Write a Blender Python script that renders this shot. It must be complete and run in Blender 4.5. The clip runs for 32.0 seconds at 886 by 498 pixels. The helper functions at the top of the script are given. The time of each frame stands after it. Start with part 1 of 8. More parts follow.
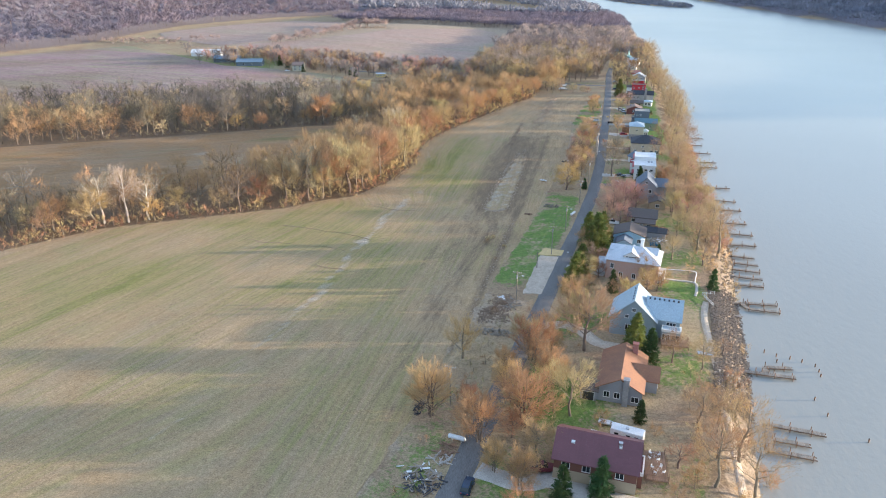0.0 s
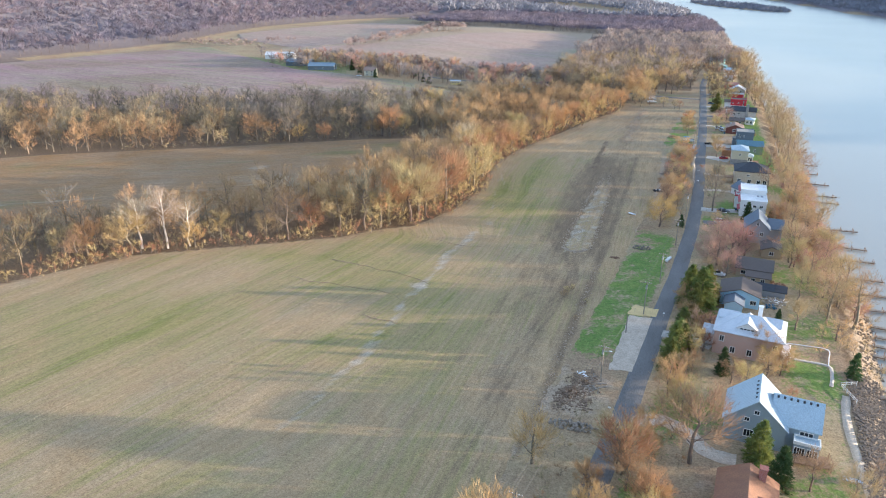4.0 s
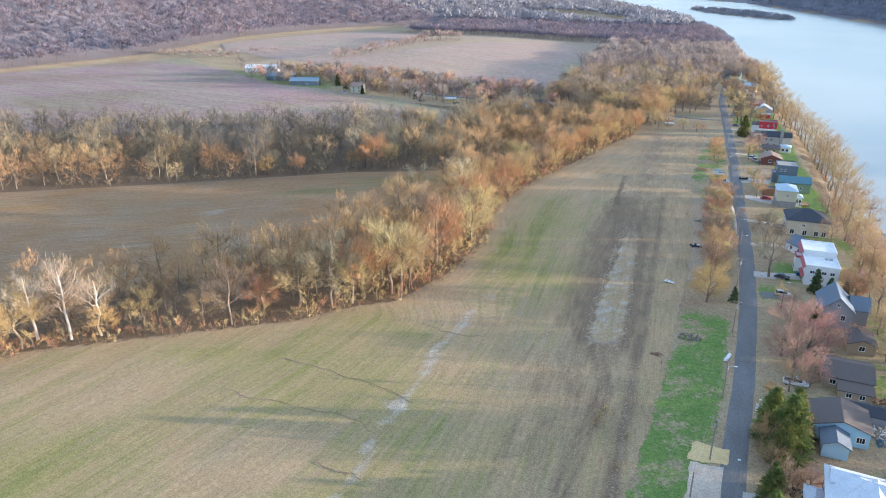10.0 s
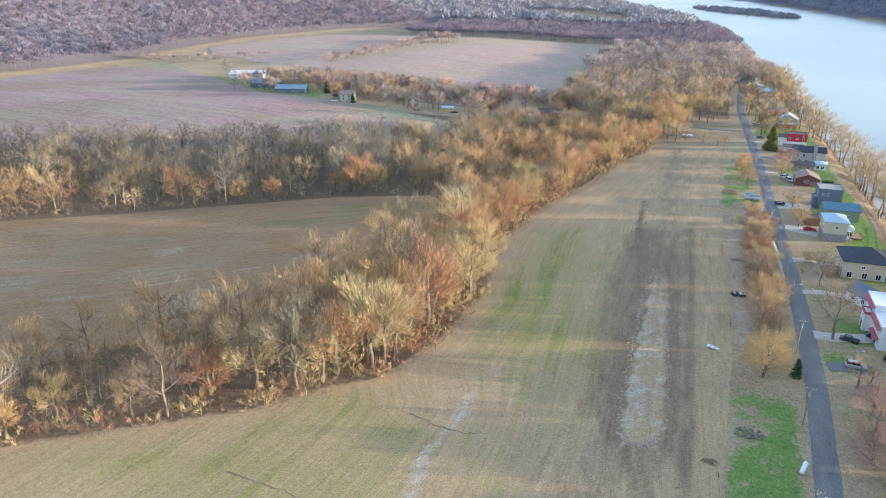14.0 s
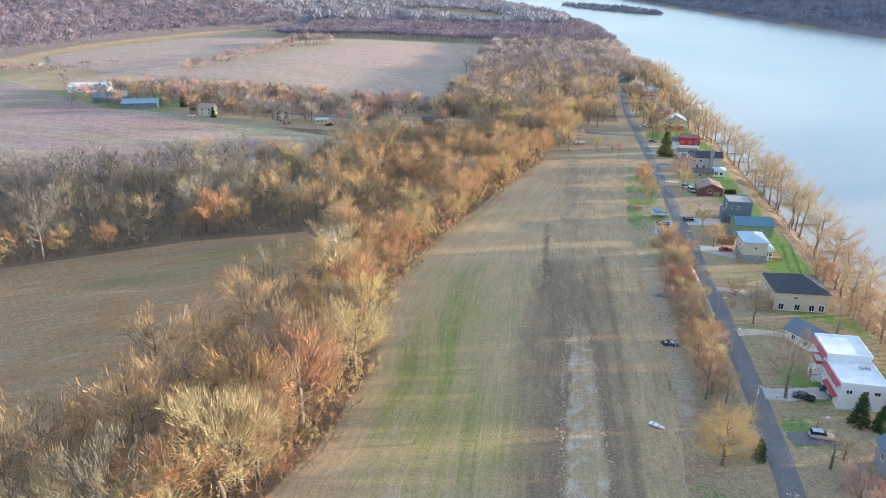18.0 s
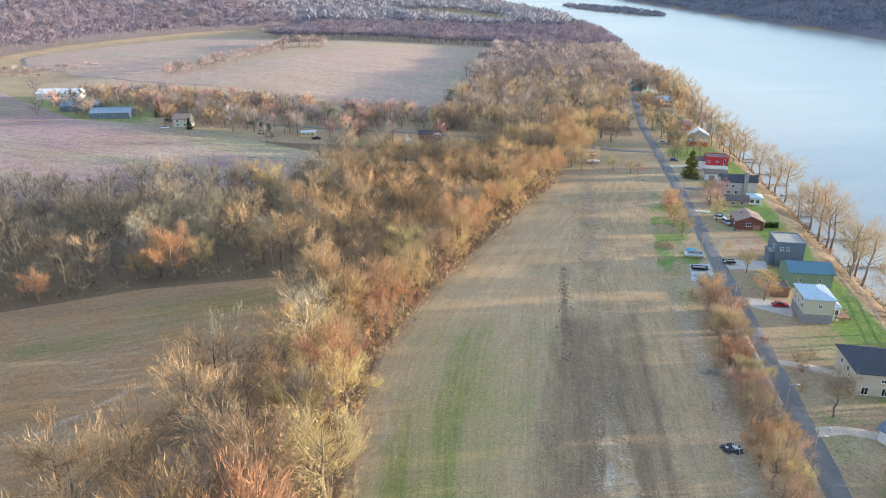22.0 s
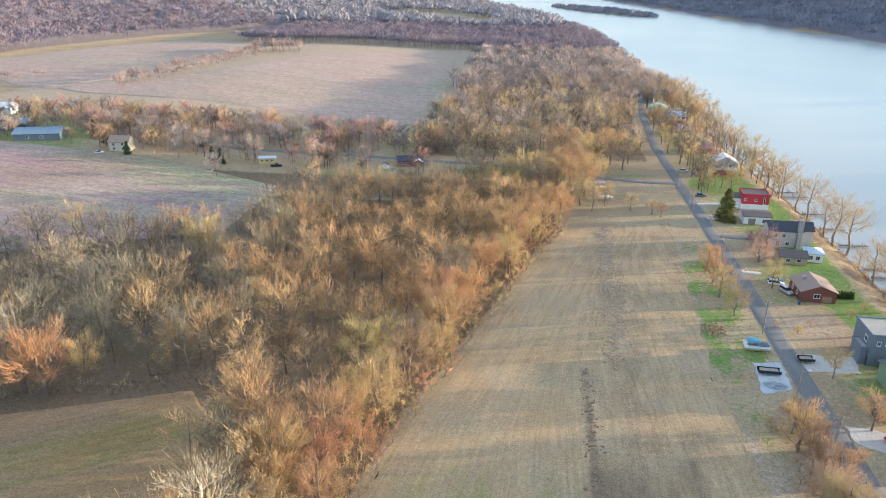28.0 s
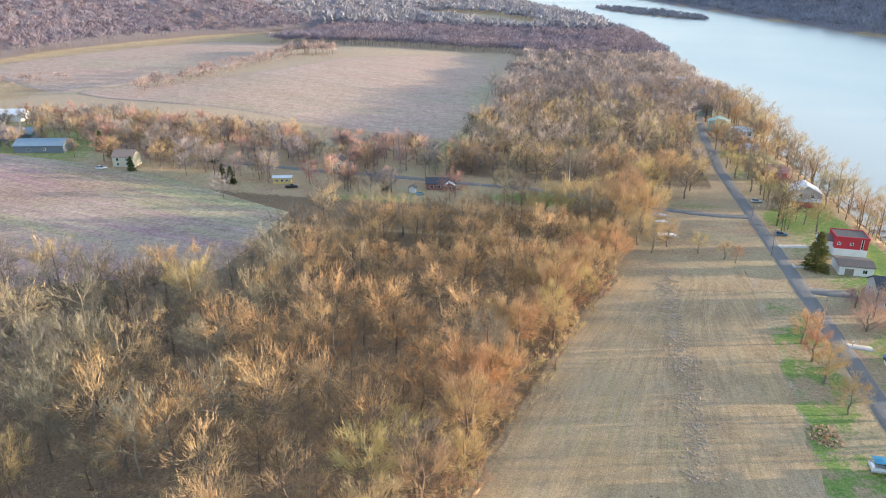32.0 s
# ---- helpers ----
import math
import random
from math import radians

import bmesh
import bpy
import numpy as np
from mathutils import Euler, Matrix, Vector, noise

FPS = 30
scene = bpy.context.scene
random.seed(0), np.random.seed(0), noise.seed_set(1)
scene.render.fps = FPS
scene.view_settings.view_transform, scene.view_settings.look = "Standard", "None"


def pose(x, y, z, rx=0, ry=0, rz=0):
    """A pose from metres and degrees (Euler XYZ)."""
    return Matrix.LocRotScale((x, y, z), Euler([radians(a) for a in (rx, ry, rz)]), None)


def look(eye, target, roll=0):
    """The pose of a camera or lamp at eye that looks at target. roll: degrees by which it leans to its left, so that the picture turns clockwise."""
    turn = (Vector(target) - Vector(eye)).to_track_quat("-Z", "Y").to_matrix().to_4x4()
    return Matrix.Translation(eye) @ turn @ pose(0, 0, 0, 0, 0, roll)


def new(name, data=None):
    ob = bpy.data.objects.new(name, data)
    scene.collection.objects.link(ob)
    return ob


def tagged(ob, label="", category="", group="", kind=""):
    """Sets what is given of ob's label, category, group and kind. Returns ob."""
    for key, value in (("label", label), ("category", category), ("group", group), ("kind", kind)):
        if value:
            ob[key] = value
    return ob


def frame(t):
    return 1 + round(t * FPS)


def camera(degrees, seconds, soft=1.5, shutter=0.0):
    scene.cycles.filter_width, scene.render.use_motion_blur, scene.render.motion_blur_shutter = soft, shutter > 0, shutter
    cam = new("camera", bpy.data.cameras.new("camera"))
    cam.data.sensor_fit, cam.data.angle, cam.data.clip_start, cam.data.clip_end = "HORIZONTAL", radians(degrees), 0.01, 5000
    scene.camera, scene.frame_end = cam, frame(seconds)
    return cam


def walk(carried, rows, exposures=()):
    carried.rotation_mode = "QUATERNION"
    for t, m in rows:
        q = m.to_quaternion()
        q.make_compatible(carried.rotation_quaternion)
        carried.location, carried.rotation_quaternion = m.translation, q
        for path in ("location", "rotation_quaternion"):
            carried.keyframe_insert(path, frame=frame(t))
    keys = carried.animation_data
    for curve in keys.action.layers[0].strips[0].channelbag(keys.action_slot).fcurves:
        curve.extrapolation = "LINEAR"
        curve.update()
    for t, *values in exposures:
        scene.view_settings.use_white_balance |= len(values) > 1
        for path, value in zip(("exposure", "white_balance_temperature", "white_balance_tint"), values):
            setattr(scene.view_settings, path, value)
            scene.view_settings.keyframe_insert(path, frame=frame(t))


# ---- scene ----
cam = camera(65.33, 32.0, soft=1.0)
PATH = [
    (0.0, pose(40.10, -153.39, 85.64, 68.31, 0.04, 11.83)),
    (0.5, pose(39.19, -149.03, 85.69, 68.31, 0.02, 13.41)),
    (1.0, pose(38.28, -144.66, 85.75, 68.31, -0.01, 16.27)),
    (1.5, pose(37.35, -140.28, 85.81, 68.32, -0.03, 18.01)),
    (2.0, pose(36.39, -135.89, 85.87, 68.32, -0.06, 18.06)),
    (2.5, pose(35.41, -131.47, 85.93, 68.34, -0.08, 18.07)),
    (3.0, pose(34.38, -127.04, 85.98, 68.35, -0.09, 18.09)),
    (3.5, pose(33.31, -122.57, 86.04, 68.38, -0.11, 18.14)),
    (4.5, pose(30.99, -113.52, 86.16, 68.45, -0.12, 18.13)),
    (5.5, pose(28.46, -104.32, 86.28, 68.54, -0.12, 18.12)),
    (6.5, pose(25.78, -95.00, 86.39, 68.65, -0.12, 18.10)),
    (7.5, pose(23.02, -85.57, 86.50, 68.75, -0.12, 18.01)),
    (8.5, pose(20.26, -76.05, 86.58, 68.82, -0.13, 17.91)),
    (9.5, pose(17.53, -66.43, 86.65, 68.86, -0.14, 17.88)),
    (10.5, pose(14.79, -56.68, 86.70, 68.88, -0.15, 17.88)),
    (11.5, pose(12.02, -46.77, 86.74, 68.88, -0.13, 17.84)),
    (12.5, pose(9.22, -36.65, 86.75, 68.88, -0.07, 17.82)),
    (13.5, pose(6.41, -26.32, 86.75, 68.86, 0.03, 17.78)),
    (14.5, pose(3.69, -15.86, 86.73, 68.83, 0.14, 17.76)),
    (15.0, pose(2.40, -10.59, 86.72, 68.82, 0.19, 16.78)),
    (15.5, pose(1.16, -5.30, 86.71, 68.80, 0.24, 10.13)),
    (16.0, pose(0.00, 0.00, 86.70, 68.78, 0.27, 8.39)),
    (16.5, pose(-1.08, 5.30, 86.69, 68.76, 0.30, 8.03)),
    (17.5, pose(-3.03, 15.91, 86.66, 68.72, 0.31, 7.94)),
    (18.5, pose(-4.73, 26.50, 86.63, 68.69, 0.29, 7.90)),
    (19.5, pose(-6.24, 37.05, 86.60, 68.66, 0.25, 7.88)),
    (20.5, pose(-7.64, 47.56, 86.57, 68.66, 0.19, 7.87)),
    (21.5, pose(-8.95, 58.02, 86.54, 68.68, 0.12, 7.87)),
    (23.0, pose(-10.76, 73.71, 86.50, 68.72, 0.02, 7.73)),
    (24.0, pose(-11.87, 84.20, 86.48, 68.73, -0.03, 7.58)),
    (25.5, pose(-13.42, 100.04, 86.45, 68.72, -0.07, 7.60)),
    (27.5, pose(-15.34, 121.22, 86.39, 68.69, -0.07, 7.24)),
    (28.0, pose(-15.81, 126.50, 86.37, 68.68, -0.07, 6.84)),
    (28.5, pose(-16.28, 131.76, 86.34, 68.68, -0.08, 6.41)),
    (29.0, pose(-16.74, 137.01, 86.31, 68.68, -0.08, 5.98)),
    (29.5, pose(-17.21, 142.25, 86.28, 68.68, -0.09, 5.94)),
    (30.0, pose(-17.68, 147.48, 86.24, 68.68, -0.09, 5.92)),
    (30.5, pose(-18.15, 152.70, 86.20, 68.69, -0.10, 6.42)),
    (31.0, pose(-18.62, 157.91, 86.16, 68.69, -0.11, 7.59)),
    (31.5, pose(-19.09, 163.12, 86.11, 68.70, -0.12, 8.76)),
    (32.0, pose(-19.56, 168.33, 86.07, 68.71, -0.12, 10.08)),
]
walk(cam, PATH, exposures=[(0.0, 1.75, 5650, 9), (10.0, 1.88, 5450, 8), (20.0, 1.94, 5700, 8), (32.0, 1.96, 5950, 8)])

# ---- light ----
SUN_AZ, SUN_EL = 13.0, 5.8           # degrees from +x towards +y, and above the horizon
sun_way = Vector((math.cos(radians(SUN_AZ)) * math.cos(radians(SUN_EL)), math.sin(radians(SUN_AZ)) * math.cos(radians(SUN_EL)), math.sin(radians(SUN_EL))))
world = bpy.data.worlds.new("sky")
scene.world = world
world.use_nodes = True
wn = world.node_tree.nodes
sky = wn.new("ShaderNodeTexSky")
sky.sky_type, sky.sun_disc = "NISHITA", False
sky.sun_elevation, sky.sun_rotation = radians(SUN_EL), radians(90 - SUN_AZ)
sky.air_density, sky.dust_density, sky.ozone_density = 1.0, 0.7, 1.3
wn["Background"].inputs["Strength"].default_value = 0.18
veil = wn.new("ShaderNodeMix")       # thin high cloud over the whole sky
veil.data_type = "RGBA"
veil.inputs[0].default_value, veil.inputs[7].default_value = 0.6, (1.40, 1.66, 2.16, 1)
world.node_tree.links.new(sky.outputs[0], veil.inputs[6])
world.node_tree.links.new(veil.outputs[2], wn["Background"].inputs["Color"])
sun = new("sun", bpy.data.lights.new("sun", "SUN"))
sun.data.energy, sun.data.angle, sun.data.color = 4.0, radians(0.6), (1.0, 0.78, 0.54)
sun.matrix_basis = look(sun_way * 300, (0, 0, 0))

# ---- materials ----
def nodes_of(name):
    m = bpy.data.materials.new(name)
    m.use_nodes = True
    n, l = m.node_tree.nodes, m.node_tree.links
    return m, n, l, n["Principled BSDF"]


def noise_node(n, l, coord, scale, detail=4.0, rough=0.6, stretch=None):
    t = n.new("ShaderNodeTexNoise")
    t.inputs["Scale"].default_value, t.inputs["Detail"].default_value, t.inputs["Roughness"].default_value = scale, detail, rough
    if stretch:
        mp = n.new("ShaderNodeMapping")
        mp.inputs["Scale"].default_value = stretch
        l.new(coord, mp.inputs["Vector"])
        coord = mp.outputs[0]
    l.new(coord, t.inputs["Vector"])
    return t.outputs["Fac"]


def ramp(n, l, fac, lo, hi):
    r = n.new("ShaderNodeMapRange")
    r.inputs["From Min"].default_value, r.inputs["From Max"].default_value = lo, hi
    l.new(fac, r.inputs["Value"])
    return r.outputs[0]


def mixc(n, l, fac, a, b, mode="MIX"):
    m = n.new("ShaderNodeMix")
    m.data_type, m.blend_type = "RGBA", mode
    for sock, v in ((m.inputs[0], fac), (m.inputs[6], a), (m.inputs[7], b)):
        if isinstance(v, (int, float)):
            sock.default_value = v
        elif isinstance(v, tuple):
            sock.default_value = (*v[:3], 1)
        else:
            l.new(v, sock)
    return m.outputs[2]


def math_node(n, l, op, a, b=0.0, clamp=False):
    m = n.new("ShaderNodeMath")
    m.operation, m.use_clamp = op, clamp
    for sock, v in ((m.inputs[0], a), (m.inputs[1], b)):
        if isinstance(v, (int, float)):
            sock.default_value = v
        else:
            l.new(v, sock)
    return m.outputs[0]


def attr(n, name):
    a = n.new("ShaderNodeAttribute")
    a.attribute_name = name
    return a.outputs["Fac"]


def bump(n, l, bsdf, height, strength, dist):
    b = n.new("ShaderNodeBump")
    b.inputs["Strength"].default_value, b.inputs["Distance"].default_value = strength, dist
    l.new(height, b.inputs["Height"])
    l.new(b.outputs[0], bsdf.inputs["Normal"])


def plain(name, c1, c2, scale=1.0, fine=12.0, rough=0.8, metal=0.0, relief=0.2, dist=0.03, vary=0.0, stretch=None):
    """Two-scale mottled surface; vary: how far copies differ in brightness."""
    m, n, l, b = nodes_of(name)
    co = n.new("ShaderNodeTexCoord").outputs["Object"]
    big = ramp(n, l, noise_node(n, l, co, scale, 4, 0.6, stretch), 0.3, 0.7)
    small = noise_node(n, l, co, fine, 3, 0.7, stretch)
    c = mixc(n, l, big, c1, c2)
    c = mixc(n, l, 0.55, c, mixc(n, l, ramp(n, l, small, 0.3, 0.7), (0.25, 0.25, 0.25), (0.78, 0.78, 0.78)), "OVERLAY")
    if vary:
        info = n.new("ShaderNodeObjectInfo").outputs["Random"]
        h = n.new("ShaderNodeHueSaturation")
        mv = math_node(n, l, "ADD", math_node(n, l, "MULTIPLY", info, vary), 1 - vary / 2)
        l.new(mv, h.inputs["Value"])
        l.new(c, h.inputs["Color"])
        c = h.outputs[0]
    l.new(c, b.inputs["Base Color"])
    b.inputs["Roughness"].default_value, b.inputs["Metallic"].default_value = rough, metal
    if relief:
        bump(n, l, b, small, relief, dist)
    return m


def twig_mat(name, c1, c2, size=0.12, vary=0.5, rough=0.85, through_light=0.27):
    """Bark and twigs: patches as large as a crown, fine grain, copies that differ."""
    m, n, l, b = nodes_of(name)
    co = n.new("ShaderNodeTexCoord").outputs["Object"]
    big = ramp(n, l, noise_node(n, l, co, size, 2, 0.5), 0.36, 0.64)
    info = n.new("ShaderNodeObjectInfo").outputs["Random"]
    c = mixc(n, l, big, c1, c2)
    h = n.new("ShaderNodeHueSaturation")
    isl = n.new("ShaderNodeNewGeometry").outputs["Random Per Island"]
    l.new(math_node(n, l, "ADD", math_node(n, l, "MULTIPLY", math_node(n, l, "ADD", math_node(n, l, "MULTIPLY", attr(n, "tone"), 1.15), math_node(n, l, "ADD", math_node(n, l, "MULTIPLY", info, 0.4), math_node(n, l, "MULTIPLY", isl, 0.4))), vary * 1.5), 1 - vary * 0.75), h.inputs["Value"])
    l.new(math_node(n, l, "ADD", math_node(n, l, "MULTIPLY", info, 0.05), 0.475), h.inputs["Hue"])
    l.new(c, h.inputs["Color"])
    l.new(h.outputs[0], b.inputs["Base Color"])
    b.inputs["Roughness"].default_value = rough
    b.inputs["Specular IOR Level"].default_value = 0.2
    if through_light:
        tr, mx = n.new("ShaderNodeBsdfTranslucent"), n.new("ShaderNodeMixShader")
        mx.inputs[0].default_value = through_light
        l.new(h.outputs[0], tr.inputs["Color"])
        l.new(b.outputs[0], mx.inputs[1])
        l.new(tr.outputs[0], mx.inputs[2])
        l.new(mx.outputs[0], n["Material Output"].inputs["Surface"])
    return m


BARK = twig_mat("bark", (0.165, 0.13, 0.10), (0.245, 0.195, 0.15), 0.6, 0.4, through_light=0.0)
BARK_PALE = twig_mat("pale_bark", (0.78, 0.72, 0.62), (0.6, 0.54, 0.45), 0.5, 0.2, through_light=0.0)
TWIG_GREY = twig_mat("grey_twigs", (0.22, 0.185, 0.14), (0.28, 0.23, 0.165), 0.1)
TWIG_BROWN = twig_mat("brown_twigs", (0.38, 0.28, 0.165), (0.45, 0.33, 0.185), 0.1)
TWIG_TAN = twig_mat("tan_twigs", (0.50, 0.36, 0.18), (0.44, 0.32, 0.163), 0.1)
TWIG_ORANGE = twig_mat("orange_twigs", (0.5, 0.285, 0.145), (0.45, 0.295, 0.16), 0.1)
TWIG_RED = twig_mat("red_buds", (0.48, 0.285, 0.225), (0.43, 0.29, 0.22), 0.1)
TWIG_WILLOW = twig_mat("willow_twigs", (0.50, 0.36, 0.13), (0.43, 0.33, 0.155), 0.1)
TWIG_PALE = twig_mat("sycamore_twigs", (0.60, 0.50, 0.37), (0.50, 0.41, 0.30), 0.1)
NEEDLE = twig_mat("needles", (0.065, 0.115, 0.045), (0.105, 0.14, 0.05), 0.25, 0.6)
# needles as the low sun yellows them, the light held in the colour
NEEDLE_SUN = twig_mat("sunlit_needles", (0.28, 0.28, 0.075), (0.13, 0.18, 0.06), 0.25, 0.6)
# purple-grey of distance haze put into the twig colour of hill and deep woods
HAZE_PURPLE_TWIG = twig_mat("haze_purple_twigs", (0.17, 0.155, 0.20), (0.235, 0.19, 0.215), 0.012, 0.3)
# far shores and island: blue-grey air haze mixed into the base colour
HAZE_BLUE_TWIG = twig_mat("haze_blue_twigs", (0.215, 0.225, 0.265), (0.26, 0.25, 0.275), 0.008, 0.25)
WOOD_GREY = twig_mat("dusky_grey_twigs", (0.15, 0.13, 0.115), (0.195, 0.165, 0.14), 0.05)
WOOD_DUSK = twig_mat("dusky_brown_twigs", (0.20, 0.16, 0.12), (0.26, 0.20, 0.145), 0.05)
# greyer copies of the near twig colours, some distance haze left in them
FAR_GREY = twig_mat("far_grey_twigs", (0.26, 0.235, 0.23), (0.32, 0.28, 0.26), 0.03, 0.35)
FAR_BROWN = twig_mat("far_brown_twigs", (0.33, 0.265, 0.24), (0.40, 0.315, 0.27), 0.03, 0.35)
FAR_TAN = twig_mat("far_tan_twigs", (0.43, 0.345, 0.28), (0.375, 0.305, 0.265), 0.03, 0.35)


def haze_share(n, l):
    """How far the litter of hill and far shore is coloured purple-grey for haze."""
    return attr(n, "haze_tint")


def ground_mat():
    m, n, l, b = nodes_of("soil_and_grass")
    co = n.new("ShaderNodeTexCoord").outputs["Object"]
    big = ramp(n, l, noise_node(n, l, co, 0.05, 5, 0.6), 0.35, 0.65)
    mid = ramp(n, l, noise_node(n, l, co, 0.35, 5, 0.65), 0.3, 0.7)
    fine = noise_node(n, l, co, 2.5, 4, 0.75)
    litter = mixc(n, l, mid, (0.25, 0.17, 0.11), (0.36, 0.25, 0.155))
    dry = mixc(n, l, mid, (0.40, 0.32, 0.19), (0.31, 0.245, 0.145))
    c = mixc(n, l, big, litter, dry)
    green = mixc(n, l, mid, (0.10, 0.185, 0.04), (0.19, 0.235, 0.07))
    g = math_node(n, l, "ADD", attr(n, "green"), math_node(n, l, "MULTIPLY", math_node(n, l, "SUBTRACT", math_node(n, l, "MULTIPLY", math_node(n, l, "ADD", mid, ramp(n, l, noise_node(n, l, co, 1.1, 5, 0.7), 0.3, 0.7)), 0.5), 0.5), 1.0))
    c = mixc(n, l, ramp(n, l, g, 0.38, 0.66), c, green)
    w = math_node(n, l, "ADD", attr(n, "litter"), math_node(n, l, "MULTIPLY", math_node(n, l, "SUBTRACT", mid, 0.5), 0.5))
    # leaf litter; its purple-grey second pair of colours stands for distance haze
    c = mixc(n, l, ramp(n, l, w, 0.35, 0.7), c, mixc(n, l, haze_share(n, l), mixc(n, l, fine, (0.105, 0.078, 0.052), (0.23, 0.16, 0.098)), mixc(n, l, fine, (0.15, 0.145, 0.175), (0.21, 0.19, 0.215))))
    r = math_node(n, l, "ADD", attr(n, "bare"), math_node(n, l, "MULTIPLY", math_node(n, l, "SUBTRACT", mid, 0.5), 0.5))
    c = mixc(n, l, ramp(n, l, r, 0.35, 0.65), c, mixc(n, l, fine, (0.28, 0.215, 0.15), (0.44, 0.345, 0.245)))
    tuft = noise_node(n, l, co, 0.9, 5, 0.75)
    c = mixc(n, l, 0.6, c, mixc(n, l, ramp(n, l, tuft, 0.3, 0.7), (0.26, 0.25, 0.24), (0.76, 0.74, 0.70)), "OVERLAY")
    c = mixc(n, l, 0.6, c, mixc(n, l, ramp(n, l, fine, 0.3, 0.7), (0.22, 0.22, 0.22), (0.8, 0.8, 0.8)), "OVERLAY")
    l.new(c, b.inputs["Base Color"])
    b.inputs["Roughness"].default_value = 0.95
    b.inputs["Specular IOR Level"].default_value = 0.15
    bump(n, l, b, fine, 0.6, 0.15)
    return m


def field_mat(name, soil1, soil2, crop1, crop2, turn, row=0.8, strength=1.0, base_green=0.0, sheared=False, grooves=0.42):
    """Tilled field: soil and thin crop in rows, with swaths; attribute green raises the crop, bare the soil, pale the washed silt."""
    m, n, l, b = nodes_of(name)
    tc = n.new("ShaderNodeTexCoord").outputs["Object"]
    mp = n.new("ShaderNodeMapping")
    mp.inputs["Rotation"].default_value = (0, 0, radians(turn))
    l.new(tc, mp.inputs["Vector"])
    co = mp.outputs[0]
    if sheared:
        sp, cb = n.new("ShaderNodeSeparateXYZ"), n.new("ShaderNodeCombineXYZ")
        l.new(tc, sp.inputs[0])
        l.new(attr(n, "row"), cb.inputs[0])
        l.new(sp.outputs[1], cb.inputs[1])
        co = cb.outputs[0]
    k = 0.8 / row
    big = ramp(n, l, noise_node(n, l, co, 0.03 * k, 5, 0.6, (1, 0.45, 1)), 0.35, 0.65)
    mid = ramp(n, l, noise_node(n, l, co, 0.25 * k, 6, 0.7, (1, 0.3, 1)), 0.3, 0.7)
    streak = ramp(n, l, noise_node(n, l, co, 0.5 * k, 4, 0.65, (1, 0.03, 1)), 0.35, 0.65)
    swath = ramp(n, l, noise_node(n, l, co, 0.16 * k, 2, 0.5, (1, 0.05, 1)), 0.38, 0.62)
    blot = ramp(n, l, noise_node(n, l, tc, 0.07 * k, 6, 0.68), 0.36, 0.64)
    fine = noise_node(n, l, tc, 3.0 * k, 3, 0.75)
    lines = ramp(n, l, noise_node(n, l, co, 1.5 * k, 4, 0.75, (1, 0.05, 1)), 0.28, 0.72)
    wv = n.new("ShaderNodeTexWave")
    wv.bands_direction = "X"
    wv.inputs["Scale"].default_value = 0.314 / (1.7 * row)
    wv.inputs["Distortion"].default_value, wv.inputs["Detail"].default_value, wv.inputs["Detail Scale"].default_value = 2.2, 3.0, 0.2
    l.new(co, wv.inputs["Vector"])
    rows = math_node(n, l, "MULTIPLY", math_node(n, l, "SUBTRACT", math_node(n, l, "ADD", math_node(n, l, "MULTIPLY", wv.outputs["Fac"], 0.25), math_node(n, l, "MULTIPLY", lines, 0.75)), 0.5), strength)
    soil = mixc(n, l, mid, soil1, soil2)
    soil = mixc(n, l, math_node(n, l, "MULTIPLY", blot, 0.5), soil, tuple(0.55 * a + 0.45 * b for a, b in zip(soil1, (0.40, 0.37, 0.31))))
    crop = mixc(n, l, mid, crop1, crop2)
    g = math_node(n, l, "ADD", attr(n, "green"), math_node(n, l, "MULTIPLY", math_node(n, l, "SUBTRACT", big, 0.5), 0.55))
    g = math_node(n, l, "ADD", g, math_node(n, l, "MULTIPLY", math_node(n, l, "SUBTRACT", streak, 0.5), 0.55))
    g = math_node(n, l, "ADD", g, math_node(n, l, "MULTIPLY", math_node(n, l, "SUBTRACT", blot, 0.5), 0.45))
    g = math_node(n, l, "ADD", g, math_node(n, l, "MULTIPLY", rows, 0.55))
    g = math_node(n, l, "ADD", g, base_green)
    c = mixc(n, l, ramp(n, l, g, 0.12, 0.95), soil, crop)
    c = mixc(n, l, math_node(n, l, "MULTIPLY", swath, 0.35), c, tuple(min(1, v * 1.12) for v in soil1))
    ba = math_node(n, l, "ADD", attr(n, "bare"), math_node(n, l, "MULTIPLY", math_node(n, l, "SUBTRACT", mid, 0.5), 0.6))
    dark = mixc(n, l, fine, (0.165, 0.115, 0.07), (0.27, 0.19, 0.115))
    c = mixc(n, l, ramp(n, l, ba, 0.25, 1.0), c, dark)
    pa = math_node(n, l, "ADD", attr(n, "pale"), math_node(n, l, "MULTIPLY", math_node(n, l, "SUBTRACT", mid, 0.5), 0.6))
    c = mixc(n, l, ramp(n, l, pa, 0.3, 0.8), c, mixc(n, l, ramp(n, l, fine, 0.3, 0.7), (0.34, 0.275, 0.195), (0.49, 0.405, 0.30)))
    c = mixc(n, l, grooves, c, mixc(n, l, lines, (0.28, 0.28, 0.28), (0.72, 0.72, 0.72)), "OVERLAY")
    clod = noise_node(n, l, tc, 0.9 * k, 5, 0.8)
    c = mixc(n, l, 0.5, c, mixc(n, l, ramp(n, l, clod, 0.25, 0.75), (0.25, 0.25, 0.25), (0.75, 0.75, 0.75)), "OVERLAY")
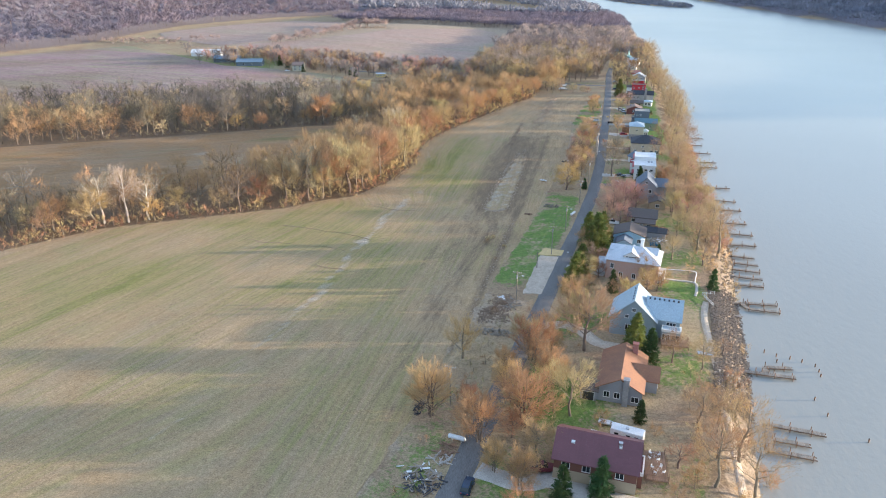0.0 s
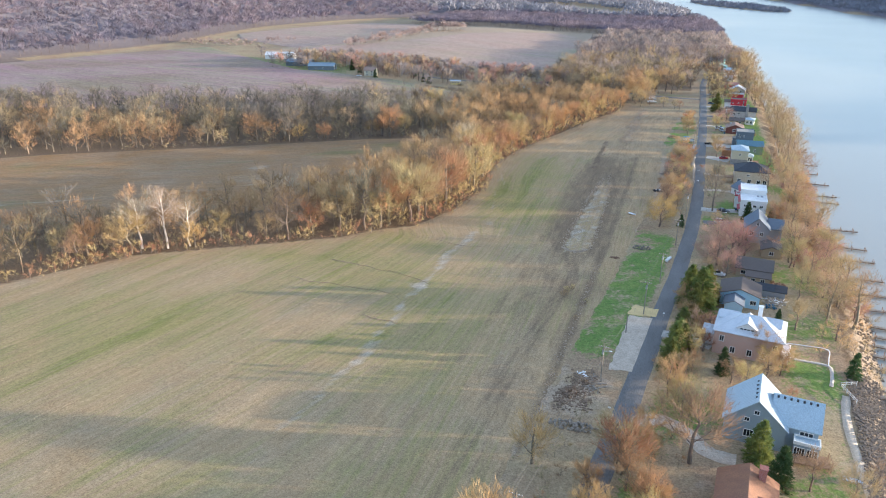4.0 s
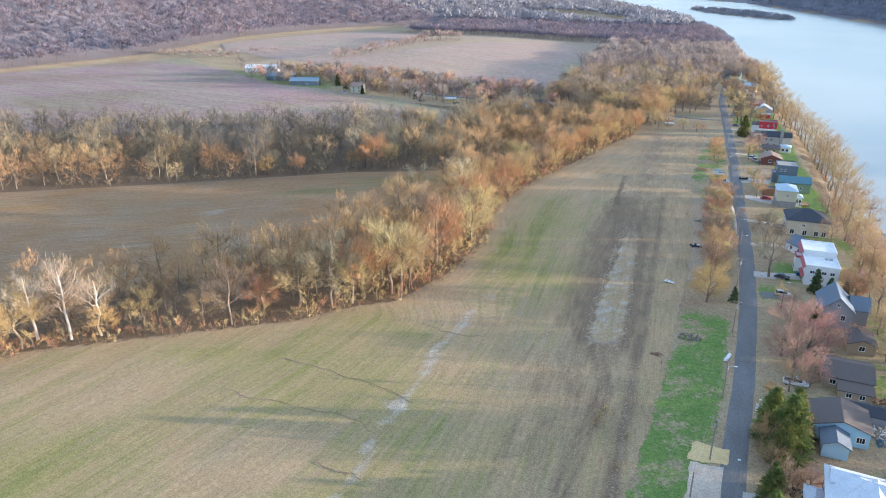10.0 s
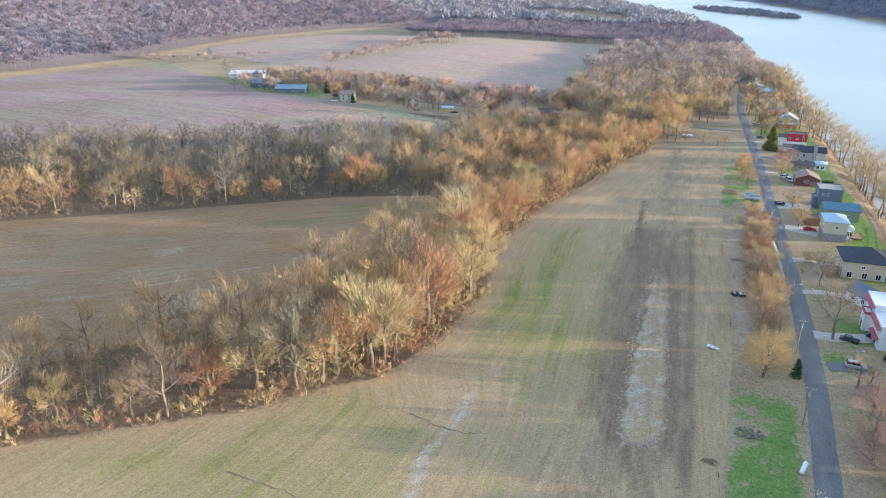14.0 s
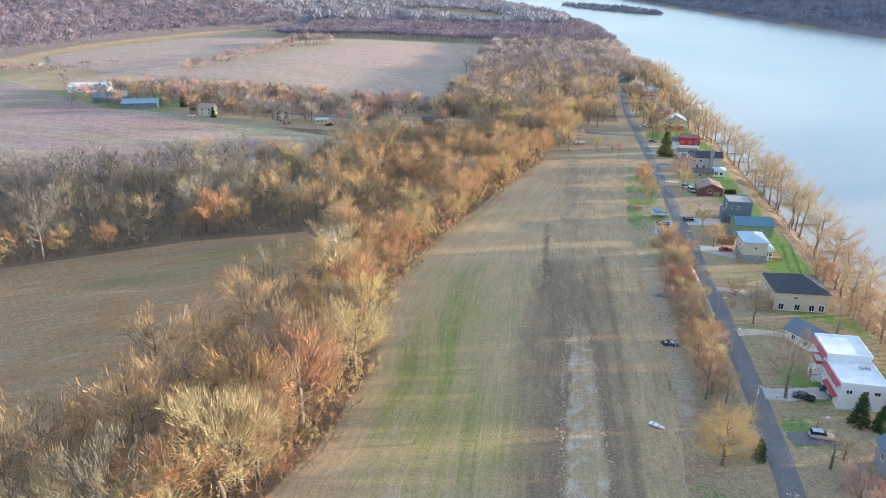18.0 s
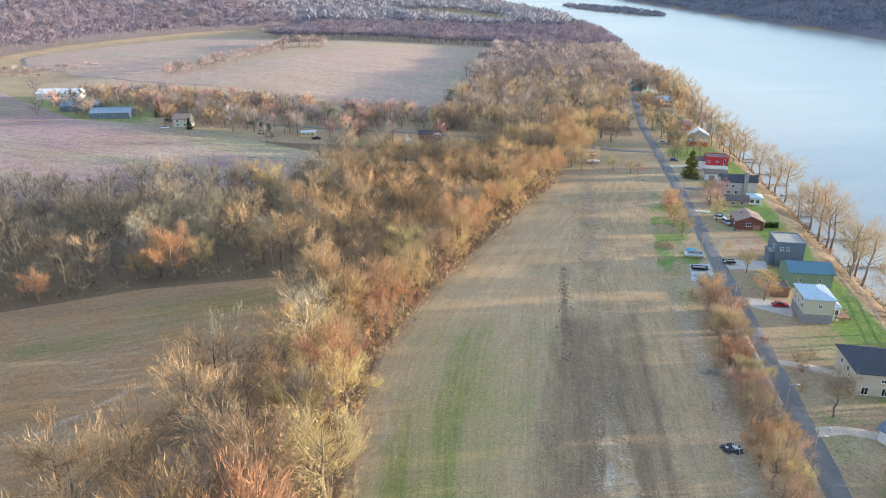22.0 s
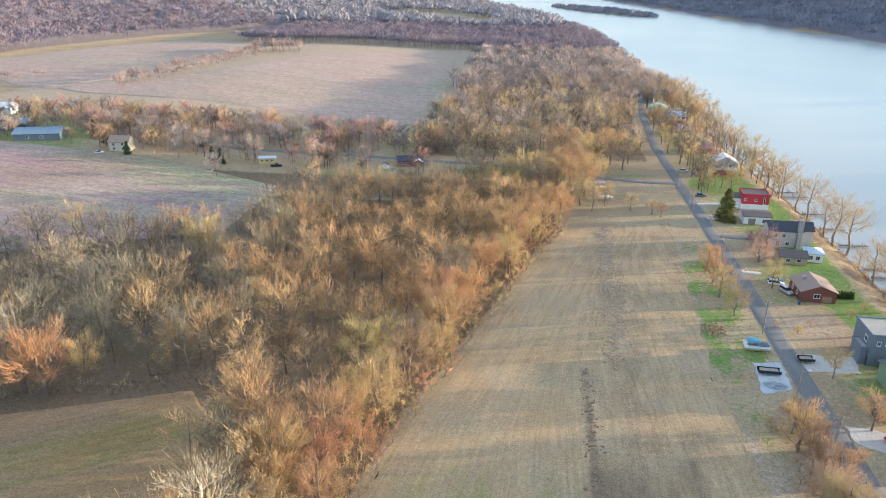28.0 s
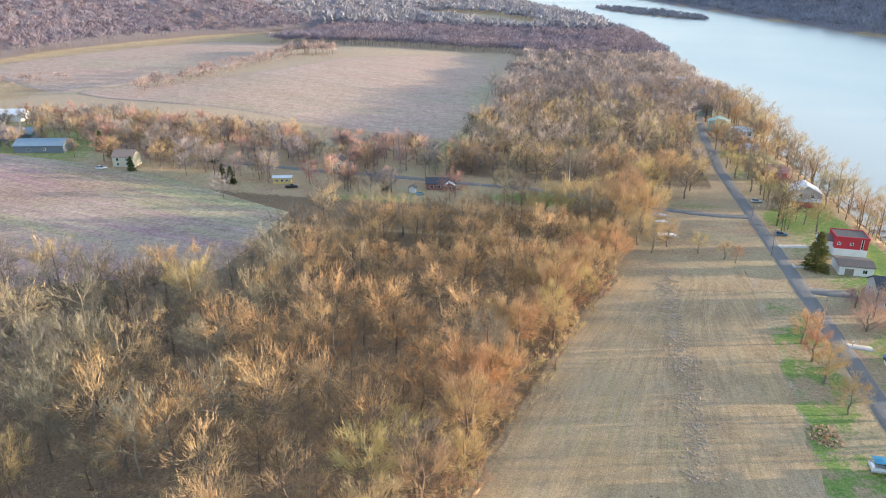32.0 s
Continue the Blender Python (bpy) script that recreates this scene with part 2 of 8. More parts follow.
    c = mixc(n, l, 0.6, c, mixc(n, l, ramp(n, l, fine, 0.3, 0.7), (0.25, 0.25, 0.25), (0.76, 0.76, 0.76)), "OVERLAY")
    l.new(c, b.inputs["Base Color"])
    b.inputs["Roughness"].default_value = 0.95
    b.inputs["Specular IOR Level"].default_value = 0.15
    hgt = math_node(n, l, "ADD", math_node(n, l, "MULTIPLY", rows, 0.4), fine)
    bump(n, l, b, hgt, 0.4, 0.10)
    return m


GROUND = ground_mat()
FIELD_A = field_mat("winter_crop", (0.405, 0.277, 0.145), (0.315, 0.217, 0.117), (0.195, 0.195, 0.06), (0.285, 0.24, 0.085), 4, sheared=True)
# stubble soil kept dark, the woodland's shade included in its colours
FIELD_B = field_mat("stubble", (0.29, 0.16, 0.07), (0.295, 0.19, 0.092), (0.14, 0.15, 0.042), (0.21, 0.16, 0.06), 58, 1.2)
FIELD_C = field_mat("purple_weed_field", (0.30, 0.175, 0.18), (0.37, 0.28, 0.22), (0.23, 0.22, 0.115), (0.34, 0.295, 0.185), -78, 3.2, 1.4, grooves=0.45)
FIELD_D = field_mat("far_fields", (0.36, 0.24, 0.185), (0.41, 0.305, 0.235), (0.26, 0.24, 0.14), (0.34, 0.29, 0.185), -70, 4.0, 1.3, grooves=0.35)

ASPHALT = plain("asphalt", (0.18, 0.168, 0.155), (0.13, 0.122, 0.113), 0.35, 6, 0.9, relief=0.3, stretch=(1, 0.2, 1))
CONCRETE = plain("concrete", (0.50, 0.45, 0.385), (0.38, 0.34, 0.29), 0.4, 5, 0.85)
GRAVEL = plain("gravel", (0.56, 0.46, 0.35), (0.42, 0.335, 0.25), 0.35, 3.5, 0.95, relief=0.6, dist=0.08)
GRAVEL_BLUE = plain("blue_gravel", (0.42, 0.45, 0.46), (0.34, 0.36, 0.36), 0.5, 4, 0.95, relief=0.5, dist=0.08)
SOIL = plain("garden_soil", (0.15, 0.105, 0.075), (0.27, 0.19, 0.125), 0.5, 3, 0.95, relief=0.7, dist=0.15)
STRAW = plain("straw", (0.70, 0.51, 0.23), (0.55, 0.39, 0.18), 0.5, 5, 0.95, relief=0.5, dist=0.08)
ROCK = plain("rock", (0.23, 0.18, 0.135), (0.145, 0.115, 0.09), 0.7, 4, 0.9, vary=0.5)
WOOD_OLD = plain("grey_wood", (0.33, 0.28, 0.22), (0.22, 0.18, 0.14), 0.8, 9, 0.9, vary=0.4)
WOOD_BROWN = plain("brown_wood", (0.22, 0.13, 0.08), (0.30, 0.19, 0.12), 0.8, 9, 0.85, vary=0.3)
METAL_GREY = plain("galvanised_metal", (0.5, 0.5, 0.5), (0.4, 0.4, 0.41), 0.8, 9, 0.45, 0.7, 0.05)
WHITE = plain("white_paint", (0.80, 0.79, 0.76), (0.70, 0.69, 0.66), 0.3, 6, 0.6, relief=0.05)
DARK = plain("dark_paint", (0.03, 0.03, 0.035), (0.05, 0.05, 0.055), 0.5, 6, 0.5)
RUBBER = plain("rubber", (0.025, 0.025, 0.025), (0.04, 0.04, 0.04), 2, 9, 0.85)


def glass_mat():
    m, n, l, b = nodes_of("window_glass")
    b.inputs["Base Color"].default_value = (0.02, 0.025, 0.03, 1)
    b.inputs["Roughness"].default_value = 0.08
    return m


PANE = glass_mat()


def paint(name, c, rough=0.35, metal=0.0):
    d = tuple(v * 0.82 for v in c)
    return plain(name, c, d, 0.5, 7, rough, metal, 0.05)


def siding(name, c, pitch=0.2):
    """Lap siding: level courses."""
    m, n, l, b = nodes_of(name)
    co = n.new("ShaderNodeTexCoord").outputs["Object"]
    w = n.new("ShaderNodeTexWave")
    w.bands_direction, w.wave_profile = "Z", "SAW"
    w.inputs["Scale"].default_value, w.inputs["Distortion"].default_value = 0.314 / pitch, 0
    l.new(co, w.inputs["Vector"])
    big = noise_node(n, l, co, 0.4, 4, 0.6)
    cc = mixc(n, l, big, tuple(v * 0.85 for v in c), c)
    cc = mixc(n, l, math_node(n, l, "MULTIPLY", math_node(n, l, "POWER", w.outputs["Fac"], 6.0), 0.35), cc, tuple(v * 0.55 for v in c))
    l.new(cc, b.inputs["Base Color"])
    b.inputs["Roughness"].default_value = 0.7
    bump(n, l, b, w.outputs["Fac"], 0.4, 0.03)
    return m


def shingle(name, c1, c2):
    m, n, l, b = nodes_of(name)
    co = n.new("ShaderNodeTexCoord").outputs["Object"]
    br = n.new("ShaderNodeTexBrick")
    br.inputs["Scale"].default_value = 1.6
    br.inputs["Mortar Size"].default_value = 0.02
    br.inputs["Color1"].default_value, br.inputs["Color2"].default_value = (*c1, 1), (*c2, 1)
    br.inputs["Mortar"].default_value = (*[v * 0.5 for v in c1], 1)
    l.new(co, br.inputs["Vector"])
    big = noise_node(n, l, co, 0.5, 4, 0.65)
    c = mixc(n, l, 0.5, br.outputs["Color"], mixc(n, l, big, tuple(v * 0.7 for v in c1), tuple(min(1, v * 1.3) for v in c2)))
    l.new(c, b.inputs["Base Color"])
    b.inputs["Roughness"].default_value = 0.9
    bump(n, l, b, noise_node(n, l, co, 6, 3, 0.7), 0.3, 0.03)
    return m


def brick_mat(name, c1, c2):
    m, n, l, b = nodes_of(name)
    co = n.new("ShaderNodeTexCoord").outputs["Object"]
    mp = n.new("ShaderNodeMapping")
    mp.inputs["Rotation"].default_value = (radians(90), 0, 0)
    l.new(co, mp.inputs["Vector"])
    br = n.new("ShaderNodeTexBrick")
    br.inputs["Scale"].default_value = 4.0
    br.inputs["Color1"].default_value, br.inputs["Color2"].default_value = (*c1, 1), (*c2, 1)
    br.inputs["Mortar"].default_value = (0.45, 0.4, 0.36, 1)
    l.new(mp.outputs[0], br.inputs["Vector"])
    big = noise_node(n, l, co, 0.6, 4, 0.65)
    l.new(mixc(n, l, 0.4, br.outputs["Color"], mixc(n, l, big, c1, c2)), b.inputs["Base Color"])
    b.inputs["Roughness"].default_value = 0.9
    return m


def water_mat():
    m, n, l, b = nodes_of("river_water")
    co = n.new("ShaderNodeTexCoord").outputs["Object"]
    big = noise_node(n, l, co, 0.006, 3, 0.5)
    l.new(mixc(n, l, big, (0.32, 0.31, 0.265), (0.38, 0.365, 0.315)), b.inputs["Base Color"])
    b.inputs["Roughness"].default_value = 0.22
    b.inputs["IOR"].default_value = 1.33
    rip = noise_node(n, l, co, 0.5, 4, 0.6, (1, 0.6, 1))
    bump(n, l, b, rip, 0.25, 0.3)
    return m


WATER = water_mat()

# ---- plan: edges of river, road, fields and hill ----
def line(pts):
    xs, ys = zip(*pts)
    return lambda v: np.interp(v, xs, ys)


bank_x = line([(-600, 70), (-150, 71), (-47, 76.5), (-15, 80.5), (0, 83), (40, 87), (77, 92), (216, 95), (290, 95), (424, 99), (551, 98), (708, 108), (1277, 102), (1903, 34), (2285, -54), (2950, -216), (6000, -900)])
far_shore_x = line([(-600, 640), (900, 560), (1472, 494), (1880, 456), (2558, 407), (3500, 330), (6000, -300)])
road_x = line([(-600, 0), (-120, 13), (-57, 21.4), (-43, 23), (15, 31), (38, 33.7), (65, 36.8), (91, 40.3), (134, 44.7), (169, 47), (200, 48.4), (258, 50), (322, 52.3), (387, 53.8), (445, 55), (513, 56), (600, 62), (700, 74), (1000, 82)])
field_l = line([(-200, -420), (-60, -240), (11, -156), (25, -147), (51, -129), (70, -100), (88, -72), (99, -63), (108, -51), (129, -43.5), (160, -40), (187, -43.5), (213, -44.5), (248, -38), (268, -31.8), (304, -21.5), (345, -10), (370, -1)])
field_r = line([(-200, -25), (-60, 5.7), (-37, 9), (7, 13), (29, 15), (64, 19.4), (85, 22), (105, 24.2), (119, 25), (160, 29), (194, 31), (277, 30.5), (339, 36.5), (384, 41.8)])
f2_near = line([(-420, -90), (-300, -10), (-200, 45), (-163, 70), (-135, 84), (-108, 112), (-92, 136), (-87, 176), (-78, 203), (-73, 212)])
f2_far = line([(-420, 40), (-265, 155), (-204, 190), (-158, 219), (-126, 240), (-88, 254), (-80, 244), (-73, 213)])
f3_near = line([(-640, 180), (-265, 285), (-174, 330), (-122, 356)])
f3_far = line([(-640, 300), (-550, 540), (-507, 620), (-300, 464), (-200, 450), (-124, 414), (-122, 357)])
f4_near = line([(-386, 640), (-348, 622), (-231, 598), (-150, 570), (-84, 552), (-74, 612)])
f4_far = line([(-386, 644), (-336, 690), (-283, 785), (-258, 895), (-200, 962), (-145, 1000), (-110, 960), (-92, 890), (-80, 700), (-74, 616)])
f5_near = line([(-560, 760), (-518, 700), (-434, 650), (-398, 632), (-350, 708), (-335, 880)])
f5_far = line([(-560, 772), (-530, 960), (-492, 1080), (-402, 1060), (-350, 1000), (-335, 884)])
f6_near = line([(-430, 1990), (-331, 1760), (-81, 1490), (-60, 1500)])
f6_far = line([(-430, 2100), (-190, 1990), (-81, 1700), (-60, 1502)])
hill_x = line([(-600, -760), (300, -650), (450, -612), (635, -575), (880, -600), (1170, -575), (1340, -470), (1838, -400), (2600, -380), (3500, -520), (6000, -1200)])


def step(a, b, v):
    t = np.clip((np.asarray(v, float) - a) / (b - a), 0, 1)
    return t * t * (3 - 2 * t)


def wob(x, y, s, k=0.0):
    """Smooth unevenness between -1 and 1."""
    return (np.sin(x * s + 1.3 * np.sin(y * s * 0.7 + k) + k) + np.sin(y * s * 1.13 + 1.7 * np.sin(x * s * 0.6 + 2 * k) + 2.1 + k)) / 2


def height(x, y):
    x, y = np.asarray(x, float), np.asarray(y, float)
    edge = bank_x(y)
    z = -3.6 * step(-9, 2, x - edge) - 5.0 * step(2, 30, x - edge)
    shore = far_shore_x(y)
    z = z + 8.8 * step(-8, 6, x - shore) + 75 * step(10, 420, x - shore) * (0.75 + 0.25 * wob(x, y, 0.008, 1))
    z = z + 5.0 * step(-120, -290, x) * step(260, 420, y)
    z = z + 4.0 * step(-60, -180, x) * step(560, 800, y) * step(1250, 900, y)
    into = hill_x(y) - x
    z = z + (105 + 20 * wob(x, y, 0.006, 2)) * step(-30, 330, into) + 9 * wob(x, y, 0.02, 3) * step(20, 200, into)
    z = z + 60 * step(3100, 3900, y) * step(60, -200, x - bank_x(y))
    return z


def mesh_of(name, co, quads=None, tris=None, smooth=True):
    """A mesh from arrays of corners and faces."""
    me = bpy.data.meshes.new(name)
    co = np.ascontiguousarray(co, np.float32)
    q = np.zeros((0, 4), np.int32) if quads is None else np.asarray(quads, np.int32)
    t = np.zeros((0, 3), np.int32) if tris is None else np.asarray(tris, np.int32)
    me.vertices.add(len(co))
    me.vertices.foreach_set("co", co.ravel())
    me.loops.add(q.size + t.size)
    me.loops.foreach_set("vertex_index", np.concatenate([q.ravel(), t.ravel()]).astype(np.int32))
    me.polygons.add(len(q) + len(t))
    starts = np.concatenate([np.arange(len(q)) * 4, q.size + np.arange(len(t)) * 3]).astype(np.int32)
    me.polygons.foreach_set("loop_start", starts)
    me.polygons.foreach_set("use_smooth", np.full(len(q) + len(t), smooth))
    me.update(calc_edges=True)
    me.validate()
    return me


def sheet(name, X, Y, Z, material, label, attrs=None, category="ground"):
    """A sheet from grids of places."""
    r, c = X.shape
    i = np.arange(r * c).reshape(r, c)
    quads = np.stack([i[:-1, :-1], i[:-1, 1:], i[1:, 1:], i[1:, :-1]], -1).reshape(-1, 4)
    me = mesh_of(name, np.stack([X, Y, Z], -1).reshape(-1, 3), quads)
    for key, v in (attrs or {}).items():
        a = me.attributes.new(key, "FLOAT", "POINT")
        a.data.foreach_set("value", np.ascontiguousarray(np.broadcast_to(v, X.shape), np.float32).ravel())
    me.materials.append(material)
    return tagged(new(name, me), label, category, kind="structure")


def blob(x, y, cx, cy, rx, ry, turn=0.0):
    a = radians(turn)
    u, v = (x - cx) * math.cos(a) + (y - cy) * math.sin(a), -(x - cx) * math.sin(a) + (y - cy) * math.cos(a)
    return np.exp(-((u / rx) ** 2 + (v / ry) ** 2))


def near_line(x, y, pts, width):
    """1 on a polyline, falling off over width."""
    d = np.full(np.shape(x), 1e9)
    for (ax, ay), (bx, by) in zip(pts, pts[1:]):
        t = np.clip(((x - ax) * (bx - ax) + (y - ay) * (by - ay)) / ((bx - ax) ** 2 + (by - ay) ** 2), 0, 1)
        d = np.minimum(d, np.hypot(x - ax - t * (bx - ax), y - ay - t * (by - ay)))
    return np.exp(-((d / width) ** 2))


def steps(*runs):
    return np.concatenate([np.arange(a, b, s) for a, b, s in runs])


def in_field(x, y, m=0.0):
    """Whether a place lies in one of the fields, m metres inside or (below 0) beside it."""
    f1 = (y > -200) & (y < 372 + np.clip((x + 0) * 0.3, 0, 13)) & (x > field_l(y) + m) & (x < field_r(y) - m)
    f2 = (x < -73 - m) & (x > -420) & (y > f2_near(x) + m) & (y < f2_far(x) - m)
    f3 = (x < -122 - m) & (y > f3_near(x) + m) & (y < f3_far(x) - m)
    f4 = (x > -386 + m) & (x < -74 - m) & (y > f4_near(x) + m) & (y < f4_far(x) - m)
    f5 = (x > -560 + m) & (x < -335 - m) & (y > f5_near(x) + m) & (y < f5_far(x) - m)
    f6 = (x > -430 + m) & (x < -60 - m) & (y > f6_near(x) + m) & (y < f6_far(x) - m)
    return f1 | f2 | f3 | f4 | f5 | f6


def make_ground():
    xs = steps((-3200, -900, 100), (-900, -360, 14), (-360, -150, 5), (-150, 132, 1.8), (132, 720, 40), (720, 3300, 150))
    ys = steps((-700, -200, 50), (-200, -80, 10), (-80, 560, 2.5), (560, 1320, 12), (1320, 3200, 60), (3200, 6200, 200))
    X, Y = np.meshgrid(xs, ys)
    Z = height(X, Y)
    rough = step(-150, -100, X) * (1 - in_field(X, Y, -2)) * (np.abs(X - road_x(Y)) > 6)
    Z = Z + 0.10 * wob(X, Y, 0.9, 1) * rough * (X < road_x(Y) - 6)
    fr, rd, bk = field_r(Y), road_x(Y), bank_x(Y)
    verge = step(-1.2, 0.8, X - fr) * step(0, -4, X - rd + 2)
    g = verge * (1 + 0.3 * wob(X, Y, 0.33, 3) + 0.3 * wob(X, Y, 0.9, 1)) * (0.74 * step(26, 38, Y) * step(138, 118, Y) + 0.35 * step(138, 150, Y) * step(275, 255, Y) + 0.6 * step(262, 280, Y) * step(372, 350, Y) * (1 + 0.5 * wob(X, Y, 0.3, 5)) + 0.45 * step(20, -60, Y))
    g = g - 0.15 * verge * step(4, 0, np.abs(Y - 63)) - 0.35 * verge * blob(X, Y, 28, 112, 6, 6)
    yard = step(1, 5, X - rd) * step(-6, -12, X - bk)
    g = g + yard * (0.34 + 0.30 * wob(X, Y, 0.16, 2)) * (Y < 560)
    g = g + 0.5 * step(9, 14, bk - X) * step(26, 20, bk - X) * step(225, 245, Y) * step(520, 470, Y)
    g = g + 0.6 * blob(X, Y, 70, 40, 6, 6) + 0.55 * blob(X, Y, 38, -25, 6, 9) + 0.5 * blob(X, Y, 58, 172, 6, 9) + 0.5 * blob(X, Y, 53, 148, 6, 5)
    g = g + 0.7 * blob(X, Y, 86, 405, 8, 16) + 0.5 * blob(X, Y, 60, 318, 8, 4) - 0.5 * blob(X, Y, 62, 302, 10, 9) + 0.5 * blob(X, Y, 36, 452, 18, 6) + 0.5 * blob(X, Y, 66, 430, 8, 14)
    g = g + 1.0 * blob(X, Y, -24, 450, 30, 10) + 0.65 * blob(X, Y, -100, 430, 28, 22) + 0.7 * blob(X, Y, -80, 560, 9, 90) + 0.35 * blob(X, Y, 25, 415, 22, 16)
    g = g + 0.55 * step(-230, -260, X) * step(440, 455, Y) * step(620, 500, Y) * step(-560, -500, X)
    woods = step(0, -3, X - field_l(Y)) * (Y < 400) + step(395, 410, Y) * step(10, -5, X) * step(440, 430, Y)
    woods = woods + step(0, 15, X - far_shore_x(Y)) + step(470, 490, Y) * (X > -75) * (X < road_x(Y) - 8) + step(-20, 10, hill_x(Y) - X)
    woods = woods + 0.8 * step(-13, -6, X - bk) * (1 + 0.5 * wob(X, Y, 0.3, 2)) * (Y < 700)
    bare = 0.5 * step(-14, -5, X - bk) * step(150, 90, Y) + 0.15 * step(-9, -5, X - bk) + 0.5 * verge * step(140, 160, Y) * step(255, 240, Y) + 0.7 * blob(X, Y, 62, 302, 11, 8)
    bare = bare + verge * (0.6 + 0.4 * wob(X, Y, 0.6, 2)) * step(27, 22, Y) * step(4, 10, Y) + 0.5 * yard * wob(X, Y, 0.33, 4) * (Y < 110)
    bare = bare + (0.38 + 0.3 * wob(X, Y, 0.4, 6)) * step(5, 0, np.abs(X - fr)) * (Y < 390) * (Y > -200) * (1 - 0.9 * step(24, 32, Y) * step(140, 125, Y) * (X > fr - 1)) + 0.7 * (X < -58) * step(-430, -400, X) * step(540, 600, Y) * step(1300, 1200, Y)
    # the haze colour of the litter sets in on the hill and far shore
    ob = sheet("ground", X, Y, Z, GROUND, "winter ground of dry grass, leaf litter and green patches", dict(green=np.clip(g, 0, 1.2), litter=np.clip(woods, 0, 1), bare=np.clip(bare, 0, 1), haze_tint=np.maximum(step(-60, 60, hill_x(Y) - X), step(-5, 20, X - far_shore_x(Y)))))
    return ob


def strip_field(name, lo, hi, near, far, nu, nv, material, label, marks, along="y", lift=0.05):
    """A field between two edges: along y with x edges, or along x with y edges."""
    s = np.linspace(lo, hi, nv)[:, None]
    u = np.linspace(0, 1, nu)[None, :]
    a, b = near(s), far(s)
    w = a + (b - a) * u
    S = np.broadcast_to(s, w.shape)
    X, Y = (w, S) if along == "y" else (S, w)
    Z = height(X, Y) + lift
    Z[0] -= lift + 0.8
    Z[-1] -= lift + 0.8
    Z[:, 0] -= lift + 0.8
    Z[:, -1] -= lift + 0.8
    return sheet(name, X, Y, Z, material, label, marks(X, Y), "field")


def marks_a(X, Y):
    wash = near_line(X + 0.7 * np.sin(Y * 0.31) + 0.4 * np.sin(Y * 0.83 + X), Y, [(-40, -60), (-35, -14), (-31.5, 22), (-32.5, 36), (-32.7, 54), (-31, 66), (-33, 80), (-31, 95), (-29, 108)], 1.5 + 0.6 * wob(X, Y, 0.3, 4)) * (0.72 + 0.25 * wob(X, Y, 0.25) + 0.25 * wob(X, Y, 1.1, 2)) * 1.12 * (0.5 + 0.5 * step(-20, 30, Y))
    wash = wash + 0.35 * near_line(X, Y, [(-27, 118), (-31, 140), (-35, 160), (-34, 172), (-40, 190)], 0.9) + 0.5 * near_line(X, Y, [(-44, 60), (-33, 58)], 1.5)
    g = 0.33 + 0.26 * wob(X, Y, 0.06, 1) + 0.55 * blob(X, Y, -25, 190, 12, 36) + 0.35 * blob(X, Y, -24, 135, 12, 35) + 0.3 * blob(X, Y, -60, 60, 40, 14) + 0.3 * blob(X, Y, -70, 20, 45, 18) + 0.3 * blob(X, Y, -45, 92, 16, 5, -20)
    g = g + 0.22 * blob(X, Y, -35, 90, 25, 20) - 0.30 * step(-8, 4, X) - 0.45 * step(215, 262, Y) - 0.25 * step(9, 0, X - field_l(Y)) + 0.32 * blob(X, Y, 22, 170, 5, 60) + 0.35 * blob(X, Y, -84, 66, 14, 3, 15) - 0.25 * blob(X, Y, -55, 30, 30, 8, 10)
    bare = 0.72 * near_line(X, Y, [(-1, 110), (-2, 150), (-2, 190), (2, 232)], 5.5) + 0.75 * near_line(X, Y, [(0.5, 211), (0.3, 240), (0.8, 271)], 0.9) * (0.7 + 0.5 * wob(X, Y, 0.9, 2))
    trail = near_line(X, Y, [(11, -40), (12.4, -10), (13.2, 15), (14, 40), (15, 62), (16, 90), (17, 112)], 1.2) * (0.75 + 0.35 * wob(X, Y, 0.35, 5))
    bare = bare + 1.0 * trail + 0.45 * near_line(X, Y, [(-4, -40), (1, 0), (4, 40), (9, 80), (4, 100)], 0.7) + 0.45 * near_line(X, Y, [(-1.5, -40), (3.5, 0), (6.5, 40), (11, 80), (6.4, 100)], 0.7)
    bare = bare + 0.4 * near_line(X, Y, [(-9, 20), (-6, 70), (-5, 98), (-7.5, 104), (-12, 80)], 0.7) + 0.55 * near_line(X, Y, [(16, 96), (17.5, 140), (18.5, 190), (19, 240)], 1.2)
    bare = bare + 0.35 * blob(X, Y, 4, 96, 6, 10) + 0.25 * step(30, 80, Y) * step(372, 330, Y) * blob(X, 0 * Y, 8, 0, 14, 1) + 0.2 * step(270, 340, Y) * (0.8 + 0.4 * wob(X, Y, 0.12, 3)) + 0.3 * blob(X, Y, -24, 300, 10, 22, 12)
    bare = bare + (0.36 + 0.2 * wob(X, Y, 0.17, 3)) * step(-16, 4, X + 0.1 * (Y - 40)) * step(110, 60, Y) + 0.2 * step(0, 10, X) * step(100, 120, Y)
    core = np.abs(X - 7.4 - 0.02 * (Y - 100) + 0.5 * wob(X, Y, 0.45, 2))
    half = np.clip(4.6 - 0.026 * np.abs(Y - 118) + 0.5 * wob(X, Y, 0.8, 1) + 0.35 * wob(X, Y, 1.9, 6), 0, 9)
    lot = step(0.9, -0.6, core - half) * step(100, 103, Y + 0.25 * core * core) * step(204, 172, Y)
    rim = np.exp(-(((core - half - 0.8) / 1.3) ** 2)) * step(97, 104, Y) * step(235, 195, Y)
    bare = bare * (1 - 0.6 * lot) + 0.75 * rim + 0.45 * step(10, 5, core) * step(92, 104, Y) * step(250, 200, Y) * (1 - lot)
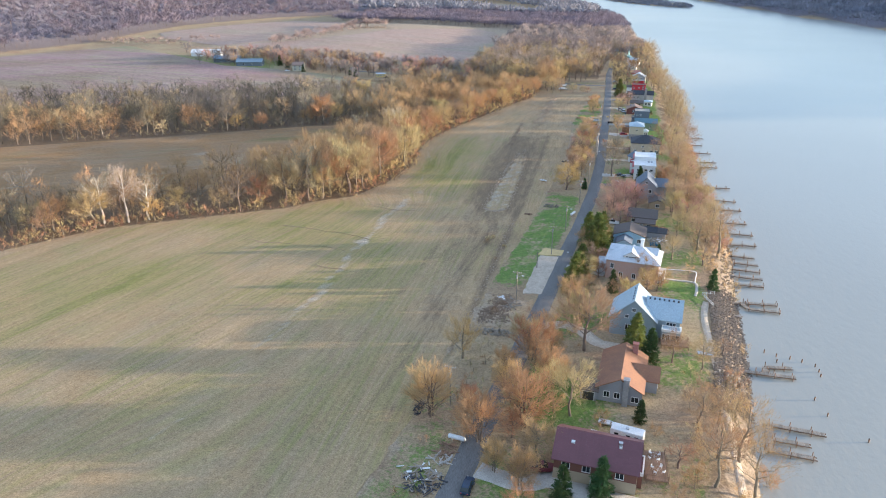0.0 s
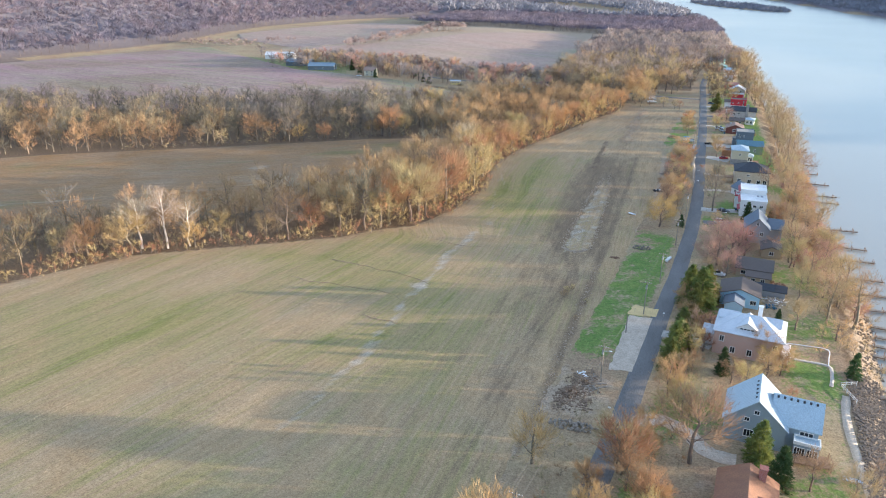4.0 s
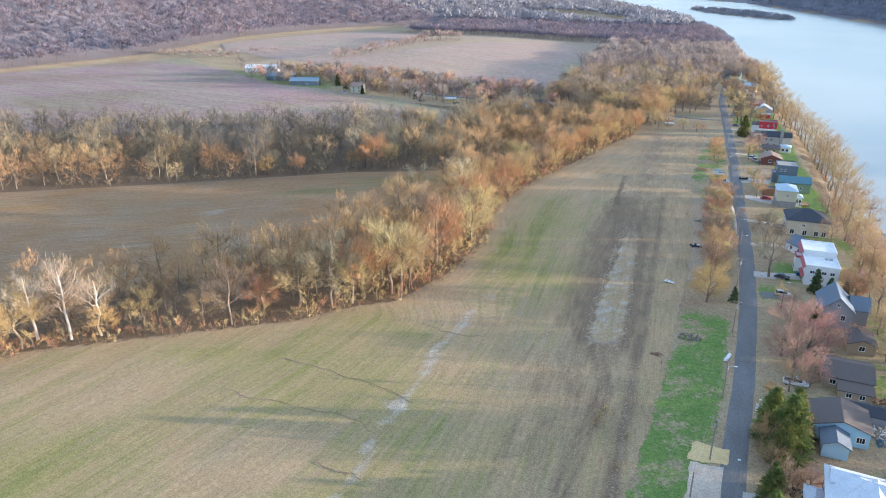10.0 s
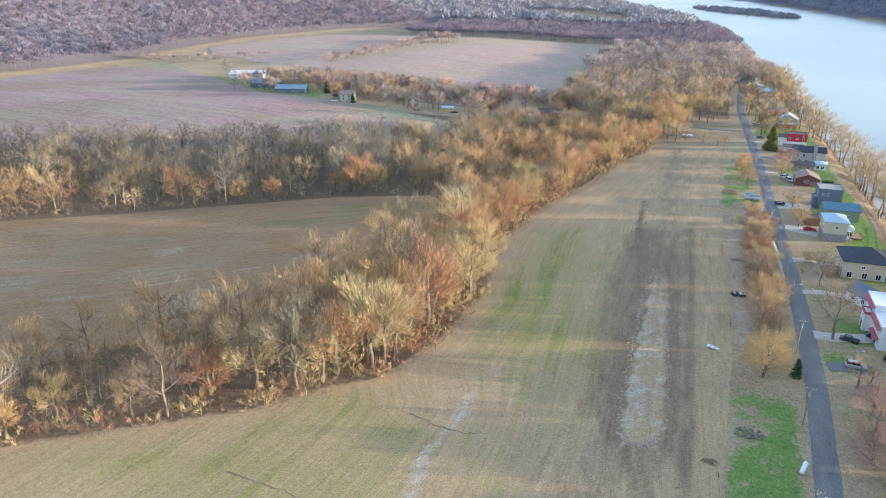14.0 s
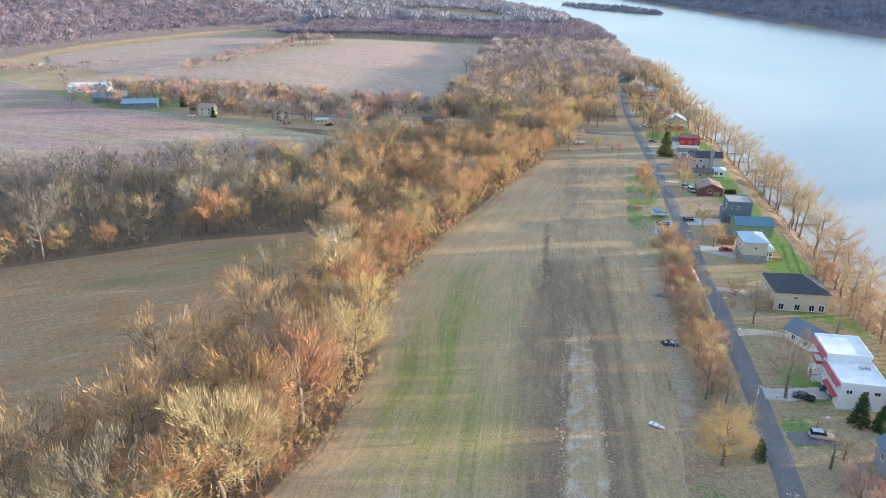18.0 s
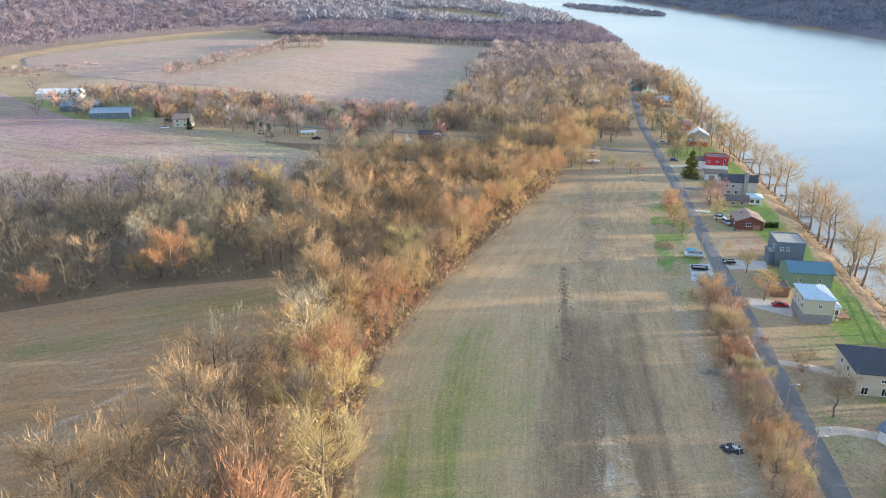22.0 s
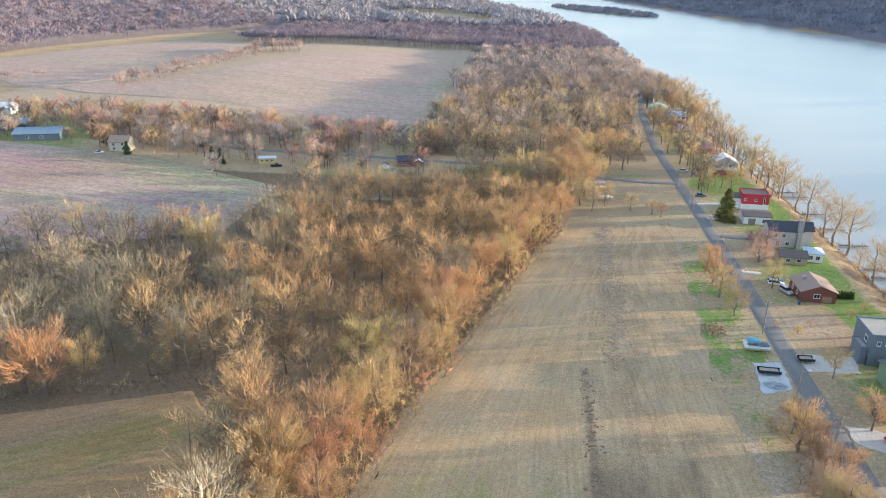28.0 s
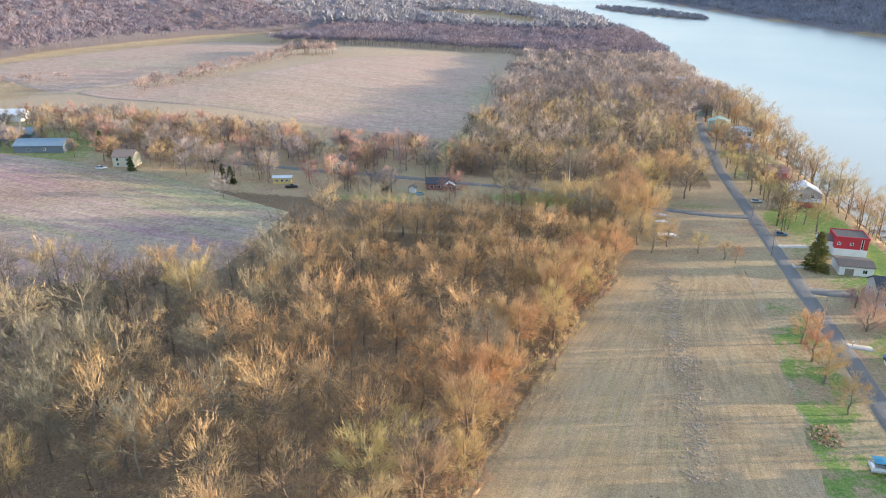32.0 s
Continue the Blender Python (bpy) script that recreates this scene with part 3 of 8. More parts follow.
    pale = lot * (0.42 + 0.30 * wob(X, Y, 0.9, 3) + 0.28 * wob(X, Y, 2.2, 5) + 0.2 * wob(X, Y, 0.35, 7))
    pale = pale + wash + 0.3 * blob(X, Y, -10, 345, 12, 26) * (0.7 + 0.4 * wob(X, Y, 0.2, 5)) + 0.45 * blob(X, Y, 12, 340, 5, 40) * (0.6 + 0.6 * wob(X, Y, 1.1)) + (0.15 + 0.25 * wob(X, Y, 0.4, 3)) * step(4, 0, field_r(Y) - X) + 0.3 * blob(X, Y, -28, 117, 5, 6) + 0.3 * blob(X, Y, -38, 176, 2.5, 8)
    near_edge = step(34, 8, X - field_l(Y)) * step(95, 125, Y)
    row = X - 0.27 * (Y - 60) * step(0, -60, X) * step(190, 60, Y) * (1 - near_edge) - near_edge * (field_l(Y) + 43)
    return dict(green=np.clip(g, 0, 1), bare=np.clip(bare, 0, 1), pale=np.clip(pale, 0, 1), row=row)


def marks_b(X, Y):
    return dict(green=np.clip(0.9 * blob(X, Y, -98, 232, 20, 10, 20) + 0.35 * blob(X, Y, -130, 200, 30, 8, 30) + 0.2 * wob(X, Y, 0.07) - 0.08, -0.1, 1), bare=np.clip(0.6 * near_line(X, Y, [(-200, 192), (-150, 215), (-100, 240)], 5), 0, 1) + 0.3 * near_line(X, Y, [(-190, 90), (-125, 145), (-92, 190)], 7), pale=0.5 * near_line(X, Y, [(-230, 70), (-150, 125), (-110, 165), (-94, 193), (-77, 204)], 1.2) + 0.4 * blob(X, Y, -150, 165, 6, 16, -30))


def marks_c(X, Y):
    return dict(green=np.clip(0.35 + 0.3 * wob(X, Y, 0.03, 2) + 0.3 * step(60, 0, f3_far(X) - Y), 0, 1), bare=np.clip(0.25 + 0.5 * wob(X, Y, 0.04, 4), 0, 0.5), pale=0.35 * near_line(X, Y, [(-230, 445), (-190, 400), (-150, 385), (-124, 360)], 2) + 0 * X)


def marks_d(X, Y):
    return dict(green=np.clip(0.12 + 0.3 * wob(X, Y, 0.02, 2) + 0.6 * step(-110, -80, X), 0, 1), bare=np.clip(0.3 * wob(X, Y, 0.02, 5), 0, 0.4), pale=np.clip(0.25 * wob(X, Y, 0.013, 6), 0, 0.3))


def marks_e(X, Y):
    return dict(green=0.9 + 0 * X, bare=0 * X, pale=0 * X)


make_ground()


def main_field():
    s = np.linspace(-200, 372, 330)[:, None]
    u = np.linspace(0, 1, 150)[None, :]
    a, b = field_l(s), field_r(s)
    X = a + (b - a) * u + 0 * s
    Y = s + step(300, 372, s) * np.clip(X * 0.31, 0, 13)
    X = X + (0.5 * wob(X, Y, 0.35, 2) + 0.4 * wob(X, Y, 1.1, 4)) * (np.abs(u - 0.5) > 0.49)
    Z = height(X, Y) + 0.05 + 0.05 * wob(X, Y, 0.2, 1)
    sheet("field_1", X, Y, Z, FIELD_A, "harvested field with thin green winter crop and bare brown soil", marks_a(X, Y), "field")


main_field()
strip_field("field_2", -420, -73.2, f2_near, f2_far, 60, 170, FIELD_B, "brown stubble field between two belts of woodland", marks_b, "x")
strip_field("field_3", -640, -122.2, f3_near, f3_far, 90, 170, FIELD_C, "fallow field with purple weeds and pale streaks", marks_c, "x", 0.3)
strip_field("field_4", -386, -74, f4_near, f4_far, 60, 60, FIELD_D, "rolling pinkish bare field behind the farm houses", marks_d, "x", 0.35)
strip_field("field_5", -560, -335, f5_near, f5_far, 60, 60, FIELD_D, "pale bare field below the wooded hill", marks_d, "x", 0.35)
strip_field("field_6", -430, -60, f6_near, f6_far, 30, 30, FIELD_D, "distant green field beside the river", marks_e, "x", 0.5)


def make_water():
    ys = steps((-700, 0, 60), (0, 1400, 25), (1400, 6200, 120))
    u = np.linspace(0, 1, 24)[None, :]
    a, b = bank_x(ys)[:, None] - 6, far_shore_x(ys)[:, None] + 20
    X = a + (b - a) * u
    Y = np.broadcast_to(ys[:, None], X.shape)
    sheet("water", X, Y, np.full(X.shape, -3.0), WATER, "calm pale grey river water with faint ripples", category="river")


make_water()


def ribbon(name, mid, ys, half, material, label, lift=0.09, category="road", bow=0.06):
    """A cambered band along y."""
    ys = np.asarray(ys, float)[:, None]
    u = np.linspace(-1, 1, 7)[None, :]
    c = mid(ys)
    edge = half + 0.12 * wob(ys, ys * 0, 0.5)
    X = c + u * edge
    Y = np.broadcast_to(ys, X.shape)
    Z = height(X, Y) + lift + bow * (1 - u * u)
    Z[:, 0] -= 0.12
    Z[:, -1] -= 0.12
    return sheet(name, X, Y, Z, material, label, category=category)


def along(name, pts, half, material, label, lift=0.09, category="road"):
    """A band along any polyline, with a thickness."""
    pts = [Vector((*p, 0)) for p in pts]
    fine = []
    for i in range(len(pts) - 1):
        p0, p1, p2, p3 = pts[max(i - 1, 0)], pts[i], pts[i + 1], pts[min(i + 2, len(pts) - 1)]
        for k in range(6):
            t = k / 6
            fine.append(0.5 * (2 * p1 + (p2 - p0) * t + (2 * p0 - 5 * p1 + 4 * p2 - p3) * t * t + (3 * p1 - p0 - 3 * p2 + p3) * t ** 3))
    fine.append(pts[-1])
    X, Y = [], []
    for i, p in enumerate(fine):
        d = fine[min(i + 1, len(fine) - 1)] - fine[max(i - 1, 0)]
        nrm = Vector((-d.y, d.x, 0)).normalized()
        h = half * (1 + 0.06 * math.sin(i * 1.7))
        X.append([p.x - nrm.x * h * u for u in (1, 0.97, 0, -0.97, -1)])
        Y.append([p.y - nrm.y * h * u for u in (1, 0.97, 0, -0.97, -1)])
    X, Y = np.array(X), np.array(Y)
    Z = height(X, Y) + lift
    Z[:, 0] -= 0.15
    Z[:, -1] -= 0.15
    return sheet(name, X, Y, Z, material, label, category=category)


def slab(name, pts, material, label, lift=0.1, category="pavement"):
    """A flat paved or bare patch with a given outline and a low edge."""
    bm = bmesh.new()
    pts = [Vector((x, y, 0)) for x, y in pts]
    ring = []
    for i, p in enumerate(pts):
        q = pts[(i + 1) % len(pts)]
        for k in range(14):
            w = p.lerp(q, k / 14)
            ring.append((w.x + 0.2 * math.sin(w.x * 2.1 + w.y * 1.3) + 0.12 * math.sin(w.y * 5.1 + w.x), w.y + 0.2 * math.sin(w.y * 1.7 + w.x) + 0.12 * math.sin(w.x * 4.3)))
    zz = float(height(ring[0][0], ring[0][1]))
    top = [bm.verts.new((x, y, zz + lift)) for x, y in ring]
    low = [bm.verts.new((x, y, zz - 0.1)) for x, y in ring]
    bm.faces.new(top)
    for i in range(len(ring)):
        j = (i + 1) % len(ring)
        bm.faces.new((low[i], low[j], top[j], top[i]))
    me = bpy.data.meshes.new(name)
    bm.normal_update()
    bm.to_mesh(me)
    bm.free()
    me.materials.append(material)
    return tagged(new(name, me), label, category, kind="structure")


ribbon("road_1", road_x, steps((-400, 1000, 4)), 2.55, ASPHALT, "narrow patched grey asphalt lane along the river houses")
along("road_2", [(55, 441), (40, 441), (23, 445), (-3, 453), (-32, 464), (-60, 468), (-110, 475), (-180, 480)], 2.3, ASPHALT, "grey asphalt side road leading from the junction")
along("driveway_1", [(25, -50), (33, -52), (39, -50), (47, -53), (60, -54)], 2.2, CONCRETE, "pale concrete driveway beside the maroon-roofed house", category="driveway")
along("driveway_2", [(28, 8), (33, 9), (38, 11), (43, 8), (47, 3), (52, 2)], 1.9, GRAVEL, "curved pale gravel driveway", category="driveway")
along("driveway_3", [(36, 50), (41, 50), (49, 47)], 2.0, CONCRETE, "concrete driveway of the brick house", category="driveway")
along("driveway_4", [(42, 82), (48, 81)], 1.6, CONCRETE, "short pale concrete drive under the conifers", category="driveway")
along("driveway_5", [(46, 163), (51, 162), (57, 163), (62, 164)], 2.4, CONCRETE, "pale concrete driveway of the white house", category="driveway")
slab("driveway_6", [(49, 143.5), (59, 144.5), (59, 149), (49, 148)], ASPHALT, "dark asphalt parking space beside the lawn", category="driveway")
along("driveway_7", [(48, 190), (55, 192), (62, 191)], 1.5, GRAVEL, "pale gravel drive of the dark-roofed house", category="driveway")
along("driveway_8", [(49, 219), (56, 218), (63, 215)], 1.4, GRAVEL, "narrow gravel drive", category="driveway")
slab("driveway_9", [(52.5, 250), (62, 244.5), (64.5, 252), (58, 255), (53, 256)], CONCRETE, "pale concrete apron beside the cream house", category="driveway")
slab("driveway_10", [(53, 277.6), (65, 278), (67, 286), (53.2, 285.6)], CONCRETE, "wide pale concrete parking apron", category="driveway")
along("driveway_11", [(54, 338), (60, 337)], 1.3, CONCRETE, "short concrete drive", category="driveway")
along("driveway_12", [(54, 372), (62, 371), (68, 371)], 2.6, ASPHALT, "dark asphalt drive of the grey house", category="driveway")
along("driveway_13", [(55, 409), (66, 411)], 1.6, CONCRETE, "pale concrete drive of the red house", category="driveway")
along("driveway_14", [(54.5, 391), (62, 391)], 1.2, CONCRETE, "short pale concrete drive", category="driveway")
slab("gravel_lot", [(25.5, 28), (31, 28.5), (35, 58), (28.2, 58)], GRAVEL, "pale gravel parking strip beside the lane", 0.12, "gravel lot")
slab("straw_patch", [(27.5, 58.5), (35, 59), (36.2, 64), (29, 65)], STRAW, "patch of pale straw mulch at the foot of the pole", 0.14, "straw patch")
slab("gravel_lot_2", [(39.5, 266), (47, 269), (48, 281), (41.5, 280)], GRAVEL_BLUE, "pale bluish gravel lot beside the lane", 0.12, "gravel lot")
along("gravel_track", [(47, 252), (46, 240), (46.5, 225), (46.5, 200)], 0.8, GRAVEL, "worn pale gravel shoulder of the lane", 0.07, "shoulder")
along("path_1", [(66.3, 47), (70, 46.5), (75, 45.7), (75, 41), (74, 36)], 0.42, CONCRETE, "pale garden path behind the brick house", 0.14, "path")
along("path_2", [(66.3, 54.5), (71, 54.6), (76.2, 54.1), (75.6, 49), (75, 45.7)], 0.12, WHITE, "low white garden edging", 0.2, "path")
along("bank_track", [(72, -60), (74, -10), (74.5, 20), (76.5, 33)], 0.9, GRAVEL, "sandy track along the riverbank", 0.05, "path")

# ---- trees ----
def part(name, me, material, parent, label="", loc=None):
    """One mesh object under a thing or a part."""
    if isinstance(me, bmesh.types.BMesh):
        bm, me = me, bpy.data.meshes.new(name)
        bm.normal_update()
        bm.to_mesh(me)
        bm.free()
    if material is not None:
        me.materials.append(material)
    ob = new(name, me)
    ob.parent = parent
    if loc is not None:
        ob.location = loc
    return tagged(ob, label)


class Soup:
    """Collects tapered tubes and thin slivers as arrays."""

    def __init__(self):
        self.v, self.t, self.n = [], [], 0

    def tube(self, pts, radii, sides):
        pts = [np.asarray(p, float) for p in pts]
        ring = []
        for i, p in enumerate(pts):
            d = pts[min(i + 1, len(pts) - 1)] - pts[max(i - 1, 0)]
            d = d / (np.linalg.norm(d) + 1e-9)
            a = np.cross(d, (0.31, 0.9, 0.3))
            a = a / (np.linalg.norm(a) + 1e-9)
            b = np.cross(d, a)
            ang = np.arange(sides) * 2 * np.pi / sides
            ring.append(p + radii[i] * (np.cos(ang)[:, None] * a + np.sin(ang)[:, None] * b))
        base = self.n
        self.v.append(np.concatenate(ring))
        self.n += sides * len(pts)
        for i in range(len(pts) - 1):
            for k in range(sides):
                a, b = base + i * sides + k, base + i * sides + (k + 1) % sides
                self.t += [(a, b, b + sides), (a, b + sides, a + sides)]

    def slivers(self, start, way, length, width, rng):
        """One thin tapered blade for each row."""
        start, way = np.asarray(start), np.asarray(way)
        way = way / (np.linalg.norm(way, axis=1, keepdims=True) + 1e-9)
        side = np.cross(way, rng.normal(size=way.shape))
        side = side / (np.linalg.norm(side, axis=1, keepdims=True) + 1e-9) * (np.asarray(width) / 2)[:, None]
        tip = start + way * np.asarray(length)[:, None]
        m = len(start)
        self.v.append(np.stack([start - side, start + side, tip], 1).reshape(-1, 3))
        self.t += (np.arange(3 * m).reshape(m, 3) + self.n).tolist()
        self.n += 3 * m

    def arrays(self):
        return np.concatenate(self.v) if self.v else np.zeros((0, 3)), np.array(self.t, np.int32).reshape(-1, 3)

    def mesh(self, name, smooth=False):
        v, t = self.arrays()
        return mesh_of(name, v, tris=t, smooth=smooth)


def bend(rng, p, way, length, parts, up, wild):
    """A crooked line from p that bends upwards (or hangs, up below 0)."""
    pts, d = [np.array(p, float)], np.array(way, float)
    for _ in range(parts):
        d = d + rng.normal(size=3) * wild + np.array([0, 0, up])
        d = d / np.linalg.norm(d)
        pts.append(pts[-1] + d * length / parts)
    return pts


def grow(seed, H=15.0, spread=5.0, limbs=9, subs=5, twigs=24, width=0.06, tlen=1.3, low=0.25, up=0.12, droop=0.0, r0=0.28, lean=0.06, stems=1, coarse=False):
    """A leafless tree: the trunk with its limbs, and the crown of branches and twigs that fill a rounded dome."""
    rng = np.random.default_rng(seed)
    wood, crown = Soup(), Soup()
    st, wy, br = [], [], []
    mid = np.array([rng.normal() * lean * H * 0.4, rng.normal() * lean * H * 0.4, H * (0.5 + low * 0.5)])
    rad = np.array([spread, spread, H - mid[2]])
    for s in range(stems):
        off = np.zeros(3) if stems == 1 else np.array([math.cos(s * 2.4), math.sin(s * 2.4), 0]) * 0.1 * spread
        goal = mid + (0, 0, rad[2] * 0.75) + off * 3
        top = [off - (0, 0, 0.3)]
        parts = 3 if coarse else 5
        for i in range(1, parts + 1):
            u = i / parts
            top.append(off + (goal - off) * u * np.array([u ** 0.6, u ** 0.6, 1]) + rng.normal(size=3) * 0.02 * H * (u < 1) * (1, 1, 0.3))
        rr = [r0 * (1.3 * (1 - k / parts) ** 0.8 + 0.07) / math.sqrt(stems) for k in range(parts + 1)]
        wood.tube(top, rr, 3 if coarse else 6)
        for i in range(limbs):
            el = -0.45 + 1.4 * (i + 0.3 + 0.5 * rng.random()) / limbs
            az = i * 2.4 + rng.random() * 0.8 + s * 1.1
            d = np.array([math.cos(az) * math.cos(el), math.sin(az) * math.cos(el), math.sin(el)])
            end = mid + off * 2 + d * rad * (0.62 + 0.3 * rng.random())
            hz = math.hypot(end[0] - mid[0], end[1] - mid[1])
            z0 = np.clip(end[2] - hz * (0.55 + 0.5 * rng.random()), low * H * 0.8, H * 0.8)
            u = np.clip(z0 / goal[2], 0.05, 0.95)
            k = min(int(u * parts), parts - 1)
            p = top[k] + (top[k + 1] - top[k]) * (u * parts - k)
            c = (p + end) / 2 + np.array([0, 0, -0.08 * hz]) + rng.normal(size=3) * 0.07 * spread
            ts = (0, 0.5, 1) if coarse else (0, 0.3, 0.6, 0.82, 1)
            lp = [p * (1 - t) ** 2 + 2 * c * t * (1 - t) + end * t * t + (rng.normal(size=3) * 0.035 * spread if 0 < t < 1 else 0) for t in ts]
            lr = r0 * (0.48 - 0.22 * u)
            wood.tube(lp, [lr * (1 - 0.88 * t) for t in ts], 3 if coarse else 4)
            L = float(np.linalg.norm(end - p))
            for j in range(subs):
                q = min(0.18 + 0.82 * (j + 0.3 + 0.7 * rng.random()) / subs, 0.999) * (len(ts) - 1)
                kk = int(q)
                p2 = lp[kk] + (lp[kk + 1] - lp[kk]) * (q - kk)
                out = (p2 - mid) / rad
                out = out / (np.linalg.norm(out) + 1e-6)
                lead = lp[kk + 1] - lp[kk]
                d2 = out * 0.5 + lead / (np.linalg.norm(lead) + 1e-6) * 0.5 + rng.normal(size=3) * 0.6 + (0, 0, 0.15 + up - droop * 2)
                d2 = d2 / np.linalg.norm(d2)
                sl = spread * (0.2 + 0.26 * rng.random())
                sp = bend(rng, p2, d2, sl, 2, up - droop, 0.18)
                br.append((sp[0], sp[2] - sp[0]))
                m = max(1, int(twigs * (0.7 + 0.6 * rng.random())))
                f = rng.random((m, 1)) * 1.02
                st.append(np.where(f < 0.5, sp[0] + (sp[1] - sp[0]) * f * 2, sp[1] + (sp[2] - sp[1]) * (f * 2 - 1)) + rng.normal(size=(m, 3)) * 0.16)
                wy.append(d2 * 0.75 + out * 0.25 + rng.normal(size=(m, 3)) * 0.36 + (0, 0, 0.1 + up * 0.5 - droop * 6))
    st, wy = np.concatenate(st), np.concatenate(wy)
    m = len(st)
    tips = np.array([b[0] + b[1] for b in br])
    puff = rng.random(m) < 0.62
    at = tips[rng.integers(0, len(tips), m)] + rng.normal(size=(m, 3)) * 0.11 * spread * (1, 1, 0.8)
    away = (at - mid * (1, 1, 0.5)) / rad
    away = away / (np.linalg.norm(away, axis=1, keepdims=True) + 1e-6)
    st = np.where(puff[:, None] & (at[:, 2:] > 0.06 * H), at, st)
    wy = np.where(puff[:, None], away + rng.normal(size=(m, 3)) * 0.3 + (0, 0, 0.15 + up * 0.5 - droop * 6), wy)
    if br:
        bs, bw = np.array([b[0] for b in br]), np.array([b[1] for b in br])
        crown.slivers(bs, bw, np.linalg.norm(bw, axis=1) * 1.15, np.full(len(br), max(0.08, width * 1.2)), rng)
    crown.slivers(st, wy, tlen * (0.5 + 0.8 * rng.random(m)), width * (0.6 + 0.8 * rng.random(m)), rng)
    return wood, crown


def conifer(seed, H=12.0, R=3.2, tiers=17, per=15, blades=26):
    """An evergreen: whorls of boughs, each a spray of needle blades."""
    rng = np.random.default_rng(seed)
    wood, crown = Soup(), Soup()
    wood.tube([(0, 0, -0.2), (0, 0, H * 0.5), (0, 0, H * 0.97)], [0.25, 0.16, 0.03], 6)
    st, wy, ln, wd = [], [], [], []
    for i in range(tiers):
        u = i / (tiers - 1)
        z = H * (0.06 + 0.9 * u)
        for k in range(max(4, int(per * (1 - 0.6 * u)))):
            az = rng.random() * 6.283
            L = R * (1 - u) ** 0.8 * (0.65 + 0.5 * rng.random()) + 0.3
            d = np.array([math.cos(az), math.sin(az), 0.25 - 0.5 * (1 - u) + rng.normal() * 0.12])
            m = blades
            f = rng.random((m, 1)) ** 0.6
            st.append(np.array([0, 0, z]) + d * L * f + rng.normal(size=(m, 3)) * 0.14)
            wy.append(d + rng.normal(size=(m, 3)) * 0.7)
            ln.append(0.55 + 0.5 * rng.random(m))
            wd.append(0.16 + 0.12 * rng.random(m))
    crown.slivers(np.concatenate(st), np.concatenate(wy), np.concatenate(ln), np.concatenate(wd), rng)
    return wood, crown


PROTO = {}


def tree_kind(kind, soups, bark, twig):
    PROTO.setdefault(kind, []).append((soups[0].mesh("trunk", True), soups[1].mesh("crown"), bark, twig))
    for me, m in zip(PROTO[kind][-1][:2], (bark, twig)):
        me.materials.append(m)


count_of = {}


def plant(kind, x, y, size=1.0, name="tree", label="", group="", turn=None):
    """One tree with its trunk and crown, standing on the ground."""
    i = count_of[kind] = count_of.get(kind, -1) + 1
    tr, cr, _, _ = PROTO[kind][i % len(PROTO[kind])]
    e = new(name)
    a = (i * 137.5 if turn is None else turn)
    e.matrix_basis = pose(x, y, float(height(x, y)), 0, 0, a) @ Matrix.Diagonal((size, size, size * (0.94 + 0.12 * ((i * 0.618) % 1)), 1))
    for nm, me in (("trunk", tr), ("crown", cr)):
        o = new(nm, me)
        o.parent = e
    return tagged(e, label, "tree", group)


for s in range(4):
    tree_kind("grey", grow(10 + s, 16, 5.6, 10, 9, 27, 0.075), BARK, TWIG_GREY)
    tree_kind("brown", grow(20 + s, 14, 5.6, 10, 9, 29, 0.075), BARK, TWIG_BROWN)
    tree_kind("tan", grow(30 + s, 13, 5.4, 10, 9, 31, 0.07), BARK, TWIG_TAN)
for s in range(3):
    tree_kind("orange", grow(40 + s, 11, 4.6, 10, 9, 26, 0.075, 1.1, 0.08, 0.2), BARK, TWIG_ORANGE)
    tree_kind("red", grow(50 + s, 10, 5.2, 10, 10, 26, 0.07, 1.0, 0.06, 0.08), BARK, TWIG_RED)
    tree_kind("bank", grow(60 + s, 19, 6.8, 11, 10, 18, 0.065, 1.4, 0.32, 0.16, r0=0.34, lean=0.12), BARK, TWIG_BROWN)
    tree_kind("sycamore", grow(70 + s, 21, 6.5, 11, 9, 13, 0.075, 1.5, 0.25, 0.16, r0=0.3), BARK_PALE, TWIG_PALE)
    tree_kind("shrub", grow(80 + s, 4.5, 2.4, 5, 6, 11, 0.05, 0.8, 0.1, 0.2, r0=0.08, stems=3), BARK, TWIG_ORANGE)
    tree_kind("shrub_tan", grow(90 + s, 5, 2.6, 5, 6, 11, 0.05, 0.8, 0.1, 0.2, r0=0.08, stems=3), BARK, TWIG_TAN)
    tree_kind("conifer", conifer(100 + s), BARK, NEEDLE)
for s in range(2):
    tree_kind("clump", grow(140 + s, 10.5, 4.6, 7, 7, 18, 0.075, 1.1, 0.04, 0.3, r0=0.25, stems=4), BARK, TWIG_ORANGE)
tree_kind("willow", grow(110, 12.5, 6.0, 14, 11, 34, 0.05, 1.5, 0.06, 0.1, 0.06), BARK, TWIG_WILLOW)
tree_kind("pine", conifer(120, 14, 5.0, 18, 20, 34), BARK, NEEDLE_SUN)
tree_kind("pine", conifer(121, 13, 4.4, 18, 18, 32), BARK, NEEDLE_SUN)
tree_kind("small_bank", grow(130, 9, 4.2, 8, 8, 14, 0.05, 1.1), BARK, TWIG_ORANGE)
tree_kind("small_bank", grow(131, 8, 3.8, 8, 8, 14, 0.05, 1.1), BARK, TWIG_BROWN)


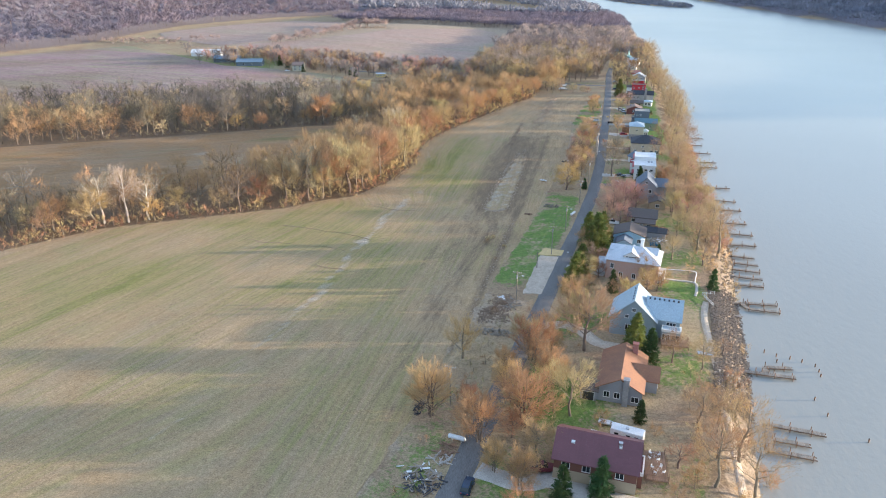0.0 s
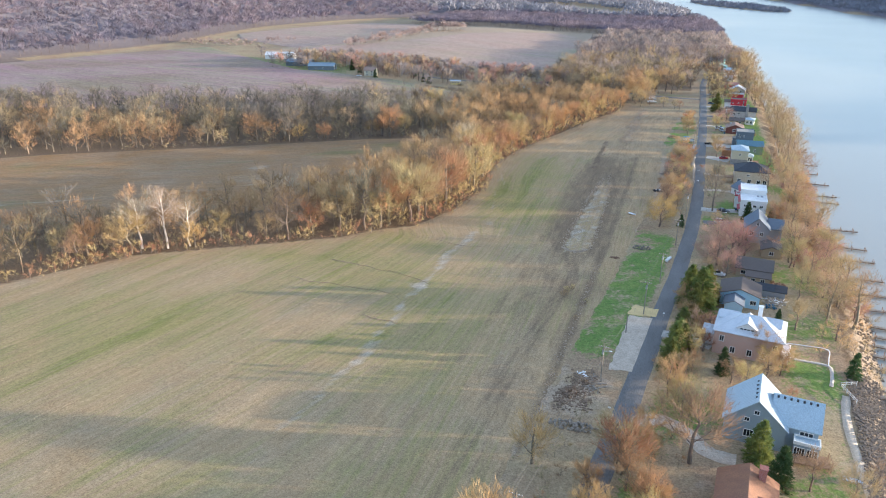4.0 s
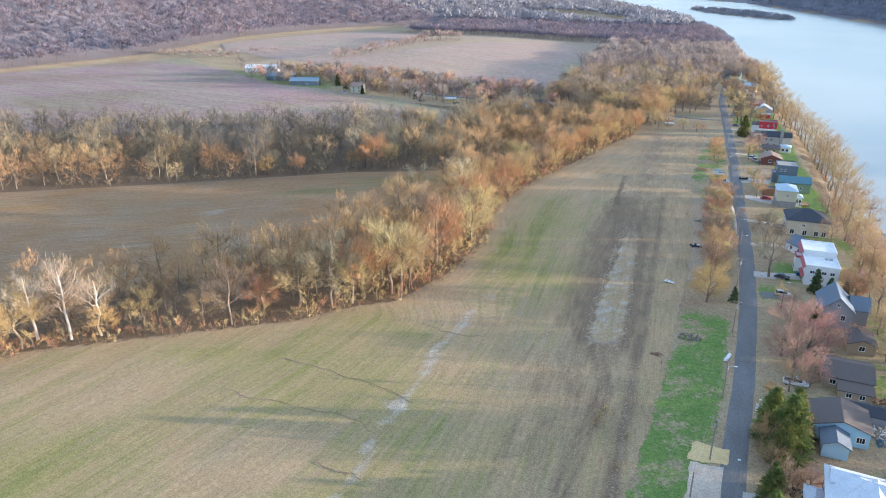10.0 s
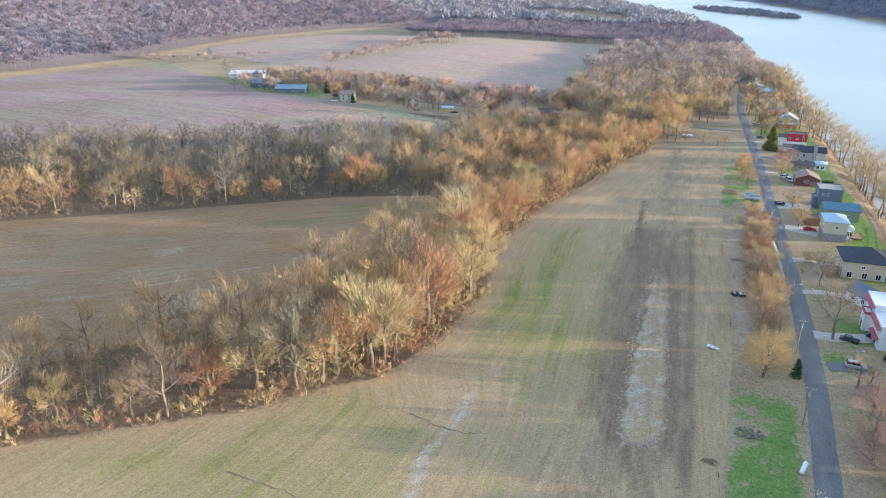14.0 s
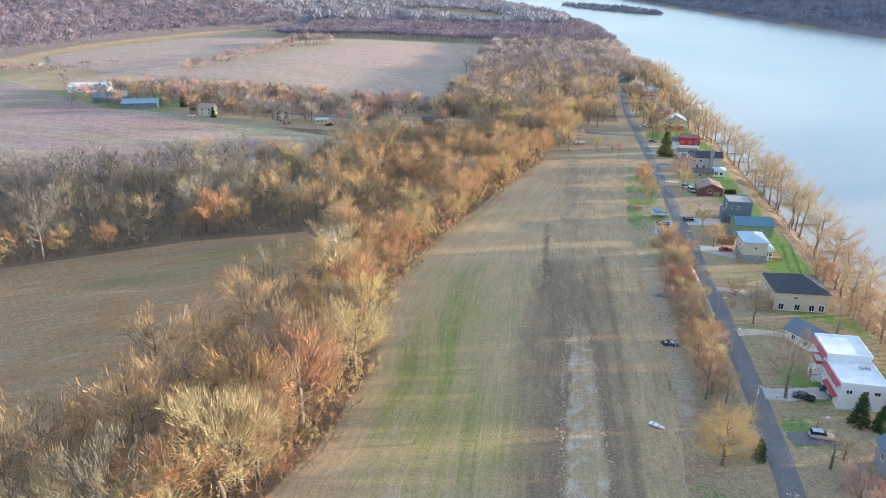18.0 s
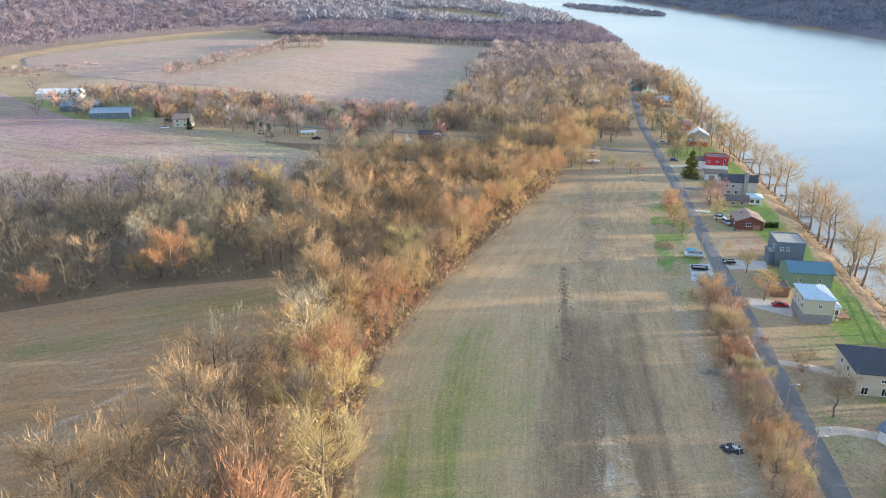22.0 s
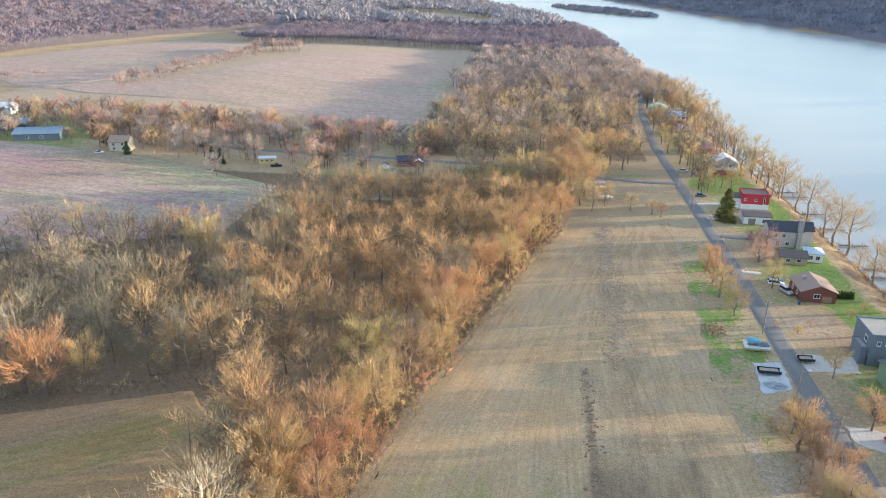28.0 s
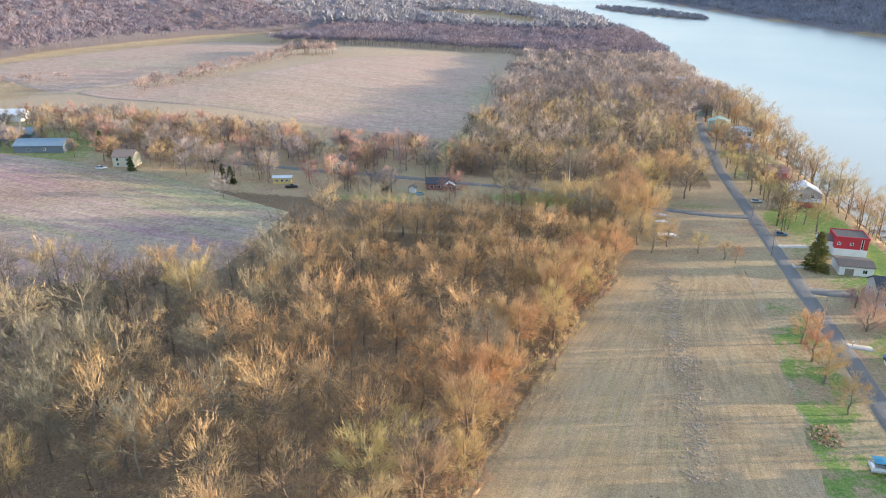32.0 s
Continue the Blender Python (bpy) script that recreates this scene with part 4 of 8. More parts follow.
def far_trees(name, places, soups, material, label):
    """Many far trees joined in one object: places are rows of x, y, size, turn."""
    vs, ts, n, idx, tone = [], [], 0, [], []
    arr = []
    for w, c in soups:
        v1, t1 = w.arrays()
        v2, t2 = c.arrays()
        arr.append((np.concatenate([v1, v2]), np.concatenate([t1, t2 + len(v1)]), len(t1)))
    for i, (x, y, s, a) in enumerate(places):
        v, t, nb = arr[i % len(arr)]
        ix = np.ones(len(t), np.int32)
        ix[:nb] = 0
        idx.append(ix)
        tone.append(np.full(len(v), (i * 0.618 + 0.37 * math.sin(i * 12.9)) % 1.0 - 0.5, np.float32))
        ca, sa = math.cos(a) * s, math.sin(a) * s
        p = np.stack([v[:, 0] * ca - v[:, 1] * sa + x, v[:, 0] * sa + v[:, 1] * ca + y, v[:, 2] * s + float(height(x, y))], 1)
        vs.append(p)
        ts.append(t + n)
        n += len(v)
    if not vs:
        return None
    me = mesh_of(name, np.concatenate(vs), tris=np.concatenate(ts), smooth=False)
    me.materials.append(BARK)
    me.materials.append(material)
    me.polygons.foreach_set("material_index", np.concatenate(idx))
    me.attributes.new("tone", "FLOAT", "POINT").data.foreach_set("value", np.concatenate(tone))
    return tagged(new(name, me), label, "woodland", kind="stuff")


def scatter(x0, x1, y0, y1, gap, keep, seed, jitter=0.45):
    rng = np.random.default_rng(seed)
    xs, ys = np.meshgrid(np.arange(x0, x1, gap), np.arange(y0, y1, gap))
    x = (xs + rng.uniform(-jitter, jitter, xs.shape) * gap).ravel()
    y = (ys + rng.uniform(-jitter, jitter, xs.shape) * gap).ravel()
    k = keep(x, y)
    x, y = x[k], y[k]
    return np.stack([x, y, rng.uniform(0.75, 1.2, len(x)), rng.uniform(0, 6.283, len(x))], 1), rng


# woodland between the fields: the fringe along the big field stands as single trees, the rest joined
def low_wood(x, y):
    lim = np.where(x < -122, f3_near(x) - 12 * step(-165, -140, x), np.where(x < -114, 338, 432))
    return (x < np.where(y < 372, field_l(np.minimum(y, 370)), 4) - 2.5) & (y < lim) & (y > -40 + 0 * x) & ~in_field(x, y, -1.5) & (x > -420) & ~((y > 425) & (x > -60) & (x < 5)) & ~((x > -135) & (y > 405) & (x < -70)) & ((y > f2_near(np.maximum(x, -420)) - 62) | (x > -160)) & ~((x > -135) & (x < -74) & (y > 225) & (y < f2_far(x) + 9 + 5 * np.sin(x * 0.9)))


pts, rng = scatter(-420, 5, -60, 434, 8.2, low_wood, 5)
pts[:, 2] = (0.55 + 1.6 * (pts[:, 2] - 0.7)) * (1 + 0.25 * blob(pts[:, 0], pts[:, 1], -70, 130, 45, 50))
edge = (pts[:, 0] > np.where(pts[:, 1] < 372, field_l(np.minimum(pts[:, 1], 370)), 4) - 17) & (pts[:, 1] > 30)
fringe, inner = pts[edge], pts[~edge]
for x, y, s, a in fringe:
    r = rng.random()
    mix = 0.5 + 0.5 * math.sin(y * 0.05) * math.cos(x * 0.07 + 1)
    kind = "orange" if r < 0.2 + 0.2 * mix + 0.18 * (80 < y < 175) else "tan" if r < 0.5 + 0.25 * (y > 190) else "brown" if r < 0.84 else "grey"
    big = {"orange": 1.2, "tan": 1.1, "brown": 1.0, "grey": 0.9}[kind] * (0.68 + 0.5 * (s - 0.63) / 0.72) * (1 + 0.28 * float(blob(x, y, -62, 118, 40, 45)))
    lab = {"orange": "bare tree with orange-brown twigs at the woodland edge", "tan": "bare tan-twigged tree at the woodland edge", "brown": "bare brown tree at the woodland edge", "grey": "bare grey-brown tree at the woodland edge"}[kind]
    plant(kind, float(x), float(y), float(big), "tree", lab, "trees of the woodland edge", math.degrees(a))
near = (inner[:, 0] > -150) | (inner[:, 1] > 230)
near = near & (inner[:, 0] > -200) & ~((inner[:, 0] < -128 + 45 * np.sin(inner[:, 0] * 1.7 + inner[:, 1] * 2.3)) & (inner[:, 1] > 195))
for tag, sel, tw, wd, tl, sb in (("near", near, 13, 0.075, 1.45, 9), ("far", ~near, 10, 0.09, 1.4, 8)):
    grp = inner[sel]
    far = tag == "far"
    pick = rng.random(len(grp)) + 0.16 * np.sin(grp[:, 1] * 0.03 + grp[:, 0] * 0.02) - 0.38 * step(-80, -120, grp[:, 0]) * step(190, 225, grp[:, 1]) + 0.22 * step(235, 205, grp[:, 1]) + 0.4 * step(230, 280, grp[:, 1]) * step(-95, -65, grp[:, 0])
    for nm, lo, hi, mt, hh, lab in (("woodland", -9, 0.22, WOOD_GREY if far else TWIG_GREY, 15.5, "leafless woodland of grey-brown trees"), ("woodland", 0.22, 0.5, WOOD_DUSK if far else TWIG_BROWN, 14.5, "leafless woodland of brown trees"), ("woodland", 0.5, 0.8, TWIG_BROWN if far else TWIG_TAN, 13.5, "leafless woodland of tan-twigged trees"), ("woodland", 0.8, 9, TWIG_ORANGE, 12, "leafless woodland of orange-twigged trees")):
        q = grp[(pick >= lo) & (pick < hi)]
        far_trees(nm, q, [grow(200 + k + int(hh * 7), hh, 5.6, 8, sb, tw, wd, tl, 0.22, 0.1, r0=0.2, coarse=True) for k in range(6)], mt, lab)

# understorey inside the woodland
up_, rng = scatter(-200, 2, 40, 430, 9.0, low_wood, 29)
up_[:, 2] *= 1.25
pick = rng.random(len(up_)) - 0.3 * step(-80, -120, up_[:, 0])
for lo, hi, mt, lab in ((-9, 0.4, TWIG_GREY, "grey undergrowth of saplings in the woodland"), (0.4, 9, TWIG_TAN, "tan undergrowth of saplings in the woodland")):
    far_trees("undergrowth", up_[(pick >= lo) & (pick < hi)], [grow(320 + k, 5.0, 2.4, 4, 5, 6, 0.07, 1.0, 0.08, 0.25, r0=0.06, coarse=True) for k in range(4)], mt, lab)

# brush under the woodland edge
def brush_keep(x, y):
    d = np.where(y < 372, field_l(np.minimum(y, 370)), 4) - x
    return (d > -1.4 + 0.8 * np.sin(y * 0.7)) & (d < 9) & (y > 20)


bp, rng = scatter(-170, 2, 20, 372, 2.5, brush_keep, 8, 0.7)
bp[:, 2] *= 0.45 + 0.9 * rng.random(len(bp))
pick = rng.random(len(bp))
for lo, hi, mt, lab in ((0, 0.45, TWIG_ORANGE, "low orange-brown brush along the field edge"), (0.45, 1, TWIG_TAN, "low tan brush along the field edge")):
    far_trees("brush", bp[(pick >= lo) & (pick < hi)], [grow(300 + k, 3.8, 2.0, 3, 3, 12, 0.06, 0.9, 0.1, 0.2, r0=0.06, stems=1, coarse=True) for k in range(4)], mt, lab)


def edge_keep(x, y):
    d = np.minimum(np.abs(y - f2_far(x)), np.abs(y - f2_near(x)))
    return (x > -240) & (x < -75) & (d < 5.5) & ~in_field(x, y, 0.6) & (y > 40)


bp, rng = scatter(-240, -75, 40, 260, 2.8, edge_keep, 9)
bp[:, 2] *= 0.8
pick = rng.random(len(bp))
for lo, hi, mt, lab in ((0, 0.4, TWIG_BROWN, "low rusty brush along the stubble field"), (0.4, 1, WOOD_GREY, "low grey brush along the stubble field")):
    far_trees("brush", bp[(pick >= lo) & (pick < hi)], [grow(310 + k, 3.6, 2.0, 3, 3, 9, 0.08, 0.9, 0.1, 0.2, r0=0.06, stems=1, coarse=True) for k in range(4)], mt, lab)


def lane_keep(x, y):
    r = road_x(y) - x
    return (r > 3.4) & (r < 11) & (y > -62) & (y < 6) | (r < -3.5) & (r > -14) & (y > -34) & (y < 45) & (np.abs(y - 9) > 4) | (r > 5) & (r < 15) & (y > 146) & (y < 258)


bp, rng = scatter(8, 50, -62, 258, 2.8, lane_keep, 12)
bp = bp[rng.random(len(bp)) < 0.45]
bp[:, 2] *= 0.7
pick = rng.random(len(bp))
for lo, hi, mt, lab in ((0, 0.5, TWIG_ORANGE, "low rusty brush beside the lane"), (0.5, 1, TWIG_BROWN, "low brown brush beside the lane")):
    far_trees("brush", bp[(pick >= lo) & (pick < hi)], [grow(315 + k, 3.6, 2.0, 3, 4, 10, 0.07, 0.9, 0.1, 0.2, r0=0.06, stems=1, coarse=True) for k in range(4)], mt, lab)


def canopy(seed, n, w, l, H=15, R=5.5):
    """A far crown: a trunk and a dome of broad sprays."""
    r = np.random.default_rng(seed)
    a, b = Soup(), Soup()
    a.tube([(0, 0, -0.5), (0, 0, H * 0.55)], [0.2, 0.1], 3)
    d = r.normal(size=(n, 3))
    d[:, 2] = np.abs(d[:, 2]) * 1.0 + 0.1
    d /= np.linalg.norm(d, axis=1, keepdims=True)
    p = np.array([0, 0, H * 0.42]) + d * np.array([R, R, H * 0.5]) * (0.35 + 0.5 * r.random((n, 1)))
    b.slivers(p, d + r.normal(size=(n, 3)) * 0.5 + (0, 0, 0.35), l * (0.6 + 0.8 * r.random(n)), w * (0.6 + 0.8 * r.random(n)), r)
    return a, b


# woods north of the junction, round the farms, on the hill and on the far shores
def north_wood(x, y):
    return (y > 474) & (y < 1500) & (x > -72 + 8 * np.sin(y * 0.05)) & (x < np.minimum(road_x(np.minimum(y, 999)) - 9, bank_x(y) - 12)) & ~((y < 500) & (x > 20)) & ~in_field(x, y, -3) | ((y > 1050) & (y < 1500) & (x > -420) & (x < bank_x(y) - 10) & ~in_field(x, y, -6)) | ((y > 640) & (y < 1500) & (x > -60) & (x < bank_x(y) - 14))


np_, rng = scatter(-420, 120, 474, 1500, 8.6, north_wood, 11)
pick = rng.random(len(np_)) + 0.25 * step(20, 60, np_[:, 0]) + 0.15 * step(700, 480, np_[:, 1])
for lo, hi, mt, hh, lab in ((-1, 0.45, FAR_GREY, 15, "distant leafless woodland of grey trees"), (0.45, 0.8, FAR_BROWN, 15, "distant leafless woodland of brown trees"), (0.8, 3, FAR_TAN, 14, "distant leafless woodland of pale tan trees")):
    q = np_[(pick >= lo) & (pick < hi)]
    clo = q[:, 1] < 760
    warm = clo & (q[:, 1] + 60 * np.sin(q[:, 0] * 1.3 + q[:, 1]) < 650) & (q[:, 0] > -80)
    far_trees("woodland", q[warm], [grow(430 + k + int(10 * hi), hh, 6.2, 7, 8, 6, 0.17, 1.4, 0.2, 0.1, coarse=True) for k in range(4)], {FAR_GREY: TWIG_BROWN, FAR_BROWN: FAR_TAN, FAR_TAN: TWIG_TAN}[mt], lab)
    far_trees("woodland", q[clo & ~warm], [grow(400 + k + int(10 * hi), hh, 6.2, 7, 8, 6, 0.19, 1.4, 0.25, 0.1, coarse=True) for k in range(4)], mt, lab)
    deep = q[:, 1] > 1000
    far_trees("woodland", q[deep], [canopy(425 + k + int(10 * hi), 85, 0.6, 2.4, hh, 6.4) for k in range(4)], HAZE_PURPLE_TWIG, lab)
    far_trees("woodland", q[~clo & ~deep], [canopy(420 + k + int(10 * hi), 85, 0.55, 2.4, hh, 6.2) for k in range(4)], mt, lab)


def hill_wood(x, y):
    return (x < hill_x(y) + 4 * np.sin(y * 0.03)) & (x > hill_x(y) - 520 - 0.12 * y) & ~in_field(x, y, -4)


hp, rng = scatter(-1500, -380, 60, 1400, 12.0, hill_wood, 13)
hp[:, 2] *= 1.05


# hillside crowns take the purple haze tint as their base colour
far_trees("hill_woodland", hp[hp[:, 1] < 800], [canopy(500 + k, 95, 0.75, 2.6, 15, 6.6) for k in range(6)], HAZE_PURPLE_TWIG, "wooded hillside of leafless trees, purple distance haze in the twig colour")
far_trees("hill_woodland", hp[hp[:, 1] >= 800], [canopy(510 + k, 60, 1.1, 3.2, 15, 6.8) for k in range(5)], HAZE_PURPLE_TWIG, "wooded hillside of leafless trees, purple distance haze in the twig colour")


def far_wood(x, y):
    left = (x < bank_x(y) - 14) & (x > hill_x(y) - 700) & ~in_field(x, y, -8)
    right = (x > far_shore_x(y) + 4) & (x < far_shore_x(y) + 380)
    return (left & (y > 1400)) | (right & (y > 500))


fp, rng = scatter(-1500, 1000, 500, 3600, 24.0, far_wood, 17)
fp[:, 2] *= 1.35
far_trees("far_woodland", fp, [canopy(520 + k, 24, 2.8, 6.0, 14, 11) for k in range(5)], HAZE_BLUE_TWIG, "far wooded shores and hills in winter")


def isle(x, y):
    u = ((x - 190) * 0.25 + (y - 2420) * -0.97)
    v = ((x - 190) * 0.97 + (y - 2420) * 0.25)
    return (u / 430) ** 2 + (v / 75) ** 2 < 1


ip, rng = scatter(-200, 500, 1950, 2950, 20.0, isle, 19)
bm = bmesh.new()
bmesh.ops.create_cone(bm, cap_ends=True, segments=40, radius1=1.0, radius2=0.86, depth=1.0)
me = bpy.data.meshes.new("island")
bm.to_mesh(me)
bm.free()
me.materials.append(GROUND)
isl = new("island", me)
isl.matrix_basis = pose(190, 2420, -3.0, 0, 0, 14.5) @ Matrix.Diagonal((80, 440, 3.4, 1))
tagged(isl, "low wooded island in the river", "island", kind="structure")
far_trees("island_woodland", ip, [canopy(540 + k, 30, 2.4, 6.0, 13, 9) for k in range(4)], HAZE_BLUE_TWIG, "leafless trees covering the river island")


def bank_brush(x, y):
    d = bank_x(y) - x
    return (d > 0.5) & (d < 15) & (y < 205) | (d > 1) & (d < 6) & (y >= 205)


bb, rng = scatter(55, 112, -75, 560, 3.2, bank_brush, 23)
bb[:, 2] *= np.where(bb[:, 1] < 205, 0.8, 0.45)
bb = bb[(rng.random(len(bb)) < np.where(bb[:, 1] < 205, 0.5, 0.7)) & ~((bb[:, 1] > -8) & (bb[:, 1] < 46) & (bb[:, 0] < 82))]
pick = rng.random(len(bb))
for lo, hi, mt, lab in ((0, 0.4, TWIG_ORANGE, "rusty bare brush on the riverbank"), (0.4, 1, TWIG_BROWN, "brown bare brush on the riverbank")):
    far_trees("bank_brush", bb[(pick >= lo) & (pick < hi)], [grow(340 + k, 4.6, 2.4, 4, 4, 12, 0.06, 1.0, 0.1, 0.2, r0=0.07, coarse=True) for k in range(4)], mt, lab)


def bank_wood(x, y):
    return (x > road_x(np.minimum(y, 999)) + 6) & (x < bank_x(y) - 3) & (np.abs(x - 78) > 7.5)


bw, rng = scatter(58, 112, 424, 760, 7.5, bank_wood, 31)
bw[:, 2] *= 0.9
pick = rng.random(len(bw))
for lo, hi, mt, lab in ((0, 0.5, TWIG_TAN, "pale tan bare trees round the far river houses"), (0.5, 1, TWIG_BROWN, "brown bare trees round the far river houses")):
    far_trees("river_woodland", bw[(pick >= lo) & (pick < hi)], [grow(700 + k, 14, 5.0, 7, 7, 7, 0.16, 1.5, 0.25, 0.1, r0=0.22, coarse=True) for k in range(4)], mt, lab)

# ---- houses ----
def solid(verts, faces):
    bm = bmesh.new()
    vs = [bm.verts.new(v) for v in verts]
    for f in faces:
        bm.faces.new([vs[i] for i in f])
    bmesh.ops.recalc_face_normals(bm, faces=bm.faces)
    return bm


BOX_FACES = [(0, 3, 2, 1), (4, 5, 6, 7), (0, 1, 5, 4), (1, 2, 6, 5), (2, 3, 7, 6), (3, 0, 4, 7)]


def box(x0, x1, y0, y1, z0, z1, edge=0.0):
    bm = solid([(x, y, z) for z in (z0, z1) for x, y in ((x0, y0), (x1, y0), (x1, y1), (x0, y1))], BOX_FACES)
    if edge:
        bmesh.ops.bevel(bm, geom=bm.edges[:], offset=edge, segments=1, affect="EDGES")
    return bm


def boxes(rows):
    bm = bmesh.new()
    for x0, x1, y0, y1, z0, z1 in rows:
        vs = [bm.verts.new((x, y, z)) for z in (z0, z1) for x, y in ((x0, y0), (x1, y0), (x1, y1), (x0, y1))]
        for f in BOX_FACES:
            bm.faces.new([vs[i] for i in f])
    return bm


def rod(p, q, r0, r1=None, sides=8):
    s = Soup()
    s.tube([p, q], [r0, r0 if r1 is None else r1], sides)
    me = s.mesh("rod", True)
    return me


def roofs(e, b, mat, seam):
    """The roof of one block: slabs with thickness and overhang, and the seams of a metal roof."""
    x0, x1, y0, y1, h, kind, rise = b[:7]
    o, t = 0.45, 0.2
    if kind == "none":
        return
    if kind == "flat":
        part("roof", box(x0 - 0.1, x1 + 0.1, y0 - 0.1, y1 + 0.1, h, h + 0.18), mat, e)
        part("parapet", boxes([(x0 - 0.15, x1 + 0.15, y0 - 0.15, y0 + 0.12, h - 0.2, h + 0.45), (x0 - 0.15, x1 + 0.15, y1 - 0.12, y1 + 0.15, h - 0.2, h + 0.45), (x0 - 0.15, x0 + 0.12, y0 + 0.12, y1 - 0.12, h - 0.2, h + 0.45), (x1 - 0.12, x1 + 0.15, y0 + 0.12, y1 - 0.12, h - 0.2, h + 0.45)]), b[7] if len(b) > 7 else WHITE, e)
        return
    if kind == "hip":
        w, d = x1 - x0, y1 - y0
        k = min(w, d) / 2
        if w >= d:
            r = [(x0 + k * 0.95, (y0 + y1) / 2), (x1 - k * 0.95, (y0 + y1) / 2)]
        else:
            r = [((x0 + x1) / 2, y0 + k * 0.95), ((x0 + x1) / 2, y1 - k * 0.95)]
        c = [(x0 - o, y0 - o), (x1 + o, y0 - o), (x1 + o, y1 + o), (x0 - o, y1 + o)]
        v = [(x, y, h - 0.1) for x, y in c] + [(x, y, h + 0.08) for x, y in c] + [(*r[0], h + rise), (*r[1], h + rise)]
        if w >= d:
            f = [(0, 3, 2, 1), (0, 1, 5, 4), (1, 2, 6, 5), (2, 3, 7, 6), (3, 0, 4, 7), (4, 5, 9, 8), (5, 6, 9), (6, 7, 8, 9), (7, 4, 8)]
        else:
            f = [(0, 3, 2, 1), (0, 1, 5, 4), (1, 2, 6, 5), (2, 3, 7, 6), (3, 0, 4, 7), (4, 5, 8), (5, 6, 9, 8), (6, 7, 9), (7, 4, 8, 9)]
        part("roof", solid(v, f), mat, e)
        caps = Soup()
        caps.tube([v[8], v[9]], [0.1, 0.1], 4)
        for i, j in ((4, 8), (5, 9 if w >= d else 8), (6, 9), (7, 8 if w >= d else 9)):
            caps.tube([v[i], v[j]], [0.08, 0.08], 4)
        cm = caps.mesh("ridge_cap")
        part("ridge_cap", cm, mat, e)
        return
    if kind == "shed":
        v = [(x0 - o, y0 - o, h), (x1 + o, y0 - o, h), (x1 + o, y1 + o, h + rise), (x0 - o, y1 + o, h + rise)]
        part("roof", solid(v + [(x, y, z + t) for x, y, z in v], BOX_FACES), mat, e)
        return
    ridge_y = kind == "gy"
    a0, a1, c0, c1 = (y0, y1, x0, x1) if ridge_y else (x0, x1, y0, y1)
    mid, half = (c0 + c1) / 2, (c1 - c0) / 2
    sl = rise / half
    for sgn in (-1, 1):
        lo = (mid + sgn * (half + o), h - o * sl)
        hi = (mid, h + rise)
        prof = [lo, hi, (hi[0], hi[1] + t * 1.15), (lo[0], lo[1] + t)]
        v = []
        for aa in (a0 - o, a1 + o):
            v += [(c, aa, z) if ridge_y else (aa, c, z) for c, z in prof]
        slope = part("roof", solid(v, [(0, 1, 2, 3), (4, 7, 6, 5), (0, 4, 5, 1), (1, 5, 6, 2), (2, 6, 7, 3), (3, 7, 4, 0)]), mat, e)
        if seam:
            rows = bmesh.new()
            n = max(2, int((a1 - a0 + 2 * o) / 0.6))
            for i in range(n + 1):
                aa = a0 - o + (a1 - a0 + 2 * o) * i / n
                vs = []
                for da in (-0.02, 0.02):
                    for (c, z), up in ((lo, t), (hi, t * 1.15)):
                        for dz in (0.0, 0.05):
                            p = (c, aa + da, z + up + dz) if ridge_y else (aa + da, c, z + up + dz)
                            vs.append(rows.verts.new(p))
                for f in ((1, 3, 7, 5), (0, 2, 3, 1), (4, 5, 7, 6), (0, 1, 5, 4), (2, 6, 7, 3)):
                    rows.faces.new([vs[k] for k in f])
            part("seam", rows, mat, slope)


def walls(b):
    x0, x1, y0, y1, h, kind, rise = b[:7]
    if kind == "gy":
        m = (x0 + x1) / 2
        v = [(x0, y0, -0.3), (x1, y0, -0.3), (x1, y0, h), (m, y0, h + rise), (x0, y0, h), (x0, y1, -0.3), (x1, y1, -0.3), (x1, y1, h), (m, y1, h + rise), (x0, y1, h)]
    elif kind == "gx":
        m = (y0 + y1) / 2
        v = [(x0, y0, -0.3), (x0, y1, -0.3), (x0, y1, h), (x0, m, h + rise), (x0, y0, h), (x1, y0, -0.3), (x1, y1, -0.3), (x1, y1, h), (x1, m, h + rise), (x1, y0, h)]
    else:
        return box(x0, x1, y0, y1, -0.3, h)
    return solid(v, [(0, 1, 2, 3, 4), (5, 9, 8, 7, 6), (0, 5, 6, 1), (1, 6, 7, 2), (2, 7, 8, 3), (3, 8, 9, 4), (4, 9, 5, 0)])


